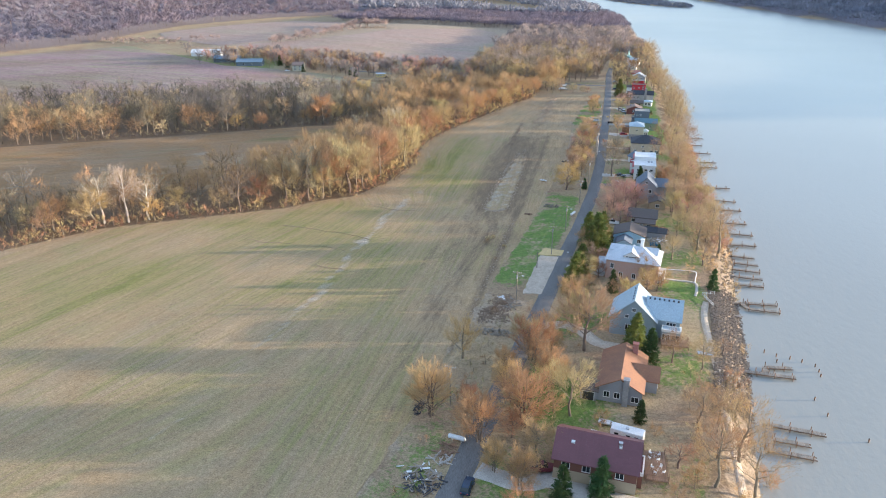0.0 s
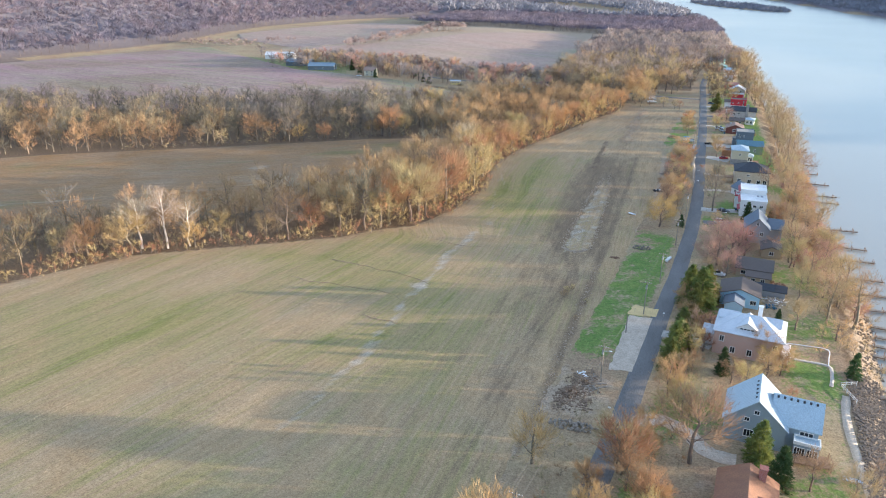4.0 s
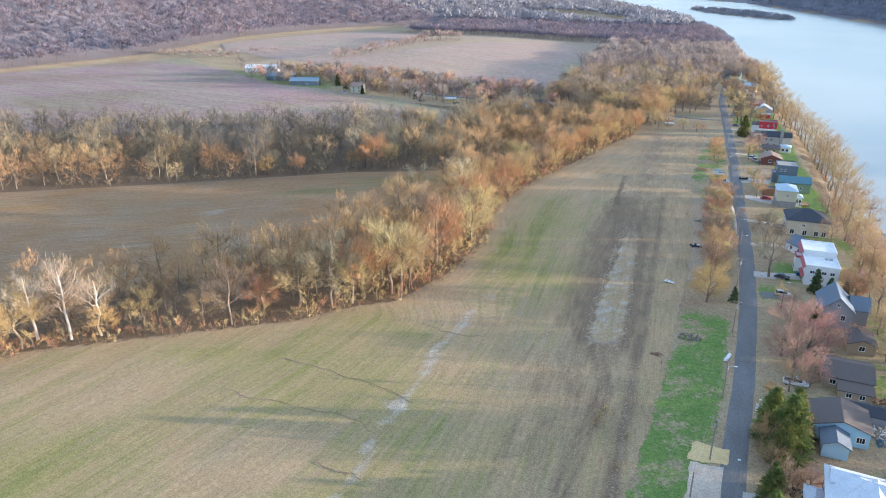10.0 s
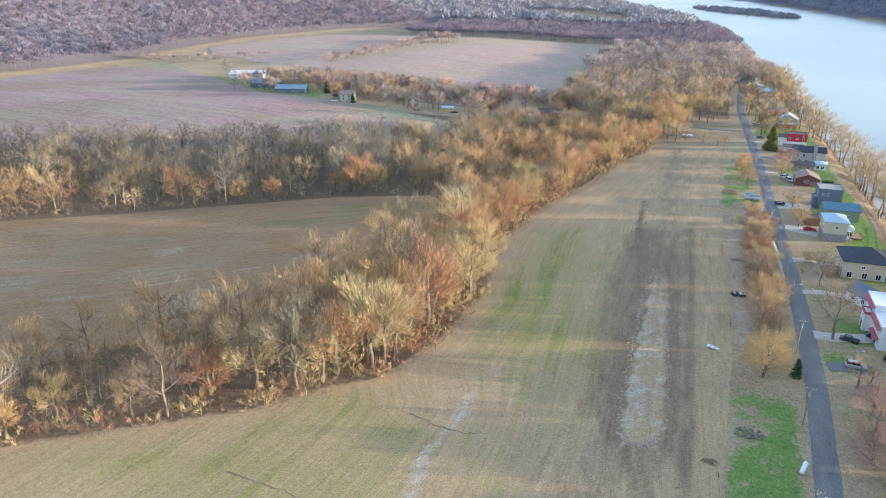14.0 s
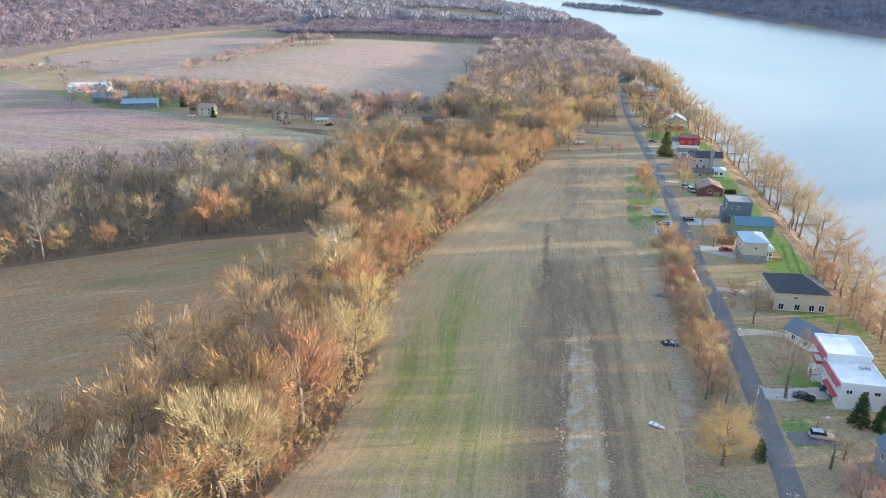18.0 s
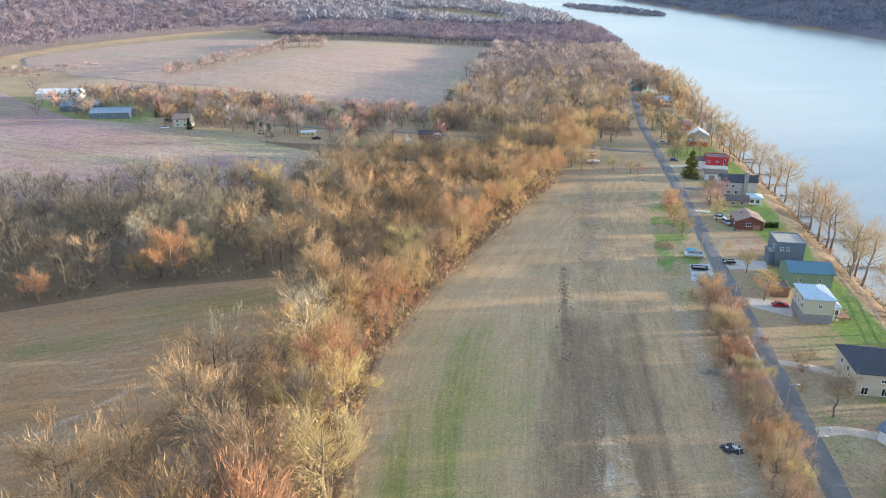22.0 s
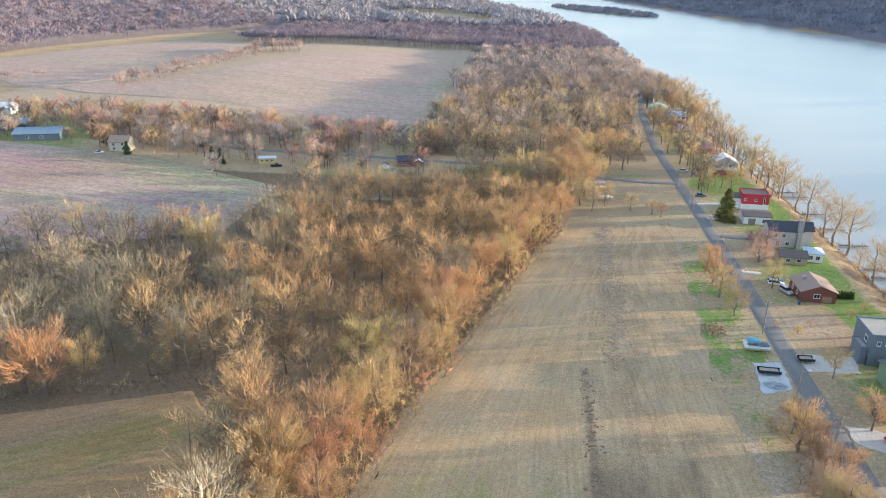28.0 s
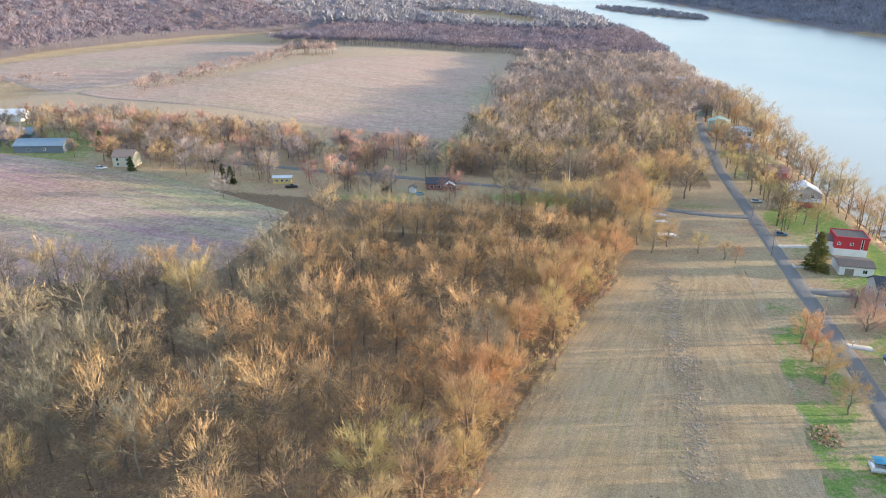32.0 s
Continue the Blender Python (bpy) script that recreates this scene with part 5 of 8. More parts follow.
def opening(e, b, side, u, z, w, hh, frame_mat=None, door=None, bars=1):
    """A window (or door) set in a wall of block b: frame, sill, glazing bars and recessed pane."""
    x0, x1, y0, y1 = b[:4]
    px, py, rz = {"S": (x0 + (x1 - x0) * u, y0, 0), "N": (x1 + (x0 - x1) * u, y1, 180), "W": (x0, y1 + (y0 - y1) * u, -90), "E": (x1, y0 + (y1 - y0) * u, 90)}[side]
    fr = frame_mat or WHITE
    t = 0.11
    ring = [(-w / 2 - t, -t), (w / 2 + t, -t), (w / 2 + t, hh + t), (-w / 2 - t, hh + t)]
    hole = [(-w / 2, 0), (w / 2, 0), (w / 2, hh), (-w / 2, hh)]
    v = [(a, d, c) for d in (-0.07, 0.03) for rg in (ring, hole) for a, c in rg]
    f = []
    for k in range(4):
        j = (k + 1) % 4
        f += [(k, j, 4 + j, 4 + k), (8 + k, 12 + k, 12 + j, 8 + j), (k, 8 + k, 8 + j, j), (4 + k, 4 + j, 12 + j, 12 + k)]
    o = part("door" if door else "window", solid(v, f), fr, e)
    o.matrix_local = pose(px, py, z, 0, 0, rz)
    if not door:
        part("sill", box(-w / 2 - t - 0.05, w / 2 + t + 0.05, -0.14, -0.07, -t, -t + 0.06), fr, o)
        for k in range(1, bars + 1):
            c = -w / 2 + w * k / (bars + 1)
            part("glazing_bar", box(c - 0.04, c + 0.04, -0.055, -0.03, 0, hh), fr, o)
    inner = part("panel" if door else "pane", box(-w / 2, w / 2, -0.03, 0.012, 0, hh), door or PANE, o)
    return o


def house(label, x, y, rz, blocks, roof, wall, openings=(), seam=False, name="house", chimneys=(), wall_of=None, roof_of=None):
    e = new(name)
    e.matrix_basis = pose(x, y, float(height(x, y)), 0, 0, rz)
    for i, b in enumerate(blocks):
        part("wall", walls(b), (wall_of or {}).get(i, wall), e)
        roofs(e, b, (roof_of or {}).get(i, roof), seam)
    for row in openings:
        bi, *rest = row
        opening(e, blocks[bi], *rest)
    for cx, cy, w, top, mat in chimneys:
        c = part("chimney", box(cx - w / 2, cx + w / 2, cy - w / 2, cy + w / 2, -0.2, top, 0.03), mat, e)
        part("cap", boxes([(cx - w / 2 - 0.1, cx + w / 2 + 0.1, cy - w / 2 - 0.1, cy + w / 2 + 0.1, top, top + 0.15)]), mat, c)
    return tagged(e, label, "house" if name == "house" else name.replace("_", " "))


ROOF_MAROON = paint("maroon_metal_roof", (0.17, 0.065, 0.07), 0.5)
ROOF_RUST = plain("rusty_brown_roof", (0.30, 0.145, 0.075), (0.22, 0.11, 0.065), 0.35, 5, 0.75)
ROOF_ICE = plain("pale_blue_metal_roof", (0.42, 0.50, 0.54), (0.37, 0.45, 0.50), 0.3, 5, 0.5)
ROOF_PALE = plain("pale_grey_metal_roof", (0.58, 0.60, 0.62), (0.48, 0.50, 0.53), 0.3, 5, 0.5)
ROOF_SLATE = shingle("blue_grey_shingle", (0.17, 0.20, 0.24), (0.13, 0.155, 0.19))
ROOF_BROWN = shingle("brown_shingle", (0.16, 0.125, 0.105), (0.11, 0.09, 0.08))
ROOF_BLACK = shingle("black_shingle", (0.045, 0.048, 0.058), (0.065, 0.068, 0.078))
ROOF_TEAL = plain("teal_metal_roof", (0.10, 0.20, 0.24), (0.08, 0.165, 0.20), 0.3, 5, 0.5)
ROOF_TAN = shingle("tan_shingle", (0.36, 0.25, 0.19), (0.29, 0.20, 0.155))
ROOF_FARM = plain("blue_grey_metal_roof", (0.17, 0.235, 0.29), (0.14, 0.20, 0.25), 0.3, 5, 0.55)
ROOF_WHITE = plain("white_membrane_roof", (0.74, 0.74, 0.73), (0.60, 0.59, 0.57), 0.35, 4, 0.55)
RED_TILE = plain("red_tile", (0.42, 0.08, 0.09), (0.33, 0.06, 0.07), 0.8, 6, 0.6)
W_TAN = siding("tan_siding", (0.46, 0.36, 0.24))
W_REDBROWN = siding("red_brown_siding", (0.20, 0.085, 0.06))
W_GREY = siding("grey_siding", (0.33, 0.33, 0.34))
W_BLUEGREY = siding("blue_grey_siding", (0.33, 0.39, 0.42))
W_SKY = siding("sky_blue_siding", (0.40, 0.60, 0.72))
W_WHITE = plain("white_stucco", (0.78, 0.77, 0.75), (0.69, 0.68, 0.66), 0.4, 6, 0.8)
W_CREAM = siding("cream_siding", (0.60, 0.55, 0.40))
W_CREAM2 = plain("cream_stucco", (0.58, 0.49, 0.36), (0.50, 0.42, 0.31), 0.4, 6, 0.85)
W_GREEN = siding("green_siding", (0.24, 0.31, 0.20))
W_SLATE = siding("slate_siding", (0.16, 0.19, 0.22))
W_BROWN = siding("dark_red_brown_siding", (0.19, 0.065, 0.05))
W_STUCCO = plain("grey_stucco", (0.46, 0.44, 0.42), (0.37, 0.35, 0.335), 0.4, 5, 0.9)
W_RED = siding("bright_red_siding", (0.50, 0.035, 0.05))
W_TEAL = siding("teal_siding", (0.22, 0.42, 0.44))
BRICK = brick_mat("pink_brick", (0.56, 0.37, 0.29), (0.46, 0.295, 0.23))
BRICK_RED = brick_mat("red_brick", (0.33, 0.12, 0.09), (0.26, 0.10, 0.08))
STONE = plain("grey_stone", (0.33, 0.32, 0.31), (0.23, 0.22, 0.21), 1.5, 5, 0.9, relief=0.5)


def row_windows(bi, side, us, z, w, h, bars=1, fr=None):
    return [(bi, side, u, z, w, h, fr, None, bars) for u in us]


house("long house with a maroon metal roof and red-brown and tan siding", 46.6, -45.2, -7, [(-7.3, 7.3, -5.0, 5.0, 4.5, "gx", 3.0), (7.3, 8.2, -3.0, 2.0, 3.0, "flat", 0), (-7.36, 7.36, -5.06, 5.06, 2.3, "none", 0)], ROOF_MAROON, W_REDBROWN,
      row_windows(0, "S", (0.15, 0.4, 0.8), 2.75, 1.3, 1.2) + row_windows(0, "E", (0.3, 0.6), 2.75, 1.3, 1.2) + [(2, "S", 0.55, 0.05, 2.5, 2.05, WHITE, W_TAN)], True, chimneys=[(3.9, -1.3, 0.5, 7.6, METAL_GREY)], wall_of={2: W_TAN})
house("low house with a rust-brown roof, grey siding and stone chimneys", 52.1, -14.8, -6.5, [(-4.8, 4.6, -8.0, 8.0, 3.4, "gy", 2.6), (1.0, 7.5, -1.8, 3.4, 3.2, "gx", 2.0), (-8.2, -4.8, -8.6, -4.0, 2.6, "gx", 1.0)], ROOF_RUST, W_GREY,
      row_windows(0, "S", (0.22, 0.45), 1.2, 1.1, 1.3) + row_windows(1, "E", (0.3, 0.7), 1.0, 1.2, 1.3) + [(2, "S", 0.5, 0.0, 2.4, 2.0, WHITE, DARK), (0, "S", 0.85, 0.9, 1.4, 1.2, None, None, 1)], chimneys=[(1.2, -8.4, 1.2, 6.4, STONE), (2.0, 6.2, 1.2, 7.3, BRICK_RED)], roof_of={2: ROOF_BROWN})
house("grey-blue gabled house with a pale blue metal roof and white trim", 55.8, 13.4, -8, [(-5.6, 5.6, -5.2, 5.2, 5.0, "gy", 5.0), (3.0, 11.2, -3.6, 5.2, 5.4, "gx", 3.6), (7.2, 11.6, -6.0, -3.6, 3.4, "flat", 0, WHITE)], ROOF_ICE, W_BLUEGREY,
      row_windows(0, "S", (0.36, 0.63), 5.1, 0.8, 0.8) + row_windows(0, "S", (0.5,), 7.0, 0.8, 0.8) + row_windows(0, "S", (0.42,), 1.7, 1.6, 1.5, 2) + row_windows(2, "S", (0.25, 0.75), 0.8, 1.7, 1.7, 3) + row_windows(1, "S", (0.75,), 3.6, 2.2, 1.0, 2) + row_windows(2, "E", (0.5,), 0.8, 1.6, 1.7, 2), True)
house("large pink brick house with a pale grey hipped roof and dormers", 57.2, 48.9, -9, [(-7.6, 7.6, -5.8, 5.8, 6.2, "hip", 3.0), (-2.6, 1.4, -4.6, 1.0, 7.6, "gy", 1.3), (3.0, 6.4, -0.4, 3.2, 7.4, "gx", 1.2), (-7.0, -3.4, 0.6, 4.0, 7.2, "gx", 1.0), (-10.4, -7.6, -2.2, 2.6, 3.2, "hip", 0.8), (7.6, 9.4, -4.0, 0.5, 2.6, "flat", 0, WHITE)], ROOF_PALE, BRICK,
      row_windows(0, "S", (0.12, 0.9), 3.6, 0.9, 1.4) + row_windows(0, "S", (0.3, 0.55, 0.75), 1.0, 1.0, 1.5) + row_windows(1, "S", (0.2, 0.4, 0.6, 0.8), 6.6, 0.6, 0.8, 0) + row_windows(0, "E", (0.25, 0.6), 3.6, 0.9, 1.4) + row_windows(0, "W", (0.2, 0.75), 3.6, 0.9, 1.4) + [(4, "W", 0.5, 0.1, 1.1, 2.1, WHITE, WOOD_BROWN)], False, chimneys=[(1.6, 4.2, 1.0, 10.0, WHITE)], wall_of={1: WHITE, 2: WHITE, 3: WHITE, 4: WHITE, 5: WHITE})
house("sky-blue gabled house with a weathered grey roof", 57.2, 77.6, -6, [(-5.1, 5.1, -4.4, 4.6, 3.6, "gy", 1.7), (-3.6, 1.0, -10.0, -4.4, 2.9, "gy", 1.1)], ROOF_SLATE, W_SKY,
      row_windows(0, "S", (0.85,), 1.2, 1.4, 1.2, 2) + row_windows(1, "E", (0.5,), 1.0, 1.0, 1.1) + row_windows(0, "E", (0.3, 0.7), 1.2, 1.2, 1.2), roof_of={0: ROOF_BROWN})
house("low shed with dark weathered roofs between cluttered yards", 63.3, 85.0, -8, [(-3.4, 3.4, -2.4, 2.0, 2.2, "gx", 1.0), (3.4, 6.6, -2.0, 1.4, 1.9, "shed", 0.5)], ROOF_BLACK, W_GREY, name="shed")
house("low tan house with a dark brown roof", 62.8, 100.5, -6, [(-5.0, 5.0, -5.0, 5.0, 2.9, "gx", 1.7), (-2.0, 4.6, -9.2, -5.0, 2.1, "shed", 0.5)], ROOF_BROWN, W_TAN, row_windows(0, "S", (0.2, 0.8), 1.1, 1.2, 1.1) + row_windows(1, "S", (0.3, 0.7), 0.7, 1.0, 1.0) + row_windows(0, "E", (0.5,), 1.0, 1.2, 1.1))
house("tall grey house with steep slate-coloured gables", 66.0, 134.6, -4, [(-3.9, 3.9, -6.0, 5.5, 5.2, "gy", 3.6), (3.9, 8.2, -1.5, 5.5, 4.4, "gx", 2.4)], ROOF_SLATE, W_GREY, row_windows(0, "S", (0.5,), 6.4, 0.7, 0.8) + row_windows(0, "S", (0.3, 0.7), 2.6, 1.0, 1.4) + row_windows(0, "W", (0.25, 0.6), 2.6, 1.0, 1.4))
house("low annex with a brown roof beside the grey house", 69.5, 119.0, -4, [(-3.0, 3.0, -4.0, 4.0, 2.6, "gy", 1.2)], ROOF_BROWN, W_TAN, row_windows(0, "S", (0.5,), 1.0, 1.2, 1.1), name="shed")
WHITE_B = [(-4.6, 4.6, -10.5, -0.5, 6.2, "flat", 0, W_WHITE), (-4.6, 4.6, -0.5, 9.0, 7.6, "flat", 0, W_WHITE), (-6.4, -4.6, 0.2, 4.2, 5.0, "flat", 0, RED_TILE)]
white_house = house("white flat-roofed modern house with red tiled trim", 67.3, 168.2, -3, WHITE_B, ROOF_WHITE, W_WHITE,
      row_windows(0, "W", (0.25, 0.55), 3.8, 0.9, 1.5) + row_windows(1, "W", (0.75,), 3.8, 0.9, 1.5) + row_windows(0, "S", (0.2, 0.55, 0.8), 4.0, 1.1, 0.8) + [(0, "W", 0.25, 0.1, 2.3, 2.2, WHITE, DARK), (0, "W", 0.62, 0.1, 2.3, 2.2, WHITE, DARK), (2, "W", 0.5, 0.1, 1.2, 2.2, RED_TILE, WOOD_BROWN)] + row_windows(1, "N", (0.3, 0.7), 3.8, 1.2, 1.4))


def tile_strip(e, y0, y1, z, out, drop):
    """A sloping band of red tiles hung along the west edge."""
    rows = 5
    for k in range(rows):
        a, b = k / rows, (k + 1) / rows
        x0, x1 = -4.45 - out * a, -4.45 - out * b - 0.05
        z0, z1 = z + 0.16 - drop * a, z + 0.16 - drop * b
        part("tile_course", solid([(x0, y0, z0), (x0, y1, z0), (x1, y1, z1), (x1, y0, z1), (x0, y0, z0 - 0.12), (x0, y1, z0 - 0.12), (x1, y1, z1 - 0.12), (x1, y0, z1 - 0.12)], [(0, 1, 2, 3), (7, 6, 5, 4), (0, 4, 5, 1), (1, 5, 6, 2), (2, 6, 7, 3), (3, 7, 4, 0)]), RED_TILE, e, "red tiled trim" if k == 0 else "")


tile_strip(white_house, -10.5, -0.5, 6.2, 1.0, 1.0)
tile_strip(white_house, -0.5, 9.0, 7.6, 1.0, 1.0)
tile_strip(white_house, -9.8, -2.8, 2.75, 1.1, 0.6)
house("white gabled cottage with a dark grey roof", 66.2, 187.6, 32, [(-3.4, 3.4, -4.4, 4.4, 3.0, "gy", 2.1)], ROOF_SLATE, W_WHITE, row_windows(0, "W", (0.3, 0.7), 1.0, 1.0, 1.2) + row_windows(0, "S", (0.5,), 1.0, 1.0, 1.2), name="cottage")
house("cream house on a stone base with a black hipped roof", 70.2, 212.4, -2, [(-7.0, 7.0, -6.2, 6.4, 5.6, "hip", 3.1)], ROOF_BLACK, W_CREAM2, row_windows(0, "S", (0.15, 0.45, 0.72, 0.9), 0.4, 1.3, 1.7) + row_windows(0, "S", (0.4,), 3.6, 0.9, 0.7) + row_windows(0, "W", (0.3, 0.6), 3.0, 1.0, 1.4))
house("cream two-storey house with a pale blue roof and grey base", 67.4, 246.6, -2, [(-3.7, 3.7, -4.9, 4.9, 7.0, "hip", 1.7), (-3.75, 3.75, -4.95, 4.95, 2.6, "none", 0), (3.7, 6.2, -2.6, 1.8, 4.0, "hip", 1.0)], ROOF_ICE, W_CREAM, row_windows(0, "S", (0.52,), 4.6, 0.8, 0.8) + row_windows(0, "W", (0.2, 0.5, 0.8), 3.6, 0.9, 1.3) + row_windows(0, "W", (0.25, 0.75), 5.4, 0.9, 1.1) + row_windows(2, "S", (0.3, 0.7), 1.8, 0.7, 1.5), wall_of={1: STONE, 2: WHITE})
house("dark brown timber garage beside the cream house", 62.8, 260.5, -2, [(-2.4, 2.4, -2.6, 2.6, 2.8, "flat", 0, WOOD_BROWN)], ROOF_BROWN, WOOD_BROWN, [(0, "W", 0.5, 0, 2.2, 2.1, WOOD_BROWN, DARK)], name="garage")
house("green house with a blue-green metal roof", 74.0, 271.5, -1, [(-6.2, 6.2, -4.8, 5.0, 4.3, "gx", 1.7)], ROOF_TEAL, W_GREEN, row_windows(0, "S", (0.25, 0.7), 1.4, 0.8, 1.2) + row_windows(0, "E", (0.5,), 1.2, 1.2, 1.2), True)
house("slate-grey flat-roofed modern house", 72.4, 286.6, -3, [(-4.3, 4.3, -4.8, 5.0, 8.0, "flat", 0, W_SLATE), (-5.8, -4.3, -4.0, 1.5, 4.2, "flat", 0, W_SLATE)], plain("tan_deck_roof", (0.40, 0.35, 0.28), (0.31, 0.28, 0.24), 0.3, 5, 0.8), W_SLATE, row_windows(0, "S", (0.2, 0.42), 5.6, 0.7, 1.0) + row_windows(0, "W", (0.7,), 5.4, 1.2, 1.3) + [(0, "W", 0.85, 0.0, 2.6, 2.4, DARK, DARK)])
house("dark red-brown house with a tan gabled roof", 70.0, 322.2, -2, [(-5.0, 4.6, -5.0, 5.2, 3.3, "gy", 1.9)], ROOF_TAN, W_BROWN, row_windows(0, "S", (0.45,), 1.4, 1.5, 1.2) + row_windows(0, "W", (0.3, 0.7), 1.2, 1.1, 1.1) + [(0, "S", 0.75, 0, 2.4, 1.9, WOOD_BROWN, WOOD_BROWN)], chimneys=[(-2.6, 1.5, 0.6, 5.3, METAL_GREY)])
house("grey stucco house with a dark roof and a tall outside chimney", 75.2, 366.0, -2, [(-5.6, 5.0, -3.8, 4.2, 6.0, "gx", 2.2), (5.0, 9.5, -1.0, 5.0, 5.6, "gx", 2.0)], ROOF_BLACK, W_STUCCO, row_windows(0, "S", (0.2, 0.45), 3.6, 1.1, 1.2) + row_windows(0, "S", (0.3, 0.6), 0.8, 1.2, 1.3) + row_windows(0, "W", (0.3, 0.7), 3.4, 1.0, 1.2), chimneys=[(4.0, -4.3, 1.5, 10.2, STONE)])
house("small white and pale blue river cabin with red trim", 80.5, 352.0, -10, [(-2.6, 2.6, -3.0, 3.0, 3.0, "hip", 1.0)], ROOF_ICE, W_WHITE, row_windows(0, "S", (0.3, 0.7), 0.9, 1.1, 1.3) + row_windows(0, "E", (0.5,), 0.9, 1.4, 1.3) + row_windows(0, "W", (0.5,), 0.9, 1.2, 1.3, 1, RED_TILE), name="cabin")
house("low brown-roofed shed beside the grey stucco house", 72.8, 349.5, -4, [(-4.2, 4.2, -3.2, 3.2, 2.5, "gx", 1.3)], ROOF_BROWN, W_TAN, row_windows(0, "S", (0.3, 0.7), 0.9, 1.1, 1.1), name="shed")
house("low white garage with a flat dark roof", 73.2, 390.6, -4, [(-4.9, 4.9, -4.4, 4.2, 3.0, "gx", 0.7)], ROOF_BROWN, W_WHITE, [(0, "S", 0.3, 0, 2.6, 2.2, WHITE, WOOD_OLD)] + row_windows(0, "S", (0.75,), 1.0, 1.2, 1.1), name="garage")
house("bright red house with white base and grey roof", 77.0, 407.0, -5, [(-5.0, 5.0, -4.2, 4.2, 6.6, "flat", 0, W_RED), (-5.05, 5.05, -4.25, 4.25, 2.8, "none", 0), (-9.0, -5.0, -2.0, 4.2, 4.6, "gx", 1.2)], ROOF_BROWN, W_RED, row_windows(0, "S", (0.12, 0.5), 4.2, 0.8, 0.8) + row_windows(0, "S", (0.82,), 3.0, 0.5, 3.4, 0) + row_windows(0, "E", (0.3, 0.6), 3.8, 1.0, 1.6), wall_of={1: W_WHITE, 2: W_WHITE})
house("grey and white gabled house behind bare trees", 80.0, 466.0, -6, [(-5.5, 5.5, -5.0, 5.0, 5.2, "gy", 2.8), (-5.0, 4.5, -8.0, -5.0, 2.5, "shed", 0.6)], ROOF_PALE, W_STUCCO, row_windows(0, "S", (0.3, 0.7), 3.4, 1.1, 1.3), wall_of={1: W_RED})
house("red house with a faded red roof", 78.0, 506.0, -8, [(-5.5, 5.5, -4.5, 4.5, 3.2, "gx", 1.8)], plain("faded_red_roof", (0.46, 0.22, 0.18), (0.40, 0.19, 0.16), 0.4, 5, 0.8), W_RED, row_windows(0, "S", (0.3, 0.7), 1.0, 1.2, 1.2))
house("white gabled river cottage far along the lane", 78.0, 556.0, -8, [(-4.5, 4.5, -4.0, 4.0, 3.0, "gx", 1.6)], ROOF_PALE, W_WHITE, row_windows(0, "S", (0.3, 0.7), 1.0, 1.2, 1.2), name="cottage")
house("white two-storey house with a pale blue roof and a dark porch", 81.0, 590.0, -10, [(-6.0, 6.0, -5.0, 5.0, 5.6, "hip", 2.0), (-1.0, 5.6, -6.6, -5.0, 2.8, "flat", 0, WHITE)], ROOF_ICE, W_WHITE, row_windows(0, "S", (0.3, 0.6, 0.85), 3.2, 1.8, 1.5, 2) + row_windows(1, "S", (0.5,), 0.3, 5.0, 2.0, 3))
house("pale teal house with a green metal roof", 73.5, 616.0, -10, [(-6.0, 6.0, -5.0, 5.0, 5.5, "gy", 2.2)], plain("green_metal_roof", (0.30, 0.47, 0.42), (0.25, 0.40, 0.37), 0.4, 5, 0.5), W_TEAL, row_windows(0, "S", (0.3, 0.7), 3.4, 1.6, 1.4, 2) + row_windows(0, "S", (0.5,), 0.8, 2.4, 1.6, 3))
house("teal house with a dark blue metal roof", 73.0, 672.0, -12, [(-7.0, 7.0, -6.0, 6.0, 6.0, "gx", 2.6), (-5.5, 5.5, -8.5, -6.0, 3.2, "shed", 0.7)], ROOF_TEAL, W_TEAL, row_windows(0, "S", (0.2, 0.5, 0.8), 3.6, 1.4, 1.4, 2))
house("blue-green house high on the bank with a metal roof", 77.0, 722.0, -14, [(-6.0, 6.0, -5.0, 5.0, 7.0, "gx", 2.4)], ROOF_TEAL, W_WHITE, row_windows(0, "S", (0.25, 0.6, 0.85), 4.2, 1.3, 1.5))
house("distant white house among trees on the bank", 72.0, 800.0, -14, [(-6.0, 6.0, -5.0, 5.0, 6.5, "gx", 2.4)], ROOF_PALE, W_WHITE, row_windows(0, "S", (0.25, 0.6, 0.85), 4.0, 1.3, 1.5))
# the farms
house("long grey farm shed with a blue-grey metal roof", -279.0, 473.0, 14, [(-12, 12, -6, 6, 3.6, "gx", 2.4)], ROOF_FARM, W_SLATE, row_windows(0, "S", (0.3, 0.6), 1.2, 1.4, 1.2), name="farm_shed")
house("blue-grey farm shed with a blue-grey metal roof", -314.0, 494.0, 14, [(-12, 12, -6, 6, 3.6, "gx", 2.4)], ROOF_FARM, W_SLATE, row_windows(0, "S", (0.3, 0.6), 1.2, 1.4, 1.2), name="farm_shed")
house("long white farm barn", -362.0, 540.0, 14, [(-15, 15, -6, 6, 4.0, "gx", 2.6)], ROOF_WHITE, W_WHITE, row_windows(0, "S", (0.3, 0.6), 1.2, 1.4, 1.2), name="barn")
house("cream farmhouse with a brown roof", -224.0, 459.0, 8, [(-5, 5, -4, 4, 5.0, "gx", 2.4)], ROOF_TAN, W_CREAM, row_windows(0, "S", (0.25, 0.7), 3.0, 1.1, 1.3) + row_windows(0, "S", (0.25, 0.7), 0.8, 1.1, 1.3))
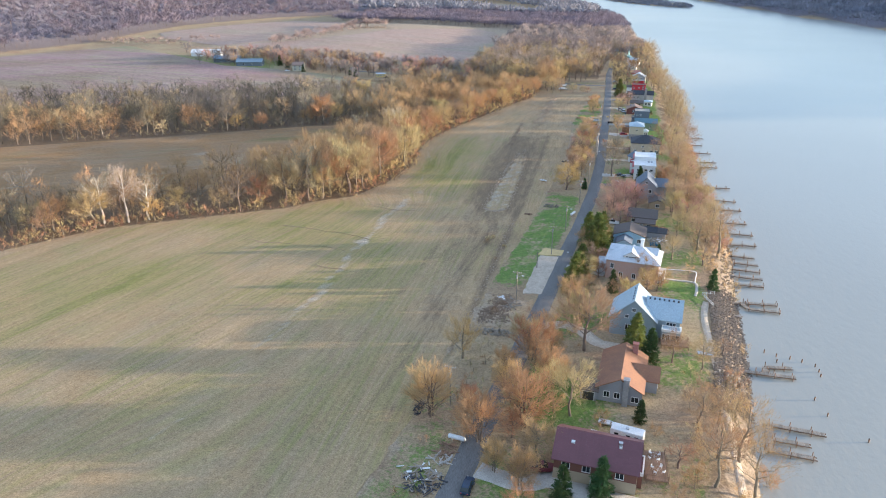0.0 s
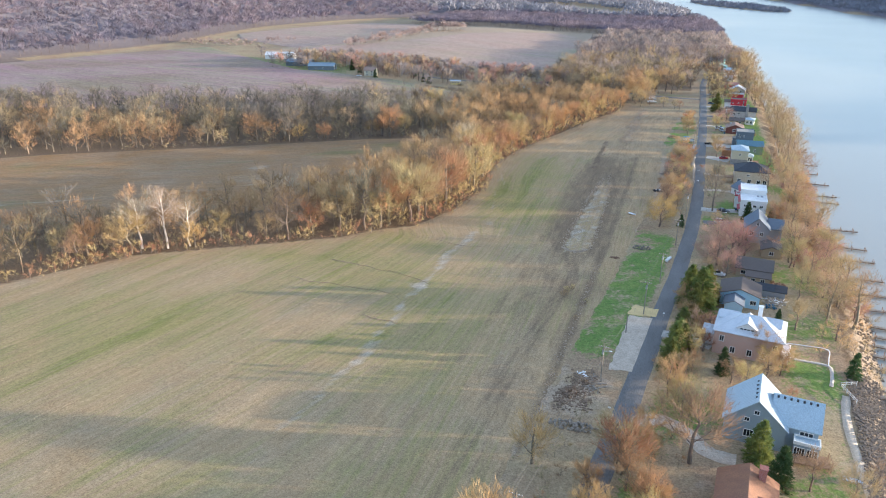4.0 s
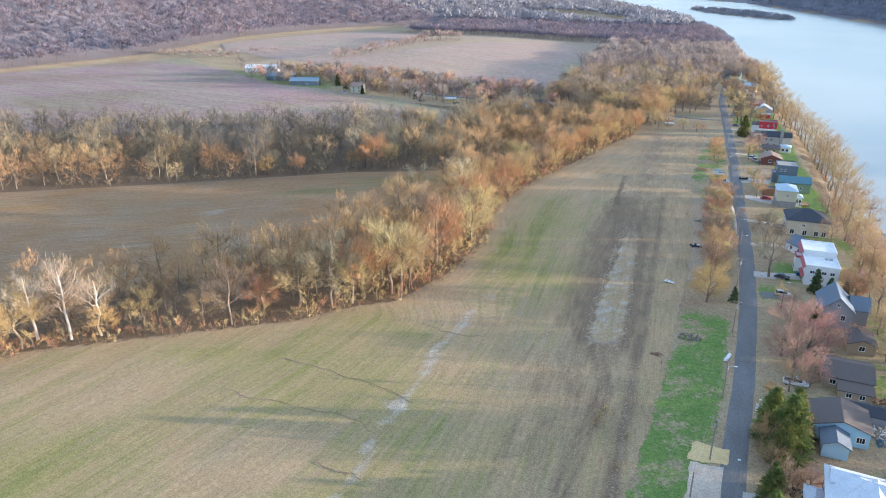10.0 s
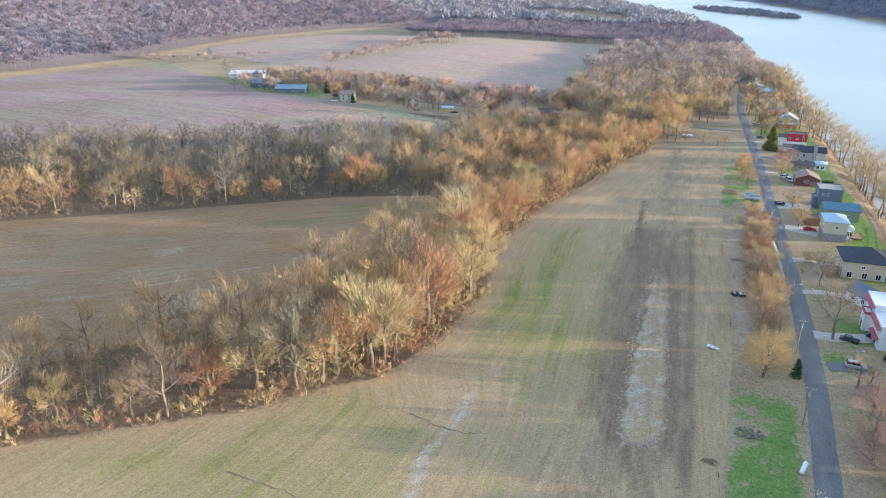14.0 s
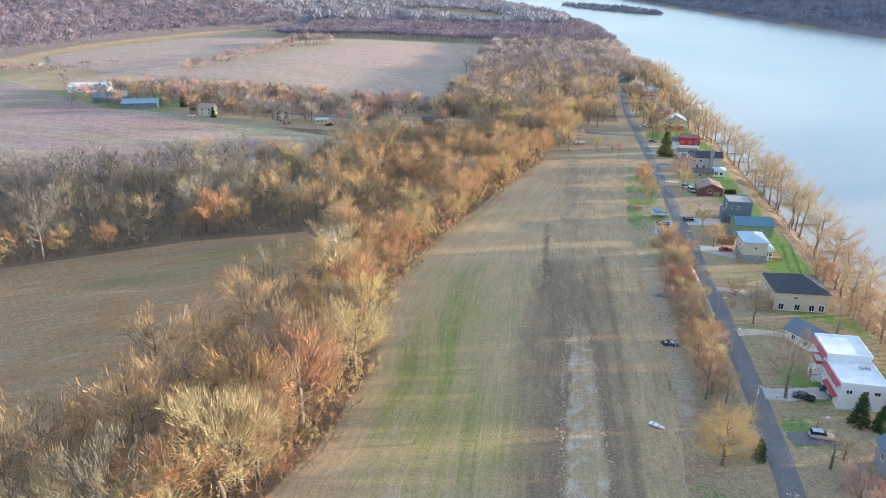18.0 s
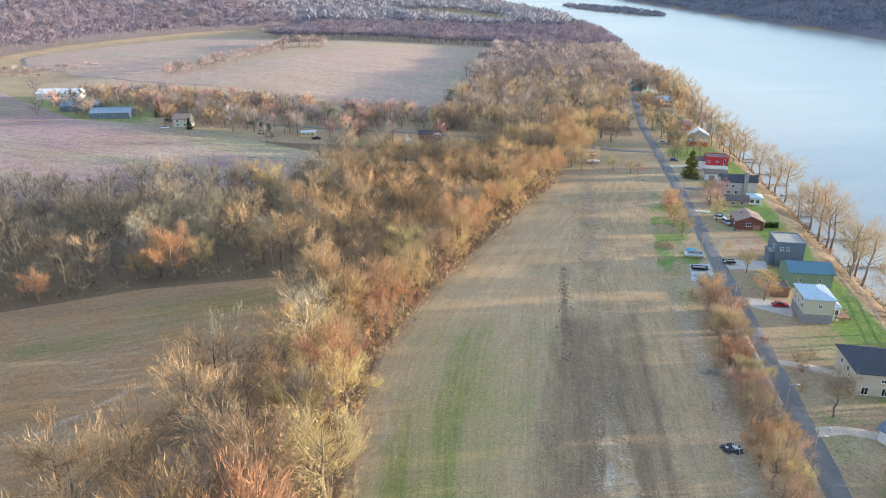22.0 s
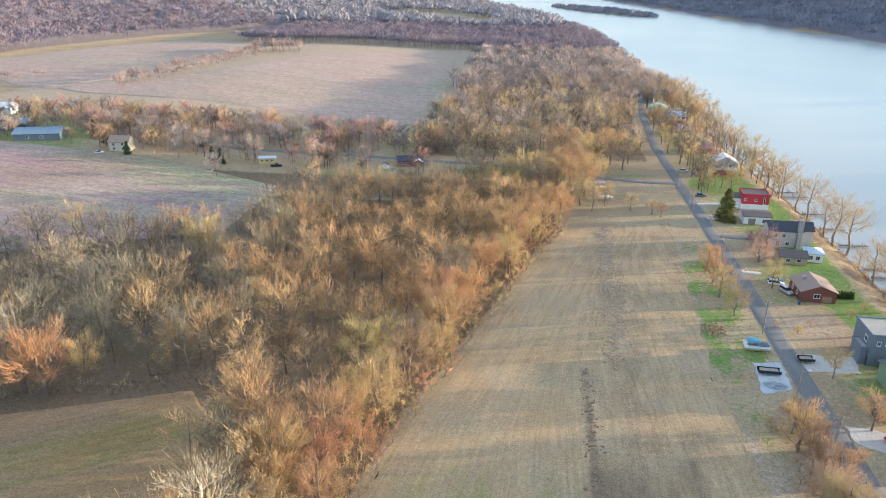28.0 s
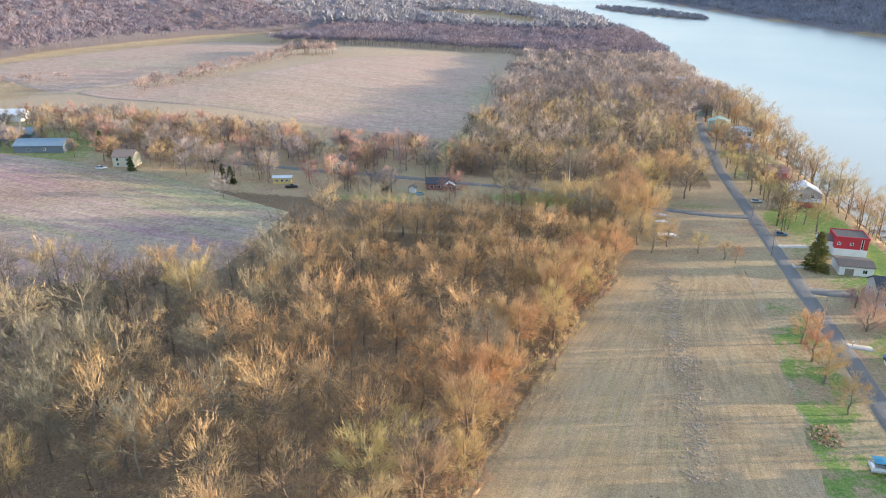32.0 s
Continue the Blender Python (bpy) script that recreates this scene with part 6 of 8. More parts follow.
house("small yellow mobile home under trees", -143.5, 453.0, 12, [(-4, 4, -1.6, 1.6, 2.9, "gx", 0.6)], ROOF_PALE, plain("yellow_paint", (0.62, 0.46, 0.16), (0.55, 0.40, 0.14), 0.4, 6, 0.6), row_windows(0, "S", (0.2, 0.5, 0.8), 1.1, 1.0, 1.0), name="mobile_home")
house("pale yellow two-storey house half hidden by trees", -126.0, 479.0, 8, [(-3.5, 3.5, -3.5, 3.5, 5.4, "gy", 2.2)], ROOF_BROWN, W_CREAM, row_windows(0, "S", (0.3, 0.7), 3.2, 1.0, 1.3) + row_windows(0, "S", (0.3, 0.7), 0.8, 1.0, 1.3))
house("red brick bungalow with a dark roof and a white porch roof", -71.5, 460.0, 10, [(-7, 5, -4, 4, 2.9, "gx", 1.6), (1, 5.5, -6, -4, 2.6, "gy", 1.2)], ROOF_BLACK, BRICK_RED, row_windows(0, "S", (0.2, 0.45), 1.0, 1.4, 1.1) + row_windows(1, "S", (0.5,), 0.8, 1.2, 1.3), roof_of={1: ROOF_WHITE})
house("small white garden shed beside the brick bungalow", -83.0, 451.0, 0, [(-1.4, 1.4, -1.2, 1.2, 2.2, "gy", 0.8)], ROOF_BROWN, W_WHITE, [(0, "S", 0.5, 0, 0.9, 1.8, WHITE, WHITE)], name="garden_shed")

# ---- trees of the yards, the lane and the riverbank ----
def plant_all(kind, rows, label, group="", name="yard_tree", grown=1.0):
    for x, y, s in rows:
        s = s * grown
        plant(kind, x, y, s, name, label, group)


plant_all("bank", [(85, 70, 0.95), (78.5, 70, 0.75), (74.5, -46, 0.8), (67.5, -46, 0.7), (73.5, -36, 0.75), (84.5, 190, 0.8), (82.5, 205, 0.85), (85, 217, 0.85), (92, 217, 0.8), (88.5, 234, 0.9), (91, 240, 0.8), (92, 234, 0.7), (88.7, 249, 1.0), (90, 253, 0.9), (92, 274, 1.05), (89.5, 277, 0.95), (91, 281, 1.0), (94, 284, 0.85), (92.7, 302, 1.1), (94, 309, 1.0), (93, 314, 1.1), (92.2, 322, 1.05), (95.5, 329, 1.0), (93.5, 337, 0.8), (97, 365, 1.0), (95.2, 372, 1.05), (94.8, 380, 0.9), (95.1, 398, 0.95), (96, 412, 0.85), (96, 430, 0.9), (95, 445, 0.85), (97, 462, 0.9), (97, 480, 0.95), (93, 497, 0.9), (98, 515, 0.95), (94, 532, 0.9), (98, 548, 1.0), (95, 566, 1.0), (99, 584, 1.0), (97, 604, 1.0), (102, 622, 1.0), (100, 642, 1.0), (104, 664, 1.0), (102, 688, 1.0)], "tall bare riverbank tree with a forked trunk", "riverbank trees", "riverbank_tree")
plant_all("grey", [(52.7, 160.8, 0.85), (55.5, 197, 0.6), (64, 440, 0.75), (68, 452, 0.8), (72, 436, 0.7), (62, 478, 0.8), (66, 492, 0.85), (70, 478, 0.8), (64, 530, 0.9), (68, 545, 0.9), (86, 458, 0.8), (84, 488, 0.8), (88, 520, 0.8), (90, 545, 0.8), (84, 572, 0.85), (66, 580, 0.8), (88, 600, 0.9), (64, 640, 1.0), (84, 640, 0.9), (66, 700, 1.0), (88, 700, 0.9)], "bare grey tree beside the lane houses", "yard trees", "yard_tree", 1.15)
plant_all("tan", [(57.5, 254.8, 0.62), (57.8, 275.2, 0.5), (43.7, 305.7, 0.6), (59.8, 325.8, 0.6), (74, 428, 0.75), (60, 500, 0.8), (60, 520, 0.8), (80, 530, 0.8), (76, 545, 0.75), (62, 560, 0.9), (70, 590, 0.8), (90, 575, 0.9), (86, 625, 0.9)], "bare tan tree beside the lane", "yard trees", "yard_tree", 1.15)
plant_all("orange", [(42.6, 318, 0.72), (43, 328, 0.65), (43.2, 337, 0.7), (15, -11, 0.75)], "bare tree with glowing orange twigs beside the lane", "roadside trees", "roadside_tree", 1.28)
plant_all("brown", [(43.5, -1.5, 1.05), (41.2, -29.5, 0.75), (29.8, -6, 0.7), (66.8, -29, 0.65), (64, -3, 0.5), (70, -6, 0.55), (27.5, 397, 0.5), (35, 393, 0.4), (38.3, 391, 0.38), (18, 402, 0.6), (12, 395, 0.7), (8, 402, 0.8), (70, 63, 0.55), (73, 83, 0.6), (77, 92, 0.7), (74, 108, 0.6), (80, 118, 0.65), (76, 128, 0.5), (82, 140, 0.6), (79, 152, 0.5), (83, 168, 0.6), (86, 100, 0.6), (88, 120, 0.6), (88, 150, 0.6)], "bare brown tree in a yard", "yard trees", "yard_tree", 1.15)
plant_all("tan", [(55, 28, 0.5), (52.5, 30.5, 0.45), (60, 34, 0.5), (63.5, 37.5, 0.4), (61, 39.5, 0.42), (43.7, 46.2, 0.45), (39, 20, 0.6), (42, 14, 0.5)], "bare tan tree beside the brick house", "yard trees", "yard_tree", 1.15)
plant_all("red", [(52, 103, 1.0), (56.5, 111, 1.0), (52, 116, 0.9), (59.5, 121, 0.9), (54.5, 95, 0.7), (61, 113, 0.75), (54, 126, 0.8), (50, 108, 0.75), (67, 356, 0.8), (64.5, 362, 0.6), (62, 347, 0.75), (45.2, 56, 0.5), (48.6, 55.5, 0.45), (70, 122, 0.5)], "tree with a haze of reddish buds", "budding trees", "maple_tree", 1.12)
plant_all("small_bank", [(61.5, -42, 0.6), (75, -22, 0.7), (76, -12, 0.6), (71, -26, 0.8), (69, -38, 0.8), (76.5, 4, 0.5), (79, 60, 0.6), (83, 82, 0.7), (82, 90, 0.6), (86, 108, 0.7), (87, 132, 0.7), (85, 150, 0.6), (88, 175, 0.7), (86, 184, 0.7), (90, 200, 0.6), (91, 224, 0.6), (94, 262, 0.5), (95, 292, 0.5), (97, 345, 0.6), (97, 355, 0.6), (53.5, 137, 0.7), (57, 140, 0.5)], "low bare tree with rusty twigs on the riverbank", "bank scrub", "bank_tree", 1.15)
plant_all("shrub", [(58.8, 205, 0.5), (55, 215, 0.6), (57.4, 297, 0.6), (35.7, 295, 0.3), (62, 301, 0.4), (65, 29, 0.5), (40, 5, 0.6), (37, 2, 0.55), (36, -3, 0.6), (47.5, -31.5, 0.7), (72, -50, 0.8), (66, -36, 0.5), (64, -38, 0.5), (75, -30, 0.9), (77, -18, 0.8), (78, -40, 0.9), (70, -15, 0.6), (52, 206, 0.5), (50, 228, 0.5), (92, 300, 0.5), (95, 318, 0.5), (94, 330, 0.5), (92, 340, 0.5), (94, 350, 0.5), (97, 385, 0.5), (97, 400, 0.5)], "low orange-brown bare shrub", "shrubs", "shrub")
plant_all("shrub_tan", [(55, 219, 0.7), (58.6, 221, 0.6), (38, 16, 0.8), (41, 19, 0.7), (44, 16, 0.7), (58, -33, 0.6), (64, -46, 0.7), (60, -52, 0.8), (75, 308, 0.5), (80, 312, 0.5), (52.5, 300, 0.3), (9.5, 64, 0.45), (9.8, 67.5, 0.4), (11, 70, 0.35), (14.5, 51, 0.28), (16, 62, 0.3)], "low tan bare shrub", "shrubs", "shrub")
plant_all("sycamore", [(-132, 57, 0.98), (-124, 60, 1.05), (-118, 64, 0.85), (-62.6, 205, 0.95), (-104, 108, 0.75), (-16, 480, 0.8)], "pale white-limbed sycamore standing among brown trees", "sycamores", "sycamore_tree")
plant_all("tan", [(-58, 222, 1.25), (-60, 228, 1.15), (-70, 240, 1.2), (-128, 330, 1.25), (-118, 326, 1.2), (-96, 262, 0.9), (-112, 252, 0.85), (-130, 245, 0.7), (-170, 222, 0.5)], "large pale bare tree rising over the woodland", "tall woodland trees", "woodland_tree")
plant_all("orange", [(-119, 246, 1.55), (-124, 247, 1.3), (-150, 226, 0.9), (-163, 220, 0.8)], "broad bare tree with rust-coloured twigs at the stubble field", "tall woodland trees", "woodland_tree")
for k, (x, y, q) in enumerate([(35, 158, 0.75), (35.4, 166, 0.6), (36, 172, 0.72), (35.2, 178, 0.66), (36.5, 185, 0.74), (37, 191, 0.66), (37.2, 197, 0.75), (38, 203, 0.7), (38.2, 210, 0.78), (38.8, 217, 0.7), (39.5, 224, 0.78), (39.8, 232, 0.75), (40, 239, 0.7), (40.2, 246, 0.74), (41, 252, 0.66), (36, 181, 0.5), (41.5, 228, 0.55)]):
    plant(("brown", "red", "brown", "orange", "grey")[k % 5], x, y, q * (1.05, 1.3, 1.0, 1.3, 0.9)[k % 5], "roadside_tree", ("bare brown tree in the roadside row", "bare tree with pinkish buds in the roadside row", "bare brown tree in the roadside row", "bare tree with orange twigs in the roadside row", "bare grey tree in the roadside row")[k % 5], "roadside trees")
rngr = np.random.default_rng(55)
for k in range(22):
    y = 156 + 4.5 * k
    plant(("brown", "red", "orange", "tan")[k % 4], float(road_x(y)) - 8.2 + rngr.uniform(-2.4, 2.0), y + rngr.uniform(-1.5, 1.5), float((0.6, 0.72, 0.78, 0.58)[k % 4] * rngr.uniform(0.75, 1.2)), "roadside_tree", ("bare brown tree in the roadside row", "bare tree with pinkish buds in the roadside row", "bare tree with orange twigs in the roadside row", "bare tan tree in the roadside row")[k % 4], "roadside trees")
plant_all("clump", [(12.6, -35.2, 1.15), (32.3, -34.8, 1.25), (31.2, -8.6, 1.15), (24, -42, 1.05), (27, -24, 0.8), (36.5, -18, 0.85), (26, -15, 0.6), (33, -52.6, 0.75), (28, -50, 0.6), (20, -30, 0.5)], "dense many-stemmed tree with orange-tan twigs beside the lane", "roadside trees", "roadside_tree")
plant_all("tan", [(60.5, 43.5, 0.55), (65, 40.5, 0.42)], "bare tan tree in front of the brick house", "yard trees", "yard_tree", 1.15)
plant_all("tan", [(5, 418, 1.15), (0, 408, 1.05), (10, 413, 0.95), (13, 425, 0.95), (5, 431, 1.2), (-5, 422, 1.05), (-13, 413, 1.1), (-2, 441, 0.9), (14, 455, 1.05), (19, 464, 1.1), (3, 466, 1.15), (27, 472, 1.05), (-24, 418, 1.0), (36, 474, 0.95)], "broad pale tan bare tree near the junction", "junction trees", "junction_tree", 1.3)
plant_all("grey", [(-9, 404, 0.95), (8, 440, 0.85), (22, 458, 0.9), (-14, 472, 1.0), (-34, 422, 0.9), (-42, 438, 0.8), (32, 462, 0.85)], "grey bare tree near the junction", "junction trees", "junction_tree", 1.2)
plant("willow", 33.4, 135.5, 1.0, "willow_tree", "yellow-twigged weeping willow beside the lane")
plant_all("conifer", [(40.9, 138, 0.42), (64.5, 152.5, 0.62), (68, 151, 0.5), (72, 150, 0.45), (58.7, -3.5, 0.75), (47.3, -52.4, 0.72), (40.6, -54.8, 0.62), (55.2, -28.5, 0.45), (50.7, 34.3, 0.55), (79.5, 42, 0.55), (66, 66, 0.35), (-96, 452, 0.5), (-216, 450, 0.6), (-165, 446, 0.7), (-240, 470, 0.7), (-172, 452, 0.6), (-252, 480, 0.8), (62, 128, 0.35), (61.5, 132, 0.4), (-190, 478, 0.8)], "dark green evergreen tree", "evergreens", "evergreen_tree")
plant_all("pine", [(46.2, 67, 1.0), (43.5, 71, 0.9), (48, 73, 0.85), (44.5, 62.5, 0.75), (41.5, 49, 0.62), (40.8, 43, 0.68), (39.8, 37.5, 0.72), (39, 32.5, 0.66), (41.8, 40, 0.6), (55.8, 2.8, 0.72), (42.3, 53.5, 0.5), (62, 389, 0.95)], "broad green pine, yellow sunlight put into its needle colour", "pines", "pine_tree")
for i, x in enumerate(np.linspace(76.6, 80.6, 6)):
    plant("conifer", float(x), 321.0, 0.2, "hedge_tree", "clipped dark evergreen of a short hedge", "hedge beside the brown house")

rngy = np.random.default_rng(41)
for i in range(46):
    y = 74 + 3.4 * i + rngy.uniform(-1.5, 1.5)
    x = rngy.uniform(73, 90)
    plant(("red", "orange", "brown", "bank")[i % 4], float(x), float(y), float((0.8, 0.75, 0.62, 0.72)[i % 4] * rngy.uniform(0.75, 1.2)), "river_yard_tree", "bare rusty-brown tree between the houses and the river", "river yard trees")
for i in range(30):
    y = -60 + 5.2 * i
    x = float(road_x(y)) + rngy.uniform(4, 14)
    if min(abs(y + 50), abs(y - 9), abs(y - 50), abs(y - 82)) > 2.5 and y < 100 and not (36 < x < 56 and -55 < y < -38):
        plant(("orange", "brown", "shrub", "tan")[i % 4], x, y, (0.6, 0.55, 0.9, 0.55)[i % 4] * rngy.uniform(0.8, 1.25), "lane_tree", "small rusty bare tree beside the lane", "lane trees")
# round the farms
rngf = np.random.default_rng(77)
farm_rows, fmix = [], []
for i in range(420):
    x = rngf.uniform(-345, -60)
    y = (452 + (-60 - x) * 0.12) + rngf.uniform(-14, 66)
    if min(math.hypot(x - a, y - b - 6) for a, b in ((-279, 473), (-314, 494), (-362, 540))) > 15 and min(math.hypot(x - a, y - b + 4) for a, b in ((-224, 459), (-143, 453), (-126, 479), (-71, 460), (-83, 451))) > 9 and not bool(in_field(np.array(x), np.array(y), -3)) and not (-14 < y - (470 + (-40 - x) * 0.06) < 5 and x > -180):
        farm_rows.append((x, y, rngf.uniform(0.6, 1.05), rngf.uniform(0, 6.28)))
farm_rows = np.array(farm_rows + [(-330, 470, 0.8, 1), (-352, 505, 0.9, 2), (-385, 545, 0.9, 2), (-398, 560, 0.9, 1), (-158, 425, 0.9, 3), (-150, 452, 0.9, 3), (-165, 450, 1.0, 2), (-178, 456, 1.0, 1), (-190, 452, 0.9, 4)])
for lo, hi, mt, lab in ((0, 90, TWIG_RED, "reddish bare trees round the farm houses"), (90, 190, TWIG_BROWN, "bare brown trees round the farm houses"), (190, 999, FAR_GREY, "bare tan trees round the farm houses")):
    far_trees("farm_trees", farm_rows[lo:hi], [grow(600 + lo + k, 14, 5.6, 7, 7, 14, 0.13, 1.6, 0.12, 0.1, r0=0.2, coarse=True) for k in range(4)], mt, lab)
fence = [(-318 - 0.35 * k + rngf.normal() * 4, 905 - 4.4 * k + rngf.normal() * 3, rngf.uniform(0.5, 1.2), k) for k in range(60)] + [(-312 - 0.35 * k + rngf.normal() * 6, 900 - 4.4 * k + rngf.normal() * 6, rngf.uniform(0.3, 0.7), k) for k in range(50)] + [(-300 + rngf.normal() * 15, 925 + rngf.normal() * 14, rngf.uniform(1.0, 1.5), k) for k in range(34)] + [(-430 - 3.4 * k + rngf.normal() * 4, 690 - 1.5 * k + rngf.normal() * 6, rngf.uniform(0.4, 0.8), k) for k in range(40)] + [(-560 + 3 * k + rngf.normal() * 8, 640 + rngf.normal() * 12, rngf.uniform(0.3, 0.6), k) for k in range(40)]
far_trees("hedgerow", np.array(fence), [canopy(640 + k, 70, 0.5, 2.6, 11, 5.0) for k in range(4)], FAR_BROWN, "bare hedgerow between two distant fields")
far_trees("hedgerow", np.array([(-72 + rngf.normal() * 5, 474 + 6 * k, 0.9, k) for k in range(24)]), [canopy(660 + k, 90, 0.35, 2.2, 14, 4.2) for k in range(3)], TWIG_GREY, "row of tall bare trees along the field edge")


# ---- poles and wires ----
def pole(x, y, h, arm=True, can=True, lamp=False, turn=0, label="grey wooden utility pole with a crossarm"):
    e = new("utility_pole")
    e.matrix_basis = pose(x, y, float(height(x, y)), 0, 0, turn)
    part("mast", rod((0, 0, -0.4), (0, 0, h), 0.17, 0.11), WOOD_OLD, e)
    if arm:
        part("crossarm", box(-1.2, 1.2, -0.07, 0.07, h - 0.55, h - 0.41, 0.01), WOOD_OLD, e)
        for k in (-1.1, -0.55, 0.55, 1.1):
            part("insulator", rod((k, 0, h - 0.41), (k, 0, h - 0.22), 0.05, 0.035, 6), WHITE, e)
        part("brace", rod((0.55, -0.08, h - 0.5), (0, -0.1, h - 1.2), 0.025, None, 4), METAL_GREY, e)
    if can:
        part("transformer", rod((0, -0.36, h - 2.1), (0, -0.36, h - 1.1), 0.26, 0.26, 12), METAL_GREY, e, "pale grey transformer can")
    if lamp:
        a = part("lamp_arm", rod((0, 0, h - 1.6), (1.5, 0, h - 1.2), 0.04, None, 6), METAL_GREY, e)
        part("lamp_head", box(1.3, 1.95, -0.15, 0.15, h - 1.32, h - 1.15, 0.03), WHITE, a)
    return tagged(e, label, "utility pole", "poles along the lane")


POLES = [(16.0, -31.0, 10.0, True, True, False), (24.3, 22.0, 9.5, True, True, True), (31.8, 59.8, 10.0, True, True, False), (35.3, 83.9, 9.5, True, True, True), (39.4, 117.3, 9.5, True, True, False), (42.6, 150.0, 9.5, True, True, False), (45.2, 180.0, 8.0, False, False, True), (45.9, 198.0, 8.0, False, False, True), (46.3, 245.5, 9.0, True, True, False), (46.0, 264.5, 9.0, False, False, True), (48.2, 295.8, 9.5, True, True, False), (50.3, 345.0, 9.5, True, False, False), (51.5, 400.0, 9.5, True, False, False), (52, 432, 9.0, False, False, True)]
for x, y, h, a, c, l in POLES:
    pole(x, y, h, a, c, l, -6, "grey wooden utility pole with a lamp arm" if l else "grey wooden utility pole with crossarm and transformer" if c else "grey wooden utility pole with a crossarm")
pole(28.0, 47.5, 5.5, False, False, False, 0, "thin bare grey pole in the gravel strip")
pole(54.9, 148.6, 5.0, False, False, True, 0, "slender garden lamp post beside the parked car")
RUNS = [p for p in POLES if p[3]]
wire_m = paint("wire", (0.10, 0.10, 0.10), 0.6)
for (x0, y0, h0, *_), (x1, y1, h1, *_) in zip(RUNS, RUNS[1:]):
    for k in (-1.1, -0.55, 1.1):
        s = Soup()
        pts = []
        for i in range(9):
            u = i / 8
            sag = 4 * u * (1 - u) * 0.018 * math.hypot(x1 - x0, y1 - y0)
            pts.append((x0 + (x1 - x0) * u + k, y0 + (y1 - y0) * u, h0 + (h1 - h0) * u - 0.22 - sag))
        s.tube(pts, [0.018] * 9, 3)
        me = s.mesh("power_line")
        me.materials.append(wire_m)
        tagged(new("power_line", me), "thin dark overhead wire between the poles", "power line", "overhead wires")


# ---- cars ----
def loft(sections, closed=True):
    """A skin through cross-sections with equal numbers of points."""
    bm = bmesh.new()
    rings = [[bm.verts.new(p) for p in s] for s in sections]
    n = len(rings[0])
    for a, b in zip(rings, rings[1:]):
        for i in range(n if closed else n - 1):
            bm.faces.new((a[i], a[(i + 1) % n], b[(i + 1) % n], b[i]))
    bm.faces.new(rings[0][::-1])
    bm.faces.new(rings[-1])
    bmesh.ops.recalc_face_normals(bm, faces=bm.faces)
    return bm


def car(x, y, turn, mat, label, kind="sedan", name="car"):
    L = {"sedan": 4.6, "suv": 4.7, "pickup": 5.5}[kind]
    top = {"sedan": 1.42, "suv": 1.72, "pickup": 1.8}[kind]
    waist = top * 0.58
    e = new(name)
    e.matrix_basis = pose(x, y, float(height(x, y)) + 0.12, 0, 0, turn)

    def ring(px, w, z0, z1):
        return [(px, -w, z0), (px, w, z0), (px, w + 0.03, (z0 + z1) / 2), (px, w - 0.06, z1), (px, -w + 0.06, z1), (px, -w - 0.03, (z0 + z1) / 2)]
    h = L / 2
    part("body", loft([ring(-h, 0.7, 0.42, waist * 0.85), ring(-h + 0.25, 0.86, 0.28, waist), ring(-h + 1.2, 0.9, 0.25, waist + 0.02), ring(h - 1.3, 0.9, 0.25, waist), ring(h - 0.3, 0.84, 0.28, waist * 0.86), ring(h, 0.66, 0.42, waist * 0.7)]), mat, e)
    c0, c1 = {"sedan": (-h + 0.75, h - 1.35), "suv": (-h + 0.15, h - 1.35), "pickup": (-0.5, h - 1.5)}[kind]
    part("cabin_glass", loft([ring(c0, 0.78, waist - 0.02, waist + 0.04), ring(c0 + 0.3, 0.74, waist - 0.02, top - 0.06), ring(c1 - 0.75, 0.74, waist - 0.02, top - 0.06), ring(c1, 0.76, waist - 0.02, waist + 0.04)]), PANE, e)
    part("cabin_roof", box(c0 + 0.3, c1 - 0.8, -0.66, 0.66, top - 0.08, top, 0.03), mat, e)
    if kind == "pickup":
        part("bed", boxes([(-h + 0.25, -0.6, -0.7, 0.7, waist + 0.005, waist + 0.03)]), DARK, e)
    for sx in (-h + 0.85, h - 0.9):
        for sy in (-0.82, 0.82):
            wheel = part("wheel", rod((sx, sy - 0.11, 0.2), (sx, sy + 0.11, 0.2), 0.33, 0.33, 12), RUBBER, e)
            part("rim", rod((sx, sy - 0.12 * np.sign(-sy) * -1 - 0.01, 0.2), (sx, sy + 0.12 * np.sign(sy), 0.2), 0.19, 0.19, 8), METAL_GREY, wheel)
    for sy in (-0.6, 0.6):
        part("headlight", box(h - 0.1, h - 0.02, sy - 0.16, sy + 0.16, waist * 0.62, waist * 0.75), WHITE, e)
        part("tail_light", box(-h - 0.01, -h + 0.06, sy - 0.14, sy + 0.14, waist * 0.65, waist * 0.82), RED_TILE, e)
    return tagged(e, label, "car" if name == "car" else "truck")


P_WHITE, P_SILVER = paint("white_car", (0.75, 0.75, 0.74), 0.25), paint("silver_car", (0.48, 0.50, 0.52), 0.3, 0.4)
P_BLACK, P_NAVY = paint("black_car", (0.02, 0.02, 0.022), 0.2), paint("navy_car", (0.025, 0.045, 0.08), 0.25)
P_RED, P_BLUE = paint("red_car", (0.38, 0.02, 0.035), 0.25), paint("teal_blue_car", (0.03, 0.12, 0.20), 0.3)
car(24.0, -55.5, 85, P_NAVY, "dark blue car driving lane on the narrow road", "suv")
car(36.5, -47.8, 10, paint("maroon_car", (0.16, 0.03, 0.04), 0.3), "maroon pickup truck parked on the driveway", "pickup", "pickup_truck")
car(46.0, 49.2, -15, P_WHITE, "white car parked beside the brick house", "sedan")
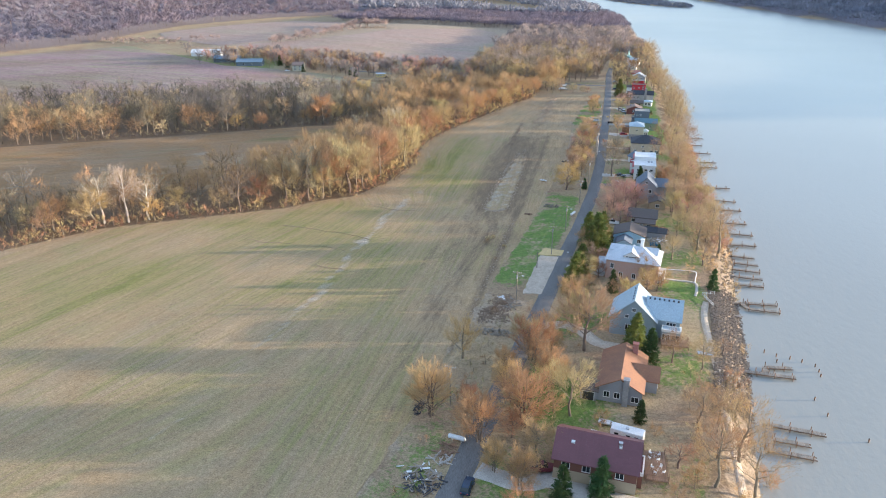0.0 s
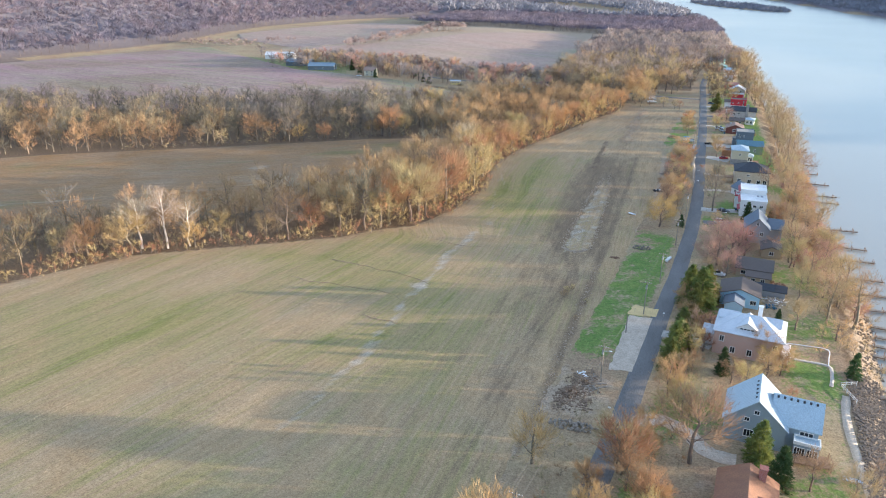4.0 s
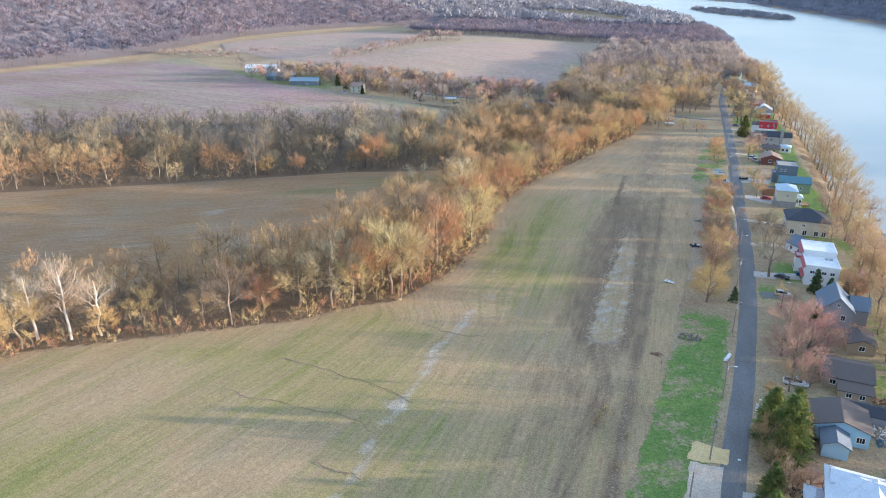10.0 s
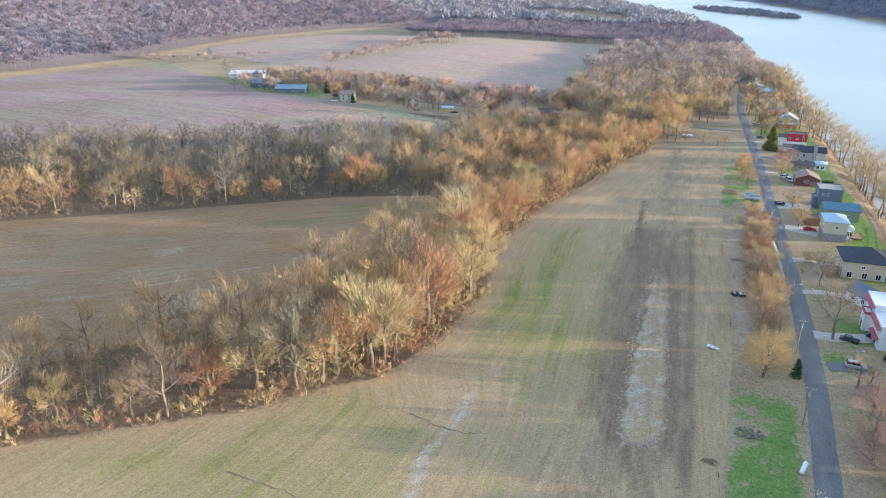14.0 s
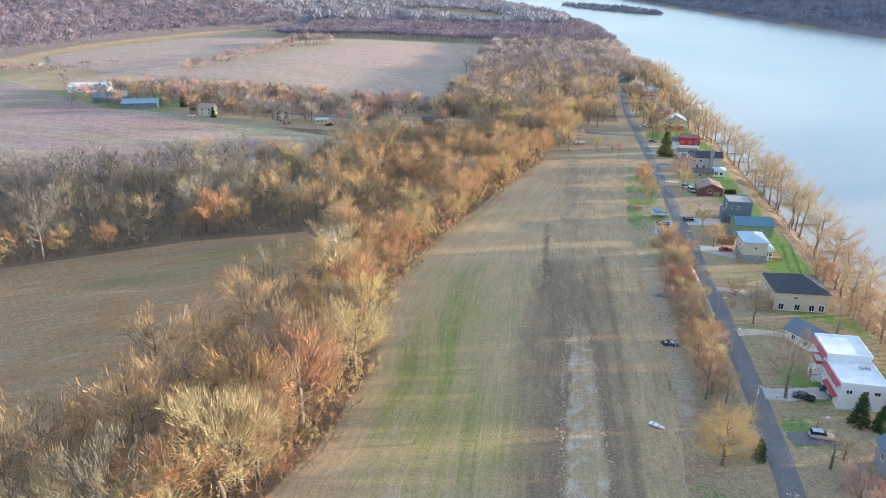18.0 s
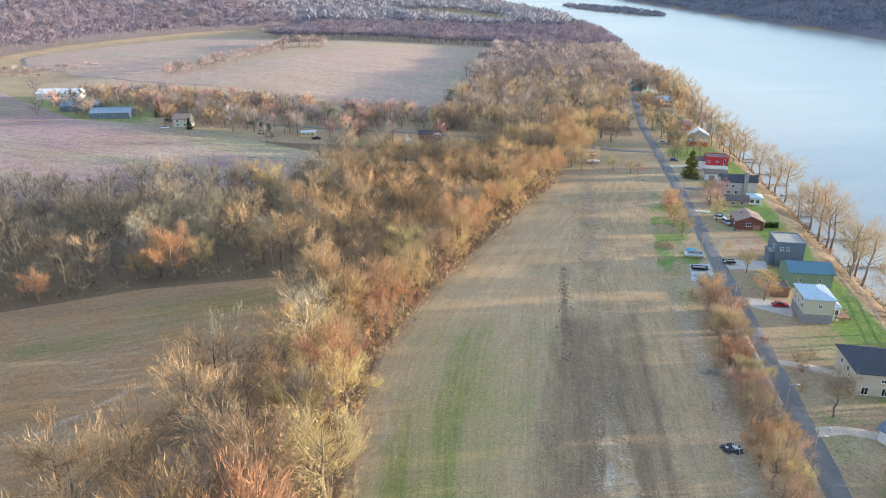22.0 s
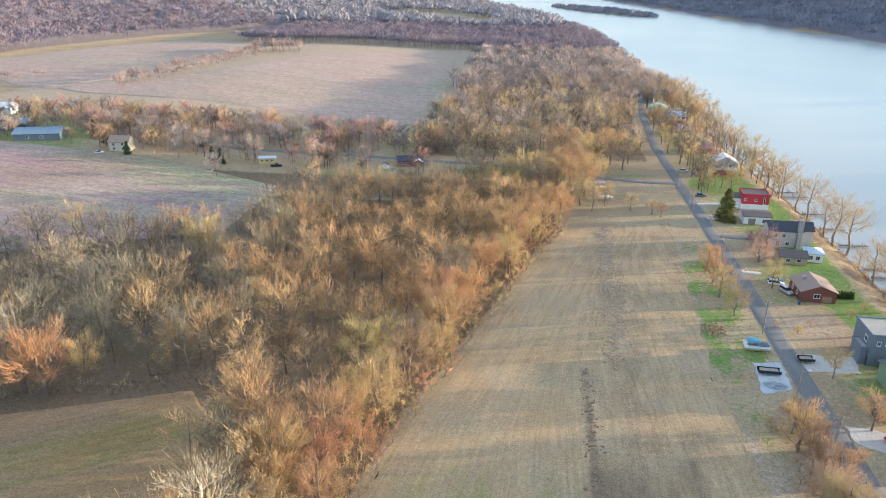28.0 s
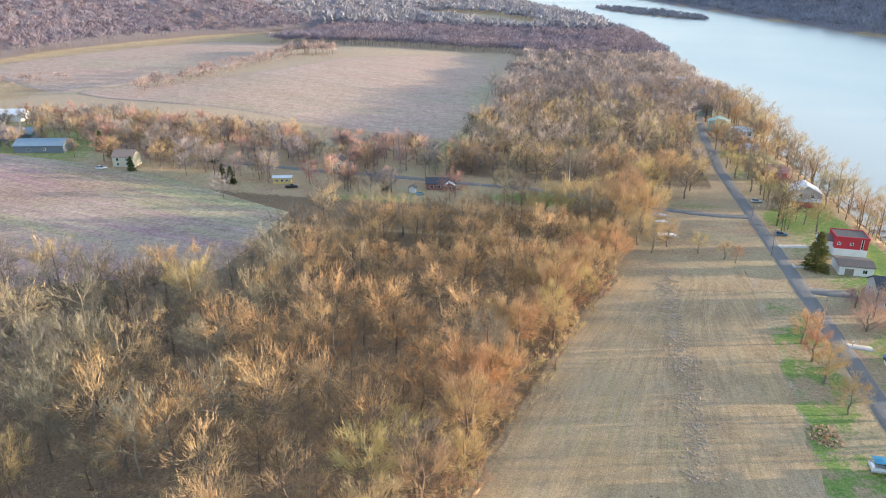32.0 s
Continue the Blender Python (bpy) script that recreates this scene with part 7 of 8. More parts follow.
car(46.6, 53.4, -15, P_BLACK, "black car parked beside the brick house", "sedan")
car(51.6, 94.6, -8, P_WHITE, "white pickup truck parked under reddish trees", "pickup", "pickup_truck")
car(56.6, 161.0, -18, P_BLACK, "black car parked on the white house's drive", "sedan")
car(55.2, 146.6, -6, P_SILVER, "silver estate car parked on dark asphalt", "suv")
car(60.8, 251.3, 4, P_RED, "red car parked beside the cream house", "sedan")
car(61.8, 328.6, -12, P_WHITE, "white car parked beside the brown house", "suv")
car(63.0, 323.2, -70, P_SILVER, "silver car parked beside the brown house", "suv")
car(62.6, 331.6, -20, P_BLUE, "blue car parked beside the brown house", "sedan")
car(60.8, 462.0, 0, P_SILVER, "silver car parked near the junction", "sedan")
car(59.8, 421.0, 4, P_BLUE, "dark blue car parked on the grass by the lane", "sedan")
car(-231, 449, 10, P_WHITE, "white car parked at the farmhouse", "sedan")
car(-137, 447, 20, P_BLACK, "dark truck parked at the mobile home", "pickup", "pickup_truck")


# ---- boats and trailers ----
def hull(e, L, B, D, mat, name="hull"):
    secs = []
    for u in (0, 0.25, 0.55, 0.78, 0.92, 1.0):
        w = B / 2 * (1 - max(0, u - 0.35) ** 2 * 2.2) if u < 1 else 0.04
        z = 0.12 * D * (u > 0.7) * (u - 0.7) * 8
        px = -L / 2 + L * u
        secs.append([(px, -w, D), (px, -w * 0.75, D * 0.35 + z), (px, 0, z), (px, w * 0.75, D * 0.35 + z), (px, w, D), (px, w * 0.8, D * 0.85), (px, -w * 0.8, D * 0.85)])
    return part(name, loft(secs), mat, e)


def boat(x, y, turn, L, mat, label, z=0.15, cover=None, trailer=False):
    e = new("boat")
    e.matrix_basis = pose(x, y, float(height(x, y)) + (0.55 if trailer else z), 0, 0, turn)
    hull(e, L, L * 0.36, L * 0.15, mat)
    if cover:
        s = [[(-L / 2 + L * u, -w, L * 0.15), (-L / 2 + L * u, 0, L * 0.15 + hh), (-L / 2 + L * u, w, L * 0.15), (-L / 2 + L * u, 0, L * 0.14)] for u, w, hh in ((0, L * 0.17, 0.05), (0.2, L * 0.185, 0.6), (0.6, L * 0.17, 0.7), (0.97, 0.1, 0.08))]
        part("cover", loft(s), cover, e)
    else:
        for u in (-0.25, 0.1):
            part("thwart", box(L * u - 0.15, L * u + 0.15, -L * 0.13, L * 0.13, L * 0.12, L * 0.12 + 0.05), WOOD_OLD, e)
    if trailer:
        f = part("trailer_frame", boxes([(-L / 2, L / 2 + 0.9, -0.5, -0.42, -0.1, 0.0), (-L / 2, L / 2 + 0.9, 0.42, 0.5, -0.1, 0.0), (-0.4, -0.3, -1.0, 1.0, -0.22, -0.12)]), METAL_GREY, e)
        for sy in (-1.0, 1.0):
            part("wheel", rod((-0.35, sy - 0.1, -0.25), (-0.35, sy + 0.1, -0.25), 0.3, 0.3, 12), RUBBER, f)
    return tagged(e, label, "boat")


boat(23.0, 146.0, -32, 3.4, P_WHITE, "small white rowing boat lying on the bare field")
boat(19.0, 411, 2, 6.4, P_WHITE, "covered white boat stored on a trailer", cover=WHITE, trailer=True)
boat(18.6, 425.5, 2, 5.2, P_SILVER, "covered grey boat stored on a trailer", cover=WHITE, trailer=True)
boat(18.8, 434, 2, 5.0, P_WHITE, "white boat stored on a trailer", cover=METAL_GREY, trailer=True)
boat(61.8, 24.6, -30, 7.0, P_RED, "red and white covered boat behind the grey-blue house", cover=WHITE, trailer=True)
boat(62.8, 21.4, -30, 6.0, P_WHITE, "white covered boat behind the grey-blue house", cover=P_RED, trailer=True)
boat(72.0, 2.0, -8, 3.6, P_SILVER, "small grey rowing boat drawn up on the bank", z=0.1)
boat(49.0, -31.2, -12, 4.2, P_WHITE, "small white boat beside the camper", z=0.2)
boat(47.5, -36.5, -18, 5.0, P_BLUE, "blue and white boat beside the camper", cover=WHITE, trailer=True)


def pontoon(x, y, turn, label):
    e = new("pontoon_boat")
    e.matrix_basis = pose(x, y, float(height(x, y)) + 0.5, 0, 0, turn)
    for sy in (-0.85, 0.85):
        part("float", rod((-3.1, sy, 0.25), (3.2, sy, 0.25), 0.3, 0.25, 10), METAL_GREY, e)
        part("wheel", rod((-0.4, sy - 0.1, -0.2), (-0.4, sy + 0.1, -0.2), 0.3, 0.3, 12), RUBBER, e)
    part("deck", box(-3.1, 3.0, -1.2, 1.2, 0.5, 0.6, 0.02), CONCRETE, e)
    part("rail", boxes([(-3.0, 2.9, -1.2, -1.15, 0.6, 1.25), (-3.0, 2.9, 1.15, 1.2, 0.6, 1.25), (2.85, 2.9, -1.15, 1.15, 0.6, 1.25), (-3.0, -2.95, -1.15, 1.15, 0.6, 1.25)]), P_WHITE, e)
    part("cover", box(-0.6, 2.8, -1.1, 1.1, 1.26, 1.36, 0.03), P_NAVY, e)
    part("bench", box(-2.8, -2.2, -1.0, 1.0, 0.6, 1.05, 0.05), P_WHITE, e)
    for sx in (-2.6, 0.2):
        for sy in (-1.15, 1.15):
            part("post", rod((sx, sy, 1.2), (sx, sy, 2.35), 0.025, None, 5), METAL_GREY, e)
    part("canopy", loft([[(px, -1.25, 2.3), (px, 0, 2.3 + hh), (px, 1.25, 2.3), (px, 0, 2.25 + hh)] for px, hh in ((-2.8, 0.12), (-1.2, 0.22), (0.4, 0.12))]), paint("blue_canvas", (0.05, 0.24, 0.36), 0.7), e)
    return tagged(e, label, "boat")


pontoon(44.0, 286.6, -3, "pontoon boat with a blue canopy parked beside the lane")


def trailer(x, y, turn, mat, label, L=5.0):
    e = new("utility_trailer")
    e.matrix_basis = pose(x, y, float(height(x, y)) + 0.6, 0, 0, turn)
    part("bed", box(-L / 2, L / 2, -1.0, 1.0, 0, 0.12, 0.02), mat, e)
    for sy in (-1.0, 0.94):
        part("side", box(-L / 2, L / 2, sy, sy + 0.06, 0.12, 0.7), mat, e)
        part("wheel", rod((-0.3, sy * 1.12 - 0.1, -0.25), (-0.3, sy * 1.12 + 0.1, -0.25), 0.33, 0.33, 12), RUBBER, e)
    part("tongue", box(L / 2, L / 2 + 1.1, -0.06, 0.06, 0.0, 0.1), METAL_GREY, e)
    part("load", box(-L / 2 + 0.4, L / 2 - 0.5, -0.8, 0.8, 0.12, 0.55, 0.06), WOOD_OLD, e)
    return tagged(e, label, "trailer")


trailer(43.6, 275.4, -4, P_BLACK, "black utility trailer with a load of timber on gravel")
trailer(54.2, 282.2, 0, P_BLACK, "low black trailer on pale concrete", 3.6)


def camper(x, y, turn, L, label):
    e = new("camper")
    e.matrix_basis = pose(x, y, float(height(x, y)) + 0.55, 0, 0, turn)
    part("body", box(-L / 2, L / 2, -1.2, 1.2, 0, 2.2, 0.12), P_WHITE, e)
    part("roof", box(-L / 2 + 0.05, L / 2 - 0.05, -1.15, 1.15, 2.2, 2.27, 0.02), ROOF_WHITE, e)
    part("roof_vent", box(-0.4, 0.3, -0.3, 0.3, 2.27, 2.45, 0.03), METAL_GREY, e)
    for k in (-0.3, 0.05, 0.3):
        part("window", box(L * k - 0.4, L * k + 0.4, -1.23, -1.19, 1.0, 1.6), PANE, e)
    for sy in (-1.1, 1.1):
        part("wheel", rod((-0.2, sy - 0.1, -0.2), (-0.2, sy + 0.1, -0.2), 0.33, 0.33, 12), RUBBER, e)
    return tagged(e, label, "camper")


camper(52.4, -35.6, -14, 6.4, "white camper trailer with a flat roof beside the maroon house")


# ---- docks ----
plank_me = {}


def dock(pts, w=1.6, label="weathered grey wooden dock on posts", z=-2.35):
    """A jetty along a polyline: stringers, planks and posts."""
    e = new("dock")
    e.location = (pts[0][0], pts[0][1], 0)
    for (x0, y0), (x1, y1) in zip(pts, pts[1:]):
        L = math.hypot(x1 - x0, y1 - y0)
        a = math.degrees(math.atan2(y1 - y0, x1 - x0))
        m = pose(x0 - pts[0][0], y0 - pts[0][1], z, 0, 0, a)
        for sy in (-w / 2 + 0.1, w / 2 - 0.2):
            o = part("stringer", box(0, L, sy, sy + 0.1, -0.3, -0.07), WOOD_BROWN, e)
            o.matrix_local = m
        key = round(w, 2)
        n = int(L / 0.42)
        for k in range(n):
            if key not in plank_me:
                bm = box(0, 0.36, -w / 2, w / 2, -0.06, 0.0, 0.012)
                plank_me[key] = bpy.data.meshes.new("plank")
                bm.to_mesh(plank_me[key])
                bm.free()
                plank_me[key].materials.append(WOOD_OLD)
            o = new("plank", plank_me[key])
            o.parent = e
            o.matrix_local = m @ pose(k * 0.42, 0.03 * math.sin(k * 2.1), 0.008 * math.sin(k * 1.3), 0, 0, 0.6 * math.sin(k * 3.7))
        for k in range(int(L / 4) + 1):
            for sy in (-w / 2 - 0.1, w / 2 + 0.1):
                o = part("post", rod((min(k * 4 + 0.3, L), sy, -3.2), (min(k * 4 + 0.3, L), sy, 0.75 + 0.2 * math.sin(k + sy)), 0.1, 0.09, 6), WOOD_BROWN, e)
                o.matrix_local = m
    return tagged(e, label, "dock", "docks along the river")


for pts in ([(79.5, 0.8), (92.5, 0.0)], [(86, 1.0), (86.4, 3.8), (92.8, 4.4)], [(82, -20.4), (93, -22)], [(80, -29.3), (89, -30.5)], [(82, -20.6), (80.5, -29)], [(82, -25.5), (89, -26.4)], [(84, 39), (89, 40), (97, 40.2)], [(87.5, 39.2), (88.5, 36.3), (97, 35.6)], [(82.6, 31.3), (86, 30.2)], [(88, 53.3), (96, 52.8)], [(86, 60), (97, 58.5)], [(89, 65.5), (97.5, 64.2)], [(90.5, 71), (98, 70)], [(90.5, 77.3), (98, 76.2)], [(92, 88.3), (101, 88.3)], [(93, 100), (102, 99)], [(93, 112), (102, 111.6)], [(94, 128), (103, 128)], [(94, 141), (103, 140)], [(94, 160), (104, 160)], [(95, 196), (104, 196)], [(95, 206), (105, 206)], [(95, 226), (105, 225)], [(95, 244), (103, 244)], [(95, 262), (106, 262)], [(95, 292), (106, 292)], [(96, 318), (105, 318)], [(97, 345), (107, 344)], [(97, 352), (106, 352)], [(98, 374), (108, 374)], [(98, 392), (107, 391)], [(98, 410), (106, 410)], [(98, 434), (109, 434)], [(98, 441), (107, 441)], [(99, 470), (108, 470)]):
    dock(pts, 1.3)
for x, y in ((88, 12), (90.5, 10.5), (93.5, 9.8), (96, 8.8), (98.6, 7.2), (98.8, 4.8), (98.6, 2.6), (90, 7.6), (94.5, -8), (95.5, -14), (101, -22)):
    o = new("mooring_pile", rod((0, 0, -4), (0, 0, 0.5), 0.17, 0.14, 8))
    o.data.materials.append(WOOD_BROWN)
    o.location = (x, y, -2.6)
    tagged(o, "old dark wooden pile standing in the river", "pile", "mooring piles")

# ---- small things ----
def rubble(name, x, y, rx, ry, n, size, mats, label, category, seed, hgt=0.5):
    """A heap of broken pieces joined in one object."""
    rng = np.random.default_rng(seed)
    bm = bmesh.new()
    for i in range(n):
        r, a = math.sqrt(rng.random()), rng.random() * 6.283
        px, py = x + rx * r * math.cos(a), y + ry * r * math.sin(a)
        s = size * (0.4 + 0.9 * rng.random())
        m = Matrix.Translation((px, py, float(height(px, py)) + hgt * (1 - r) * rng.random() + s * 0.15)) @ Euler(rng.random(3) * 6.28).to_matrix().to_4x4() @ Matrix.Diagonal((s, s * (0.3 + 0.6 * rng.random()), s * (0.25 + 0.4 * rng.random()), 1))
        bmesh.ops.create_icosphere(bm, subdivisions=1, radius=0.5, matrix=m) if n < 160 else bmesh.ops.create_cube(bm, size=0.8, matrix=m)
    me = bpy.data.meshes.new(name)
    bm.to_mesh(me)
    bm.free()
    me.materials.append(mats)
    return tagged(new(name, me), label, category, kind="stuff")


def stones(name, keep_x, ys, n, seed, label):
    """Riprap along the bank: angular stones joined in one object."""
    rng = np.random.default_rng(seed)
    base = np.array([(-1, -1, -0.6), (1, -0.8, -0.6), (0.9, 1, -0.6), (-0.8, 1, -0.6), (-0.6, -0.7, 0.5), (0.7, -0.5, 0.6), (0.5, 0.7, 0.45), (-0.7, 0.6, 0.55)])
    vs, qs = [], []
    for i in range(n):
        y = rng.uniform(*ys)
        x = bank_x(y) + rng.uniform(*keep_x)
        s = rng.uniform(0.10, 0.34)
        a = rng.random() * 6.283
        v = base * (1 + rng.normal(size=(8, 3)) * 0.18) * s
        v = np.stack([v[:, 0] * math.cos(a) - v[:, 1] * math.sin(a) + x, v[:, 0] * math.sin(a) + v[:, 1] * math.cos(a) + y, v[:, 2] + float(height(x, y)) + 0.1], 1)
        vs.append(v)
        qs.append(np.array(BOX_FACES) + 8 * i)
    me = mesh_of(name, np.concatenate(vs), np.concatenate(qs), smooth=False)
    me.materials.append(ROCK)
    return tagged(new(name, me), label, "rocks", kind="stuff")


stones("riprap", (-9, 1.5), (-20, 44), 4600, 3, "tan riprap stones covering the riverbank")
stones("riprap", (-5, 1.5), (44, 200), 1200, 4, "scattered tan stones along the riverbank")
stones("riprap", (-4, 1.5), (200, 480), 1200, 5, "scattered stones at the foot of the bank")
rubble("debris_heap", 31.3, 182.5, 2.2, 1.6, 60, 1.0, DARK, "heap of dark burnt debris beside the field", "debris", 5)
rubble("debris_heap", 31.8, 182.8, 1.6, 1.0, 26, 0.8, WHITE, "white scraps lying on the burnt debris heap", "debris", 6, 0.9)
rubble("brush_pile", 33.7, 212, 2.6, 1.5, 90, 0.9, WOOD_OLD, "grey brush pile at the field edge", "brush pile", 7)
rubble("brush_pile", 36.2, 296.8, 3.2, 4.2, 150, 0.8, plain("straw_brush", (0.42, 0.28, 0.16), (0.33, 0.22, 0.13), 1, 6, 0.9), "heap of rusty cut brush on the verge", "brush pile", 8)
rubble("brush_pile", 28.5, 111, 3.0, 2.0, 80, 0.8, WOOD_OLD, "grey brush heap in the green verge", "brush pile", 9)
rubble("brush_pile", 20.6, 99, 1.6, 0.9, 50, 0.6, WOOD_BROWN, "dark root clump at the field edge", "brush pile", 10)
rubble("soil_mound", 18.5, 15.5, 1.4, 2.6, 70, 1.0, SOIL, "dark mound of dug soil in the garden plot", "soil heap", 11, 0.8)
rubble("soil_mound", 20.5, 20.5, 1.6, 1.2, 60, 0.9, SOIL, "dark mound of dug soil in the garden plot", "soil heap", 12, 0.7)
rubble("debris_heap", 9.6, -33.5, 1.0, 2.4, 60, 0.7, DARK, "dark debris lying at the field edge", "debris", 13)
rubble("brush_pile", 21, 3, 5.5, 1.6, 150, 0.9, WOOD_OLD, "long heap of grey cut branches beside the lane", "brush pile", 14, 0.8)
rubble("gravel_heap", 43.5, 270.0, 2.6, 1.8, 150, 0.7, GRAVEL_BLUE, "low heap of bluish gravel", "gravel heap", 15, 0.8)


def board_heap(x, y, rx, ry, n, long, material, label, category, seed, name="scrap"):
    """Boards, posts and sheets thrown down in a heap, joined in one object."""
    rng = np.random.default_rng(seed)
    vs, qs = [], []
    cube = np.array([(a, b, c) for c in (-0.5, 0.5) for a, b in ((-0.5, -0.5), (0.5, -0.5), (0.5, 0.5), (-0.5, 0.5))])
    for i in range(n):
        r, a = math.sqrt(rng.random()), rng.random() * 6.283
        px, py = x + rx * r * math.cos(a), y + ry * r * math.sin(a)
        size = np.array([long * (0.4 + 0.8 * rng.random()), 0.12 + 0.35 * rng.random() ** 3, 0.05 + 0.12 * rng.random() ** 2])
        m = np.array(Euler((rng.normal() * 0.1, rng.normal() * 0.16, rng.random() * 6.283)).to_matrix())
        vs.append((cube * size) @ m.T + (px, py, float(height(px, py)) + 0.12 + 0.5 * (1 - r) * rng.random()))
        qs.append(np.array(BOX_FACES) + 8 * i)
    me = mesh_of(name, np.concatenate(vs), np.concatenate(qs), smooth=False)
    me.materials.append(material)
    return tagged(new(name, me), label, category, kind="stuff")


board_heap(15.0, -55.0, 4.0, 4.0, 46, 2.6, WOOD_OLD, "grey boards and posts thrown down beside the lane", "scrap", 16)
board_heap(14.5, -53.5, 4.2, 4.0, 14, 1.4, WHITE, "white painted boards among the scrap", "scrap", 26)
board_heap(15.8, -55.5, 3.6, 3.6, 40, 2.0, DARK, "dark scrap and tyres beside the lane", "scrap", 27)
board_heap(18.4, -45.5, 2.0, 2.4, 30, 2.8, WOOD_BROWN, "brown boards stacked beside the white tank", "scrap", 17)
board_heap(17.8, -48.5, 2.2, 1.6, 20, 1.8, CONCRETE, "pale slabs lying beside the lane", "scrap", 28)
board_heap(23.0, 20.5, 2.4, 3.6, 24, 2.6, WOOD_OLD, "old boards lying across the garden plot", "scrap", 29)
board_heap(20.0, 23.5, 1.4, 1.4, 10, 1.4, WHITE, "white boards lying in the garden plot", "scrap", 30)
board_heap(67.0, 80, 2.6, 3.6, 30, 2.4, WHITE, "white boards and sheets in the cluttered yard", "clutter", 31, "clutter")
rubble("clutter", 66.5, 79, 3.0, 4.0, 130, 0.9, WOOD_OLD, "yard clutter behind the sky-blue house", "clutter", 18, 0.6)
rubble("clutter", 65.4, 75.5, 1.6, 1.6, 30, 0.8, P_BLUE, "blue tarpaulin and boxes in the cluttered yard", "clutter", 19, 0.6)
rubble("clutter", 68.5, 90, 3.0, 5.0, 110, 1.0, WOOD_BROWN, "brown yard clutter between the sheds", "clutter", 20, 0.6)
rubble("driftwood", 77.5, -8, 2.2, 4.0, 60, 1.6, WOOD_OLD, "grey driftwood caught on the bank", "driftwood", 21, 0.4)


def thing(name, label, category, x, y, turn=0, group=""):
    e = new(name)
    e.matrix_basis = pose(x, y, float(height(x, y)), 0, 0, turn)
    return tagged(e, label, category, group)


def mailbox(x, y):
    e = thing("mailbox", "white mailbox on a wooden post", "mailbox", x, y, 0, "mailboxes")
    part("post", rod((0, 0, -0.2), (0, 0, 1.05), 0.06, None, 6), WOOD_OLD, e)
    s = [[(px, 0.16 * math.cos(a), 1.15 + 0.16 * math.sin(a)) for a in np.linspace(0, math.pi, 6)] + [(px, -0.16, 1.05), (px, 0.16, 1.05)] for px in (-0.26, 0.26)]
    part("box", loft(s), WHITE, e)


for x, y in ((27.3, 10.5), (37.0, 60.0), (43.0, 83.5), (50.5, 160), (52.5, 191), (55.6, 338), (56.8, 391), (20.2, -28.5)):
    mailbox(x, y)


def table_set(x, y, turn):
    e = thing("garden_table", "round white garden table", "table", x, y, turn)
    part("tabletop", rod((0, 0, 0.68), (0, 0, 0.72), 0.6, None, 16), WHITE, e)
    part("pedestal", rod((0, 0, 0), (0, 0, 0.68), 0.06, 0.05, 8), WHITE, e)
    for k in range(4):
        a = k * 90 + 20
        c = thing("garden_chair", "white plastic garden chair", "chair", x + 1.1 * math.cos(radians(a + turn)), y + 1.1 * math.sin(radians(a + turn)), a + turn + 90, "chairs round the garden table")
        part("seat", box(-0.24, 0.24, -0.24, 0.24, 0.4, 0.45, 0.01), WHITE, c)
        part("backrest", box(-0.24, 0.24, -0.27, -0.22, 0.45, 0.9, 0.01), WHITE, c)
        for sx in (-0.2, 0.2):
            for sy in (-0.2, 0.2):
                part("leg", rod((sx, sy, 0), (sx, sy, 0.4), 0.02, None, 5), WHITE, c)


def deck(x0, x1, y0, y1, z, label):
    e = thing("deck", label, "deck", (x0 + x1) / 2, (y0 + y1) / 2)
    w, d = (x1 - x0) / 2, (y1 - y0) / 2
    n = int(2 * w / 0.3)
    me = None
    for k in range(n):
        if me is None:
            bm = box(0, 0.27, -d, d, z - 0.05, z)
            me = bpy.data.meshes.new("plank")
            bm.to_mesh(me)
            bm.free()
            me.materials.append(WOOD_BROWN)
        o = new("plank", me)
        o.parent = e
        o.location = (-w + k * 0.3, 0, 0)
    part("frame", boxes([(-w, w, -d, -d + 0.1, z - 0.3, z - 0.06), (-w, w, d - 0.1, d, z - 0.3, z - 0.06), (-w, -w + 0.1, -d + 0.1, d - 0.1, z - 0.3, z - 0.06), (w - 0.1, w, -d + 0.1, d - 0.1, z - 0.3, z - 0.06)]), WOOD_BROWN, e)
    for sx in (-w + 0.1, w - 0.1):
        for sy in (-d + 0.1, d - 0.1):
            part("post", box(sx - 0.07, sx + 0.07, sy - 0.07, sy + 0.07, -0.2, z + 0.95), WOOD_BROWN, e)
    part("handrail", boxes([(-w, w, -d, -d + 0.08, z + 0.9, z + 0.98), (w - 0.08, w, -d + 0.08, d, z + 0.9, z + 0.98)]), WOOD_BROWN, e)
    return e


deck(55.3, 59.4, -47.0, -38.5, 0.6, "brown timber deck beside the maroon-roofed house")
table_set(57.2, -40.6, 15)
table_set(57.6, -44.4, 40)
for o in [o for o in bpy.data.objects if o.name.split(".")[0] in ("garden_table", "garden_chair")]:
    o.location.z += 0.6
deck(62.0, 68.6, 3.6, 7.2, 1.0, "grey timber deck in front of the grey-blue house")
deck(72.6, 76.6, 243.5, 248.0, 1.2, "red-brown timber deck behind the cream house")
deck(70.0, 80.0, 277.0, 281.4, 2.4, "raised timber deck between the green and slate houses")
deck(59.0, 62.6, 205.5, 209.5, 2.6, "raised grey timber stair landing of the cream house")


def bin_(x, y, mat, label):
    e = thing("wheeled_bin", label, "bin", x, y)
    part("body", loft([[(-a, -a, z), (a, -a, z), (a, a, z), (-a, a, z)] for a, z in ((0.25, 0.05), (0.32, 1.0))]), mat, e)
    part("lid", box(-0.34, 0.34, -0.36, 0.34, 1.0, 1.08, 0.02), mat, e)


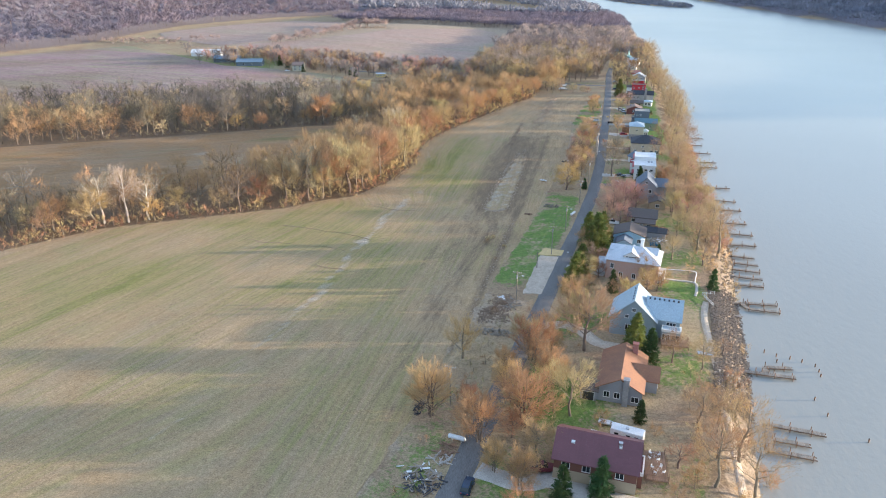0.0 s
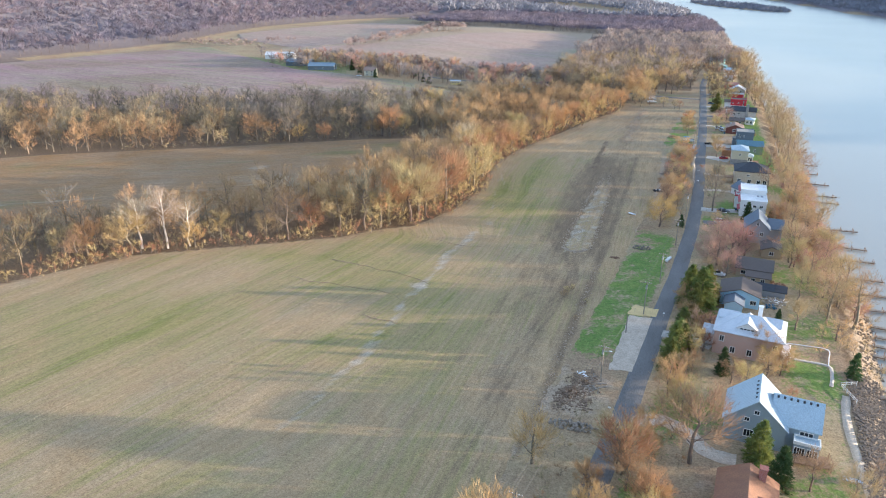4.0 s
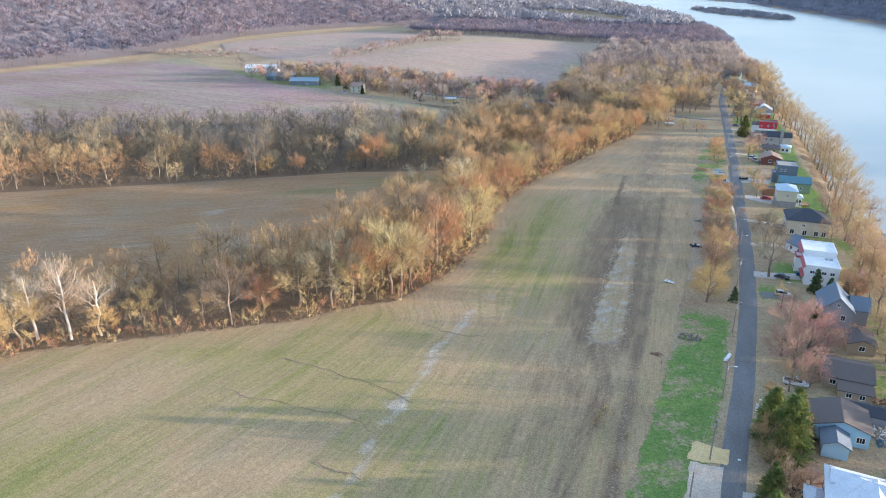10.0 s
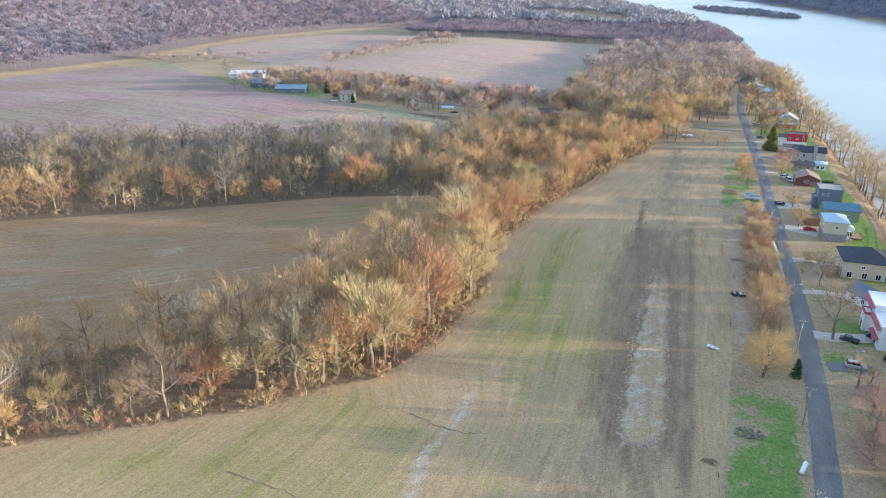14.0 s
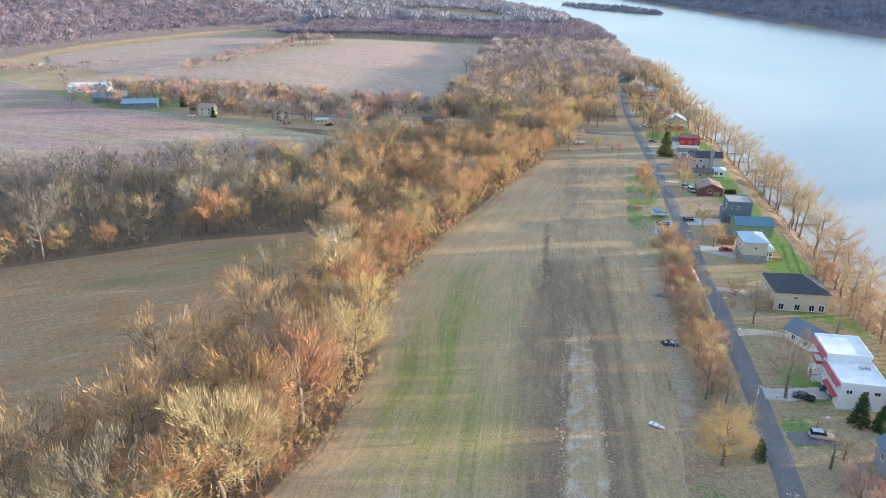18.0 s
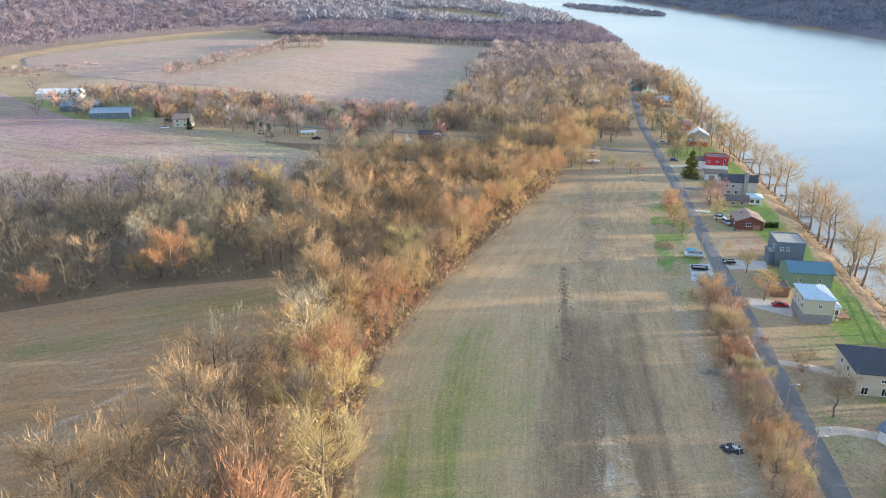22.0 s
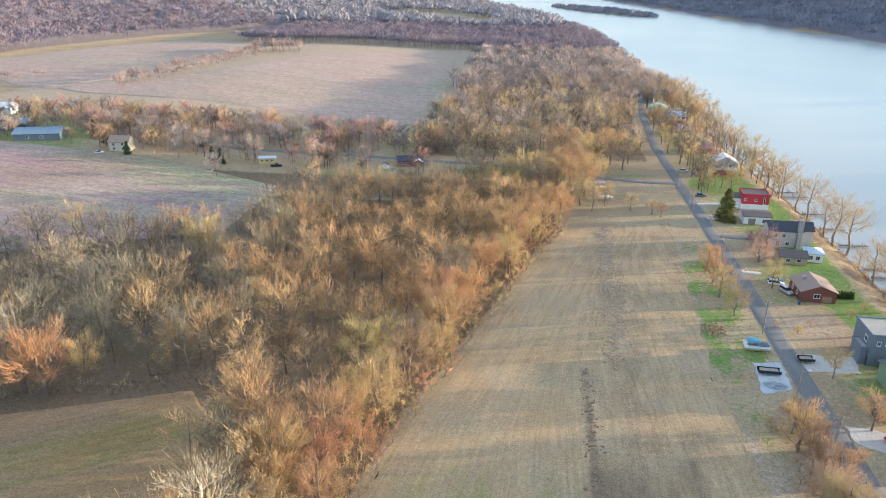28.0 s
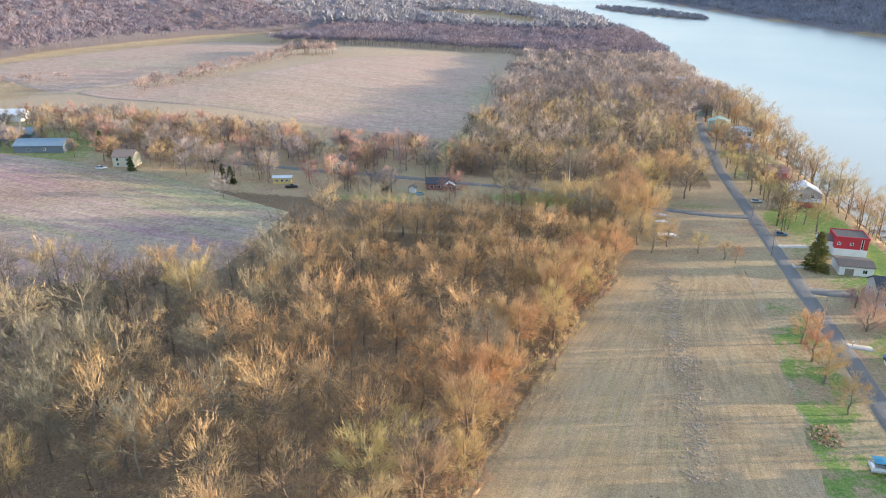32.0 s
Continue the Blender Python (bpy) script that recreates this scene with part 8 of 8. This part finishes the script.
bin_(62.0, 165.4, P_BLUE, "dark blue wheeled bin beside the garage")
bin_(61.4, 164.8, P_BLUE, "dark blue wheeled bin beside the garage")
bin_(64.0, 315.5, P_BLUE, "blue wheeled bin beside the brown house")


def tank(x, y, turn):
    e = thing("propane_tank", "long white propane tank on two feet", "tank", x, y, turn)
    part("shell", rod((-1.6, 0, 0.8), (1.6, 0, 0.8), 0.48, None, 14), P_WHITE, e)
    for k in (-1.6, 1.6):
        part("end", loft([[(k + (0.3 if k > 0 else -0.3) * u, 0.48 * math.sqrt(1 - u * u) * math.cos(a), 0.8 + 0.48 * math.sqrt(1 - u * u) * math.sin(a)) for a in np.linspace(0, 6.28, 12, endpoint=False)] for u in (0, 0.5, 0.85, 0.98)]), P_WHITE, e)
    for k in (-1.0, 1.0):
        part("foot", box(k - 0.1, k + 0.1, -0.35, 0.35, -0.1, 0.42), CONCRETE, e)


tank(19.6, -42.4, -10)
tank(37.3, 101.6, 70)


def pool(x, y):
    e = thing("paddling_pool", "round blue paddling pool on the lawn", "pool", x, y)
    part("rim", rod((0, 0, -0.1), (0, 0, 0.5), 1.8, 1.8, 20), paint("blue_plastic", (0.06, 0.30, 0.50), 0.4), e)


pool(-79.5, 448)


def fence_line(x0, y0, x1, y1, n, label, mat=WOOD_OLD, h=1.1):
    e = thing("fence", label, "fence", x0, y0)
    for k in range(n + 1):
        u = k / n
        part("post", box(-0.06 + (x1 - x0) * u, 0.06 + (x1 - x0) * u, -0.06 + (y1 - y0) * u, 0.06 + (y1 - y0) * u, -0.2, h), mat, e)
    for z in (h * 0.45, h * 0.85):
        part("rail", rod((0, 0, z), (x1 - x0, y1 - y0, z), 0.05, None, 4), mat, e)


fence_line(78, 30.5, 76, 37, 5, "white timber fence at the riverbank", WHITE)
fence_line(76, 37, 79.5, 38.5, 3, "white timber fence at the riverbank", WHITE)
fence_line(82, 230, 88, 262, 16, "pale low wall fence along the bank lawn", CONCRETE, 0.8)
fence_line(88, 262, 90, 300, 16, "pale low fence along the bank lawn", CONCRETE, 0.8)
fence_line(72, 66, 80, 60, 5, "weathered timber fence in the river yard")


# skylights and vents on roofs
def roof_bits(x, y, rz, rows, mat, name, label):
    for lx, ly, lz, s in rows:
        m = pose(x, y, float(height(x, y)), 0, 0, rz) @ Vector((lx, ly, lz))
        bm = box(-s / 2, s / 2, -s / 2, s / 2, -0.3, 0.25, 0.03)
        me = bpy.data.meshes.new(name)
        bm.to_mesh(me)
        bm.free()
        me.materials.append(mat)
        o = new(name, me)
        o.location = m
        o.rotation_euler = (0, 0, radians(rz))
        tagged(o, label, "roof vent", "roof vents")


roof_bits(55.8, 13.4, -8, [(3.4 + 1.15 * k, 0.3, 8.85, 0.4) for k in range(7)] + [(-0.5, -3.5 + 1.6 * k, 9.7, 0.4) for k in range(5)], DARK, "roof_vent", "small dark roof vent near the ridge")
roof_bits(46.6, -45.2, -7, [(-4.4, -2.0, 6.4, 0.7), (4.0, -1.5, 6.8, 0.5)], WHITE, "skylight", "small pale skylight in the maroon roof")
roof_bits(67.3, 168.2, -3, [(1.5, -3.5, 6.6, 0.9), (2.9, -3.3, 6.6, 0.9)], METAL_GREY, "roof_unit", "grey ventilation unit on the white flat roof")

# eroded cracks in the field
GULLY = plain("gully_soil", (0.38, 0.26, 0.155), (0.20, 0.135, 0.085), 0.25, 4, 0.95)
for pts in ([(-67, 68.5), (-60, 67.6), (-53, 66.6), (-48, 65.0), (-44.8, 65.6), (-38, 63.6), (-32.9, 61.6), (-29.5, 59.2)], [(-72, 52.5), (-66, 50.6), (-58, 51.6), (-50.9, 50.6), (-44, 51.2), (-37.9, 49.9), (-34, 47.2)], [(-41, 35.6), (-36, 34.0), (-32.5, 34.6), (-29.5, 33)], [(-40, 97), (-34, 94.4), (-27, 93.4), (-22, 95)]):
    rngc = np.random.default_rng(int(abs(pts[0][0] * 10)))
    bm = bmesh.new()
    prev = None
    for i in range(len(pts) - 1):
        for k in range(7):
            u = k / 7
            px = pts[i][0] + (pts[i + 1][0] - pts[i][0]) * u + rngc.normal() * 0.18
            py = pts[i][1] + (pts[i + 1][1] - pts[i][1]) * u + rngc.normal() * 0.22
            w = (0.03 + 0.12 * rngc.random()) * (0.35 + 0.9 * max(0.0, math.sin(1.1 * i + 0.16 * k + 0.4)))
            row = [bm.verts.new((px, py - w * 1.6, 0.10)), bm.verts.new((px, py - w, 0.13)), bm.verts.new((px, py - w * 0.3, 0.12)), bm.verts.new((px, py + w * 0.5, 0.12)), bm.verts.new((px, py + w, 0.15)), bm.verts.new((px, py + w * 1.8, 0.10))]
            if prev:
                for a in range(5):
                    bm.faces.new((prev[a], row[a], row[a + 1], prev[a + 1]))
            prev = row
    me = bpy.data.meshes.new("gully")
    bm.to_mesh(me)
    bm.free()
    me.materials.append(GULLY)
    tagged(new("gully", me), "narrow eroded gully in the sown field", "gully", "gullies", kind="structure")


def clods(name, pts, n, wide, size, material, label, seed):
    """Broken soil clods strewn along a line, joined in one object."""
    rng = np.random.default_rng(seed)
    base = np.array([(-1, -1, -0.6), (1, -0.8, -0.6), (0.9, 1, -0.6), (-0.8, 1, -0.6), (-0.6, -0.7, 0.5), (0.7, -0.5, 0.6), (0.5, 0.7, 0.45), (-0.7, 0.6, 0.55)])
    vs, qs = [], []
    seg = np.array(pts, float)
    run = np.concatenate([[0], np.cumsum(np.hypot(*np.diff(seg, axis=0).T))])
    for i in range(n):
        d = rng.random() * run[-1]
        x, y = np.interp(d, run, seg[:, 0]) + rng.normal() * wide, np.interp(d, run, seg[:, 1]) + rng.normal() * wide
        s = size * (0.4 + 1.1 * rng.random() ** 2)
        a = rng.random() * 6.283
        v = base * (1 + rng.normal(size=(8, 3)) * 0.2) * s
        vs.append(np.stack([v[:, 0] * math.cos(a) - v[:, 1] * math.sin(a) + x, v[:, 0] * math.sin(a) + v[:, 1] * math.cos(a) + y, v[:, 2] * 0.7 + 0.05 + 0.2 * s], 1))
        qs.append(np.array(BOX_FACES) + 8 * i)
    me = mesh_of(name, np.concatenate(vs), np.concatenate(qs), smooth=False)
    me.materials.append(material)
    return tagged(new(name, me), label, "soil clods", kind="stuff")


DUG = plain("dug_soil", (0.17, 0.115, 0.075), (0.27, 0.19, 0.125), 0.4, 4, 0.95)
CLOD = plain("soil_clods", (0.30, 0.215, 0.14), (0.40, 0.31, 0.22), 0.4, 4, 0.95)
clods("soil_clods", [(2.9, 104), (2.7, 118), (3.4, 140), (4.6, 170), (7, 196)], 420, 0.45, 0.22, CLOD, "ridge of broken soil along the rough patch", 1)
clods("soil_clods", [(3.0, 103), (5.0, 100.6), (8.0, 100.4), (10.5, 103)], 260, 0.4, 0.24, CLOD, "curved ridge of dark soil at the end of the rough patch", 2)
clods("soil_clods", [(12, 104), (12.3, 130), (11.6, 160), (9.5, 195), (9, 204)], 380, 0.5, 0.22, CLOD, "ridge of broken soil along the rough patch", 3)
clods("soil_clods", [(6, 103), (7, 120), (8, 150), (8.6, 186)], 500, 1.7, 0.16, CLOD, "loose clods strewn over the rough patch", 4)
clods("soil_clods", [(0.4, 211), (0.3, 240), (0.9, 272)], 380, 0.9, 0.22, DUG, "dark clods in a washed-out furrow", 5)
clods("soil_clods", [(9, 275), (12, 310), (13, 345), (15, 376)], 1100, 1.7, 0.27, CLOD, "strip of rubble and clods down the field", 6)
clods("soil_clods", [(12.4, -10), (13.2, 15), (14, 40), (15, 62), (16, 92)], 420, 0.6, 0.16, CLOD, "clods along the worn trail in the field", 7)
clods("soil_clods", [(17, 9), (18.5, 16), (21.5, 25)], 520, 1.5, 0.24, DUG, "dark dug soil in the garden plot beside the lane", 8)
clods("soil_clods", [(21.5, 9.5), (22.5, 18)], 200, 0.9, 0.2, DUG, "dark dug soil in the garden plot beside the lane", 9)
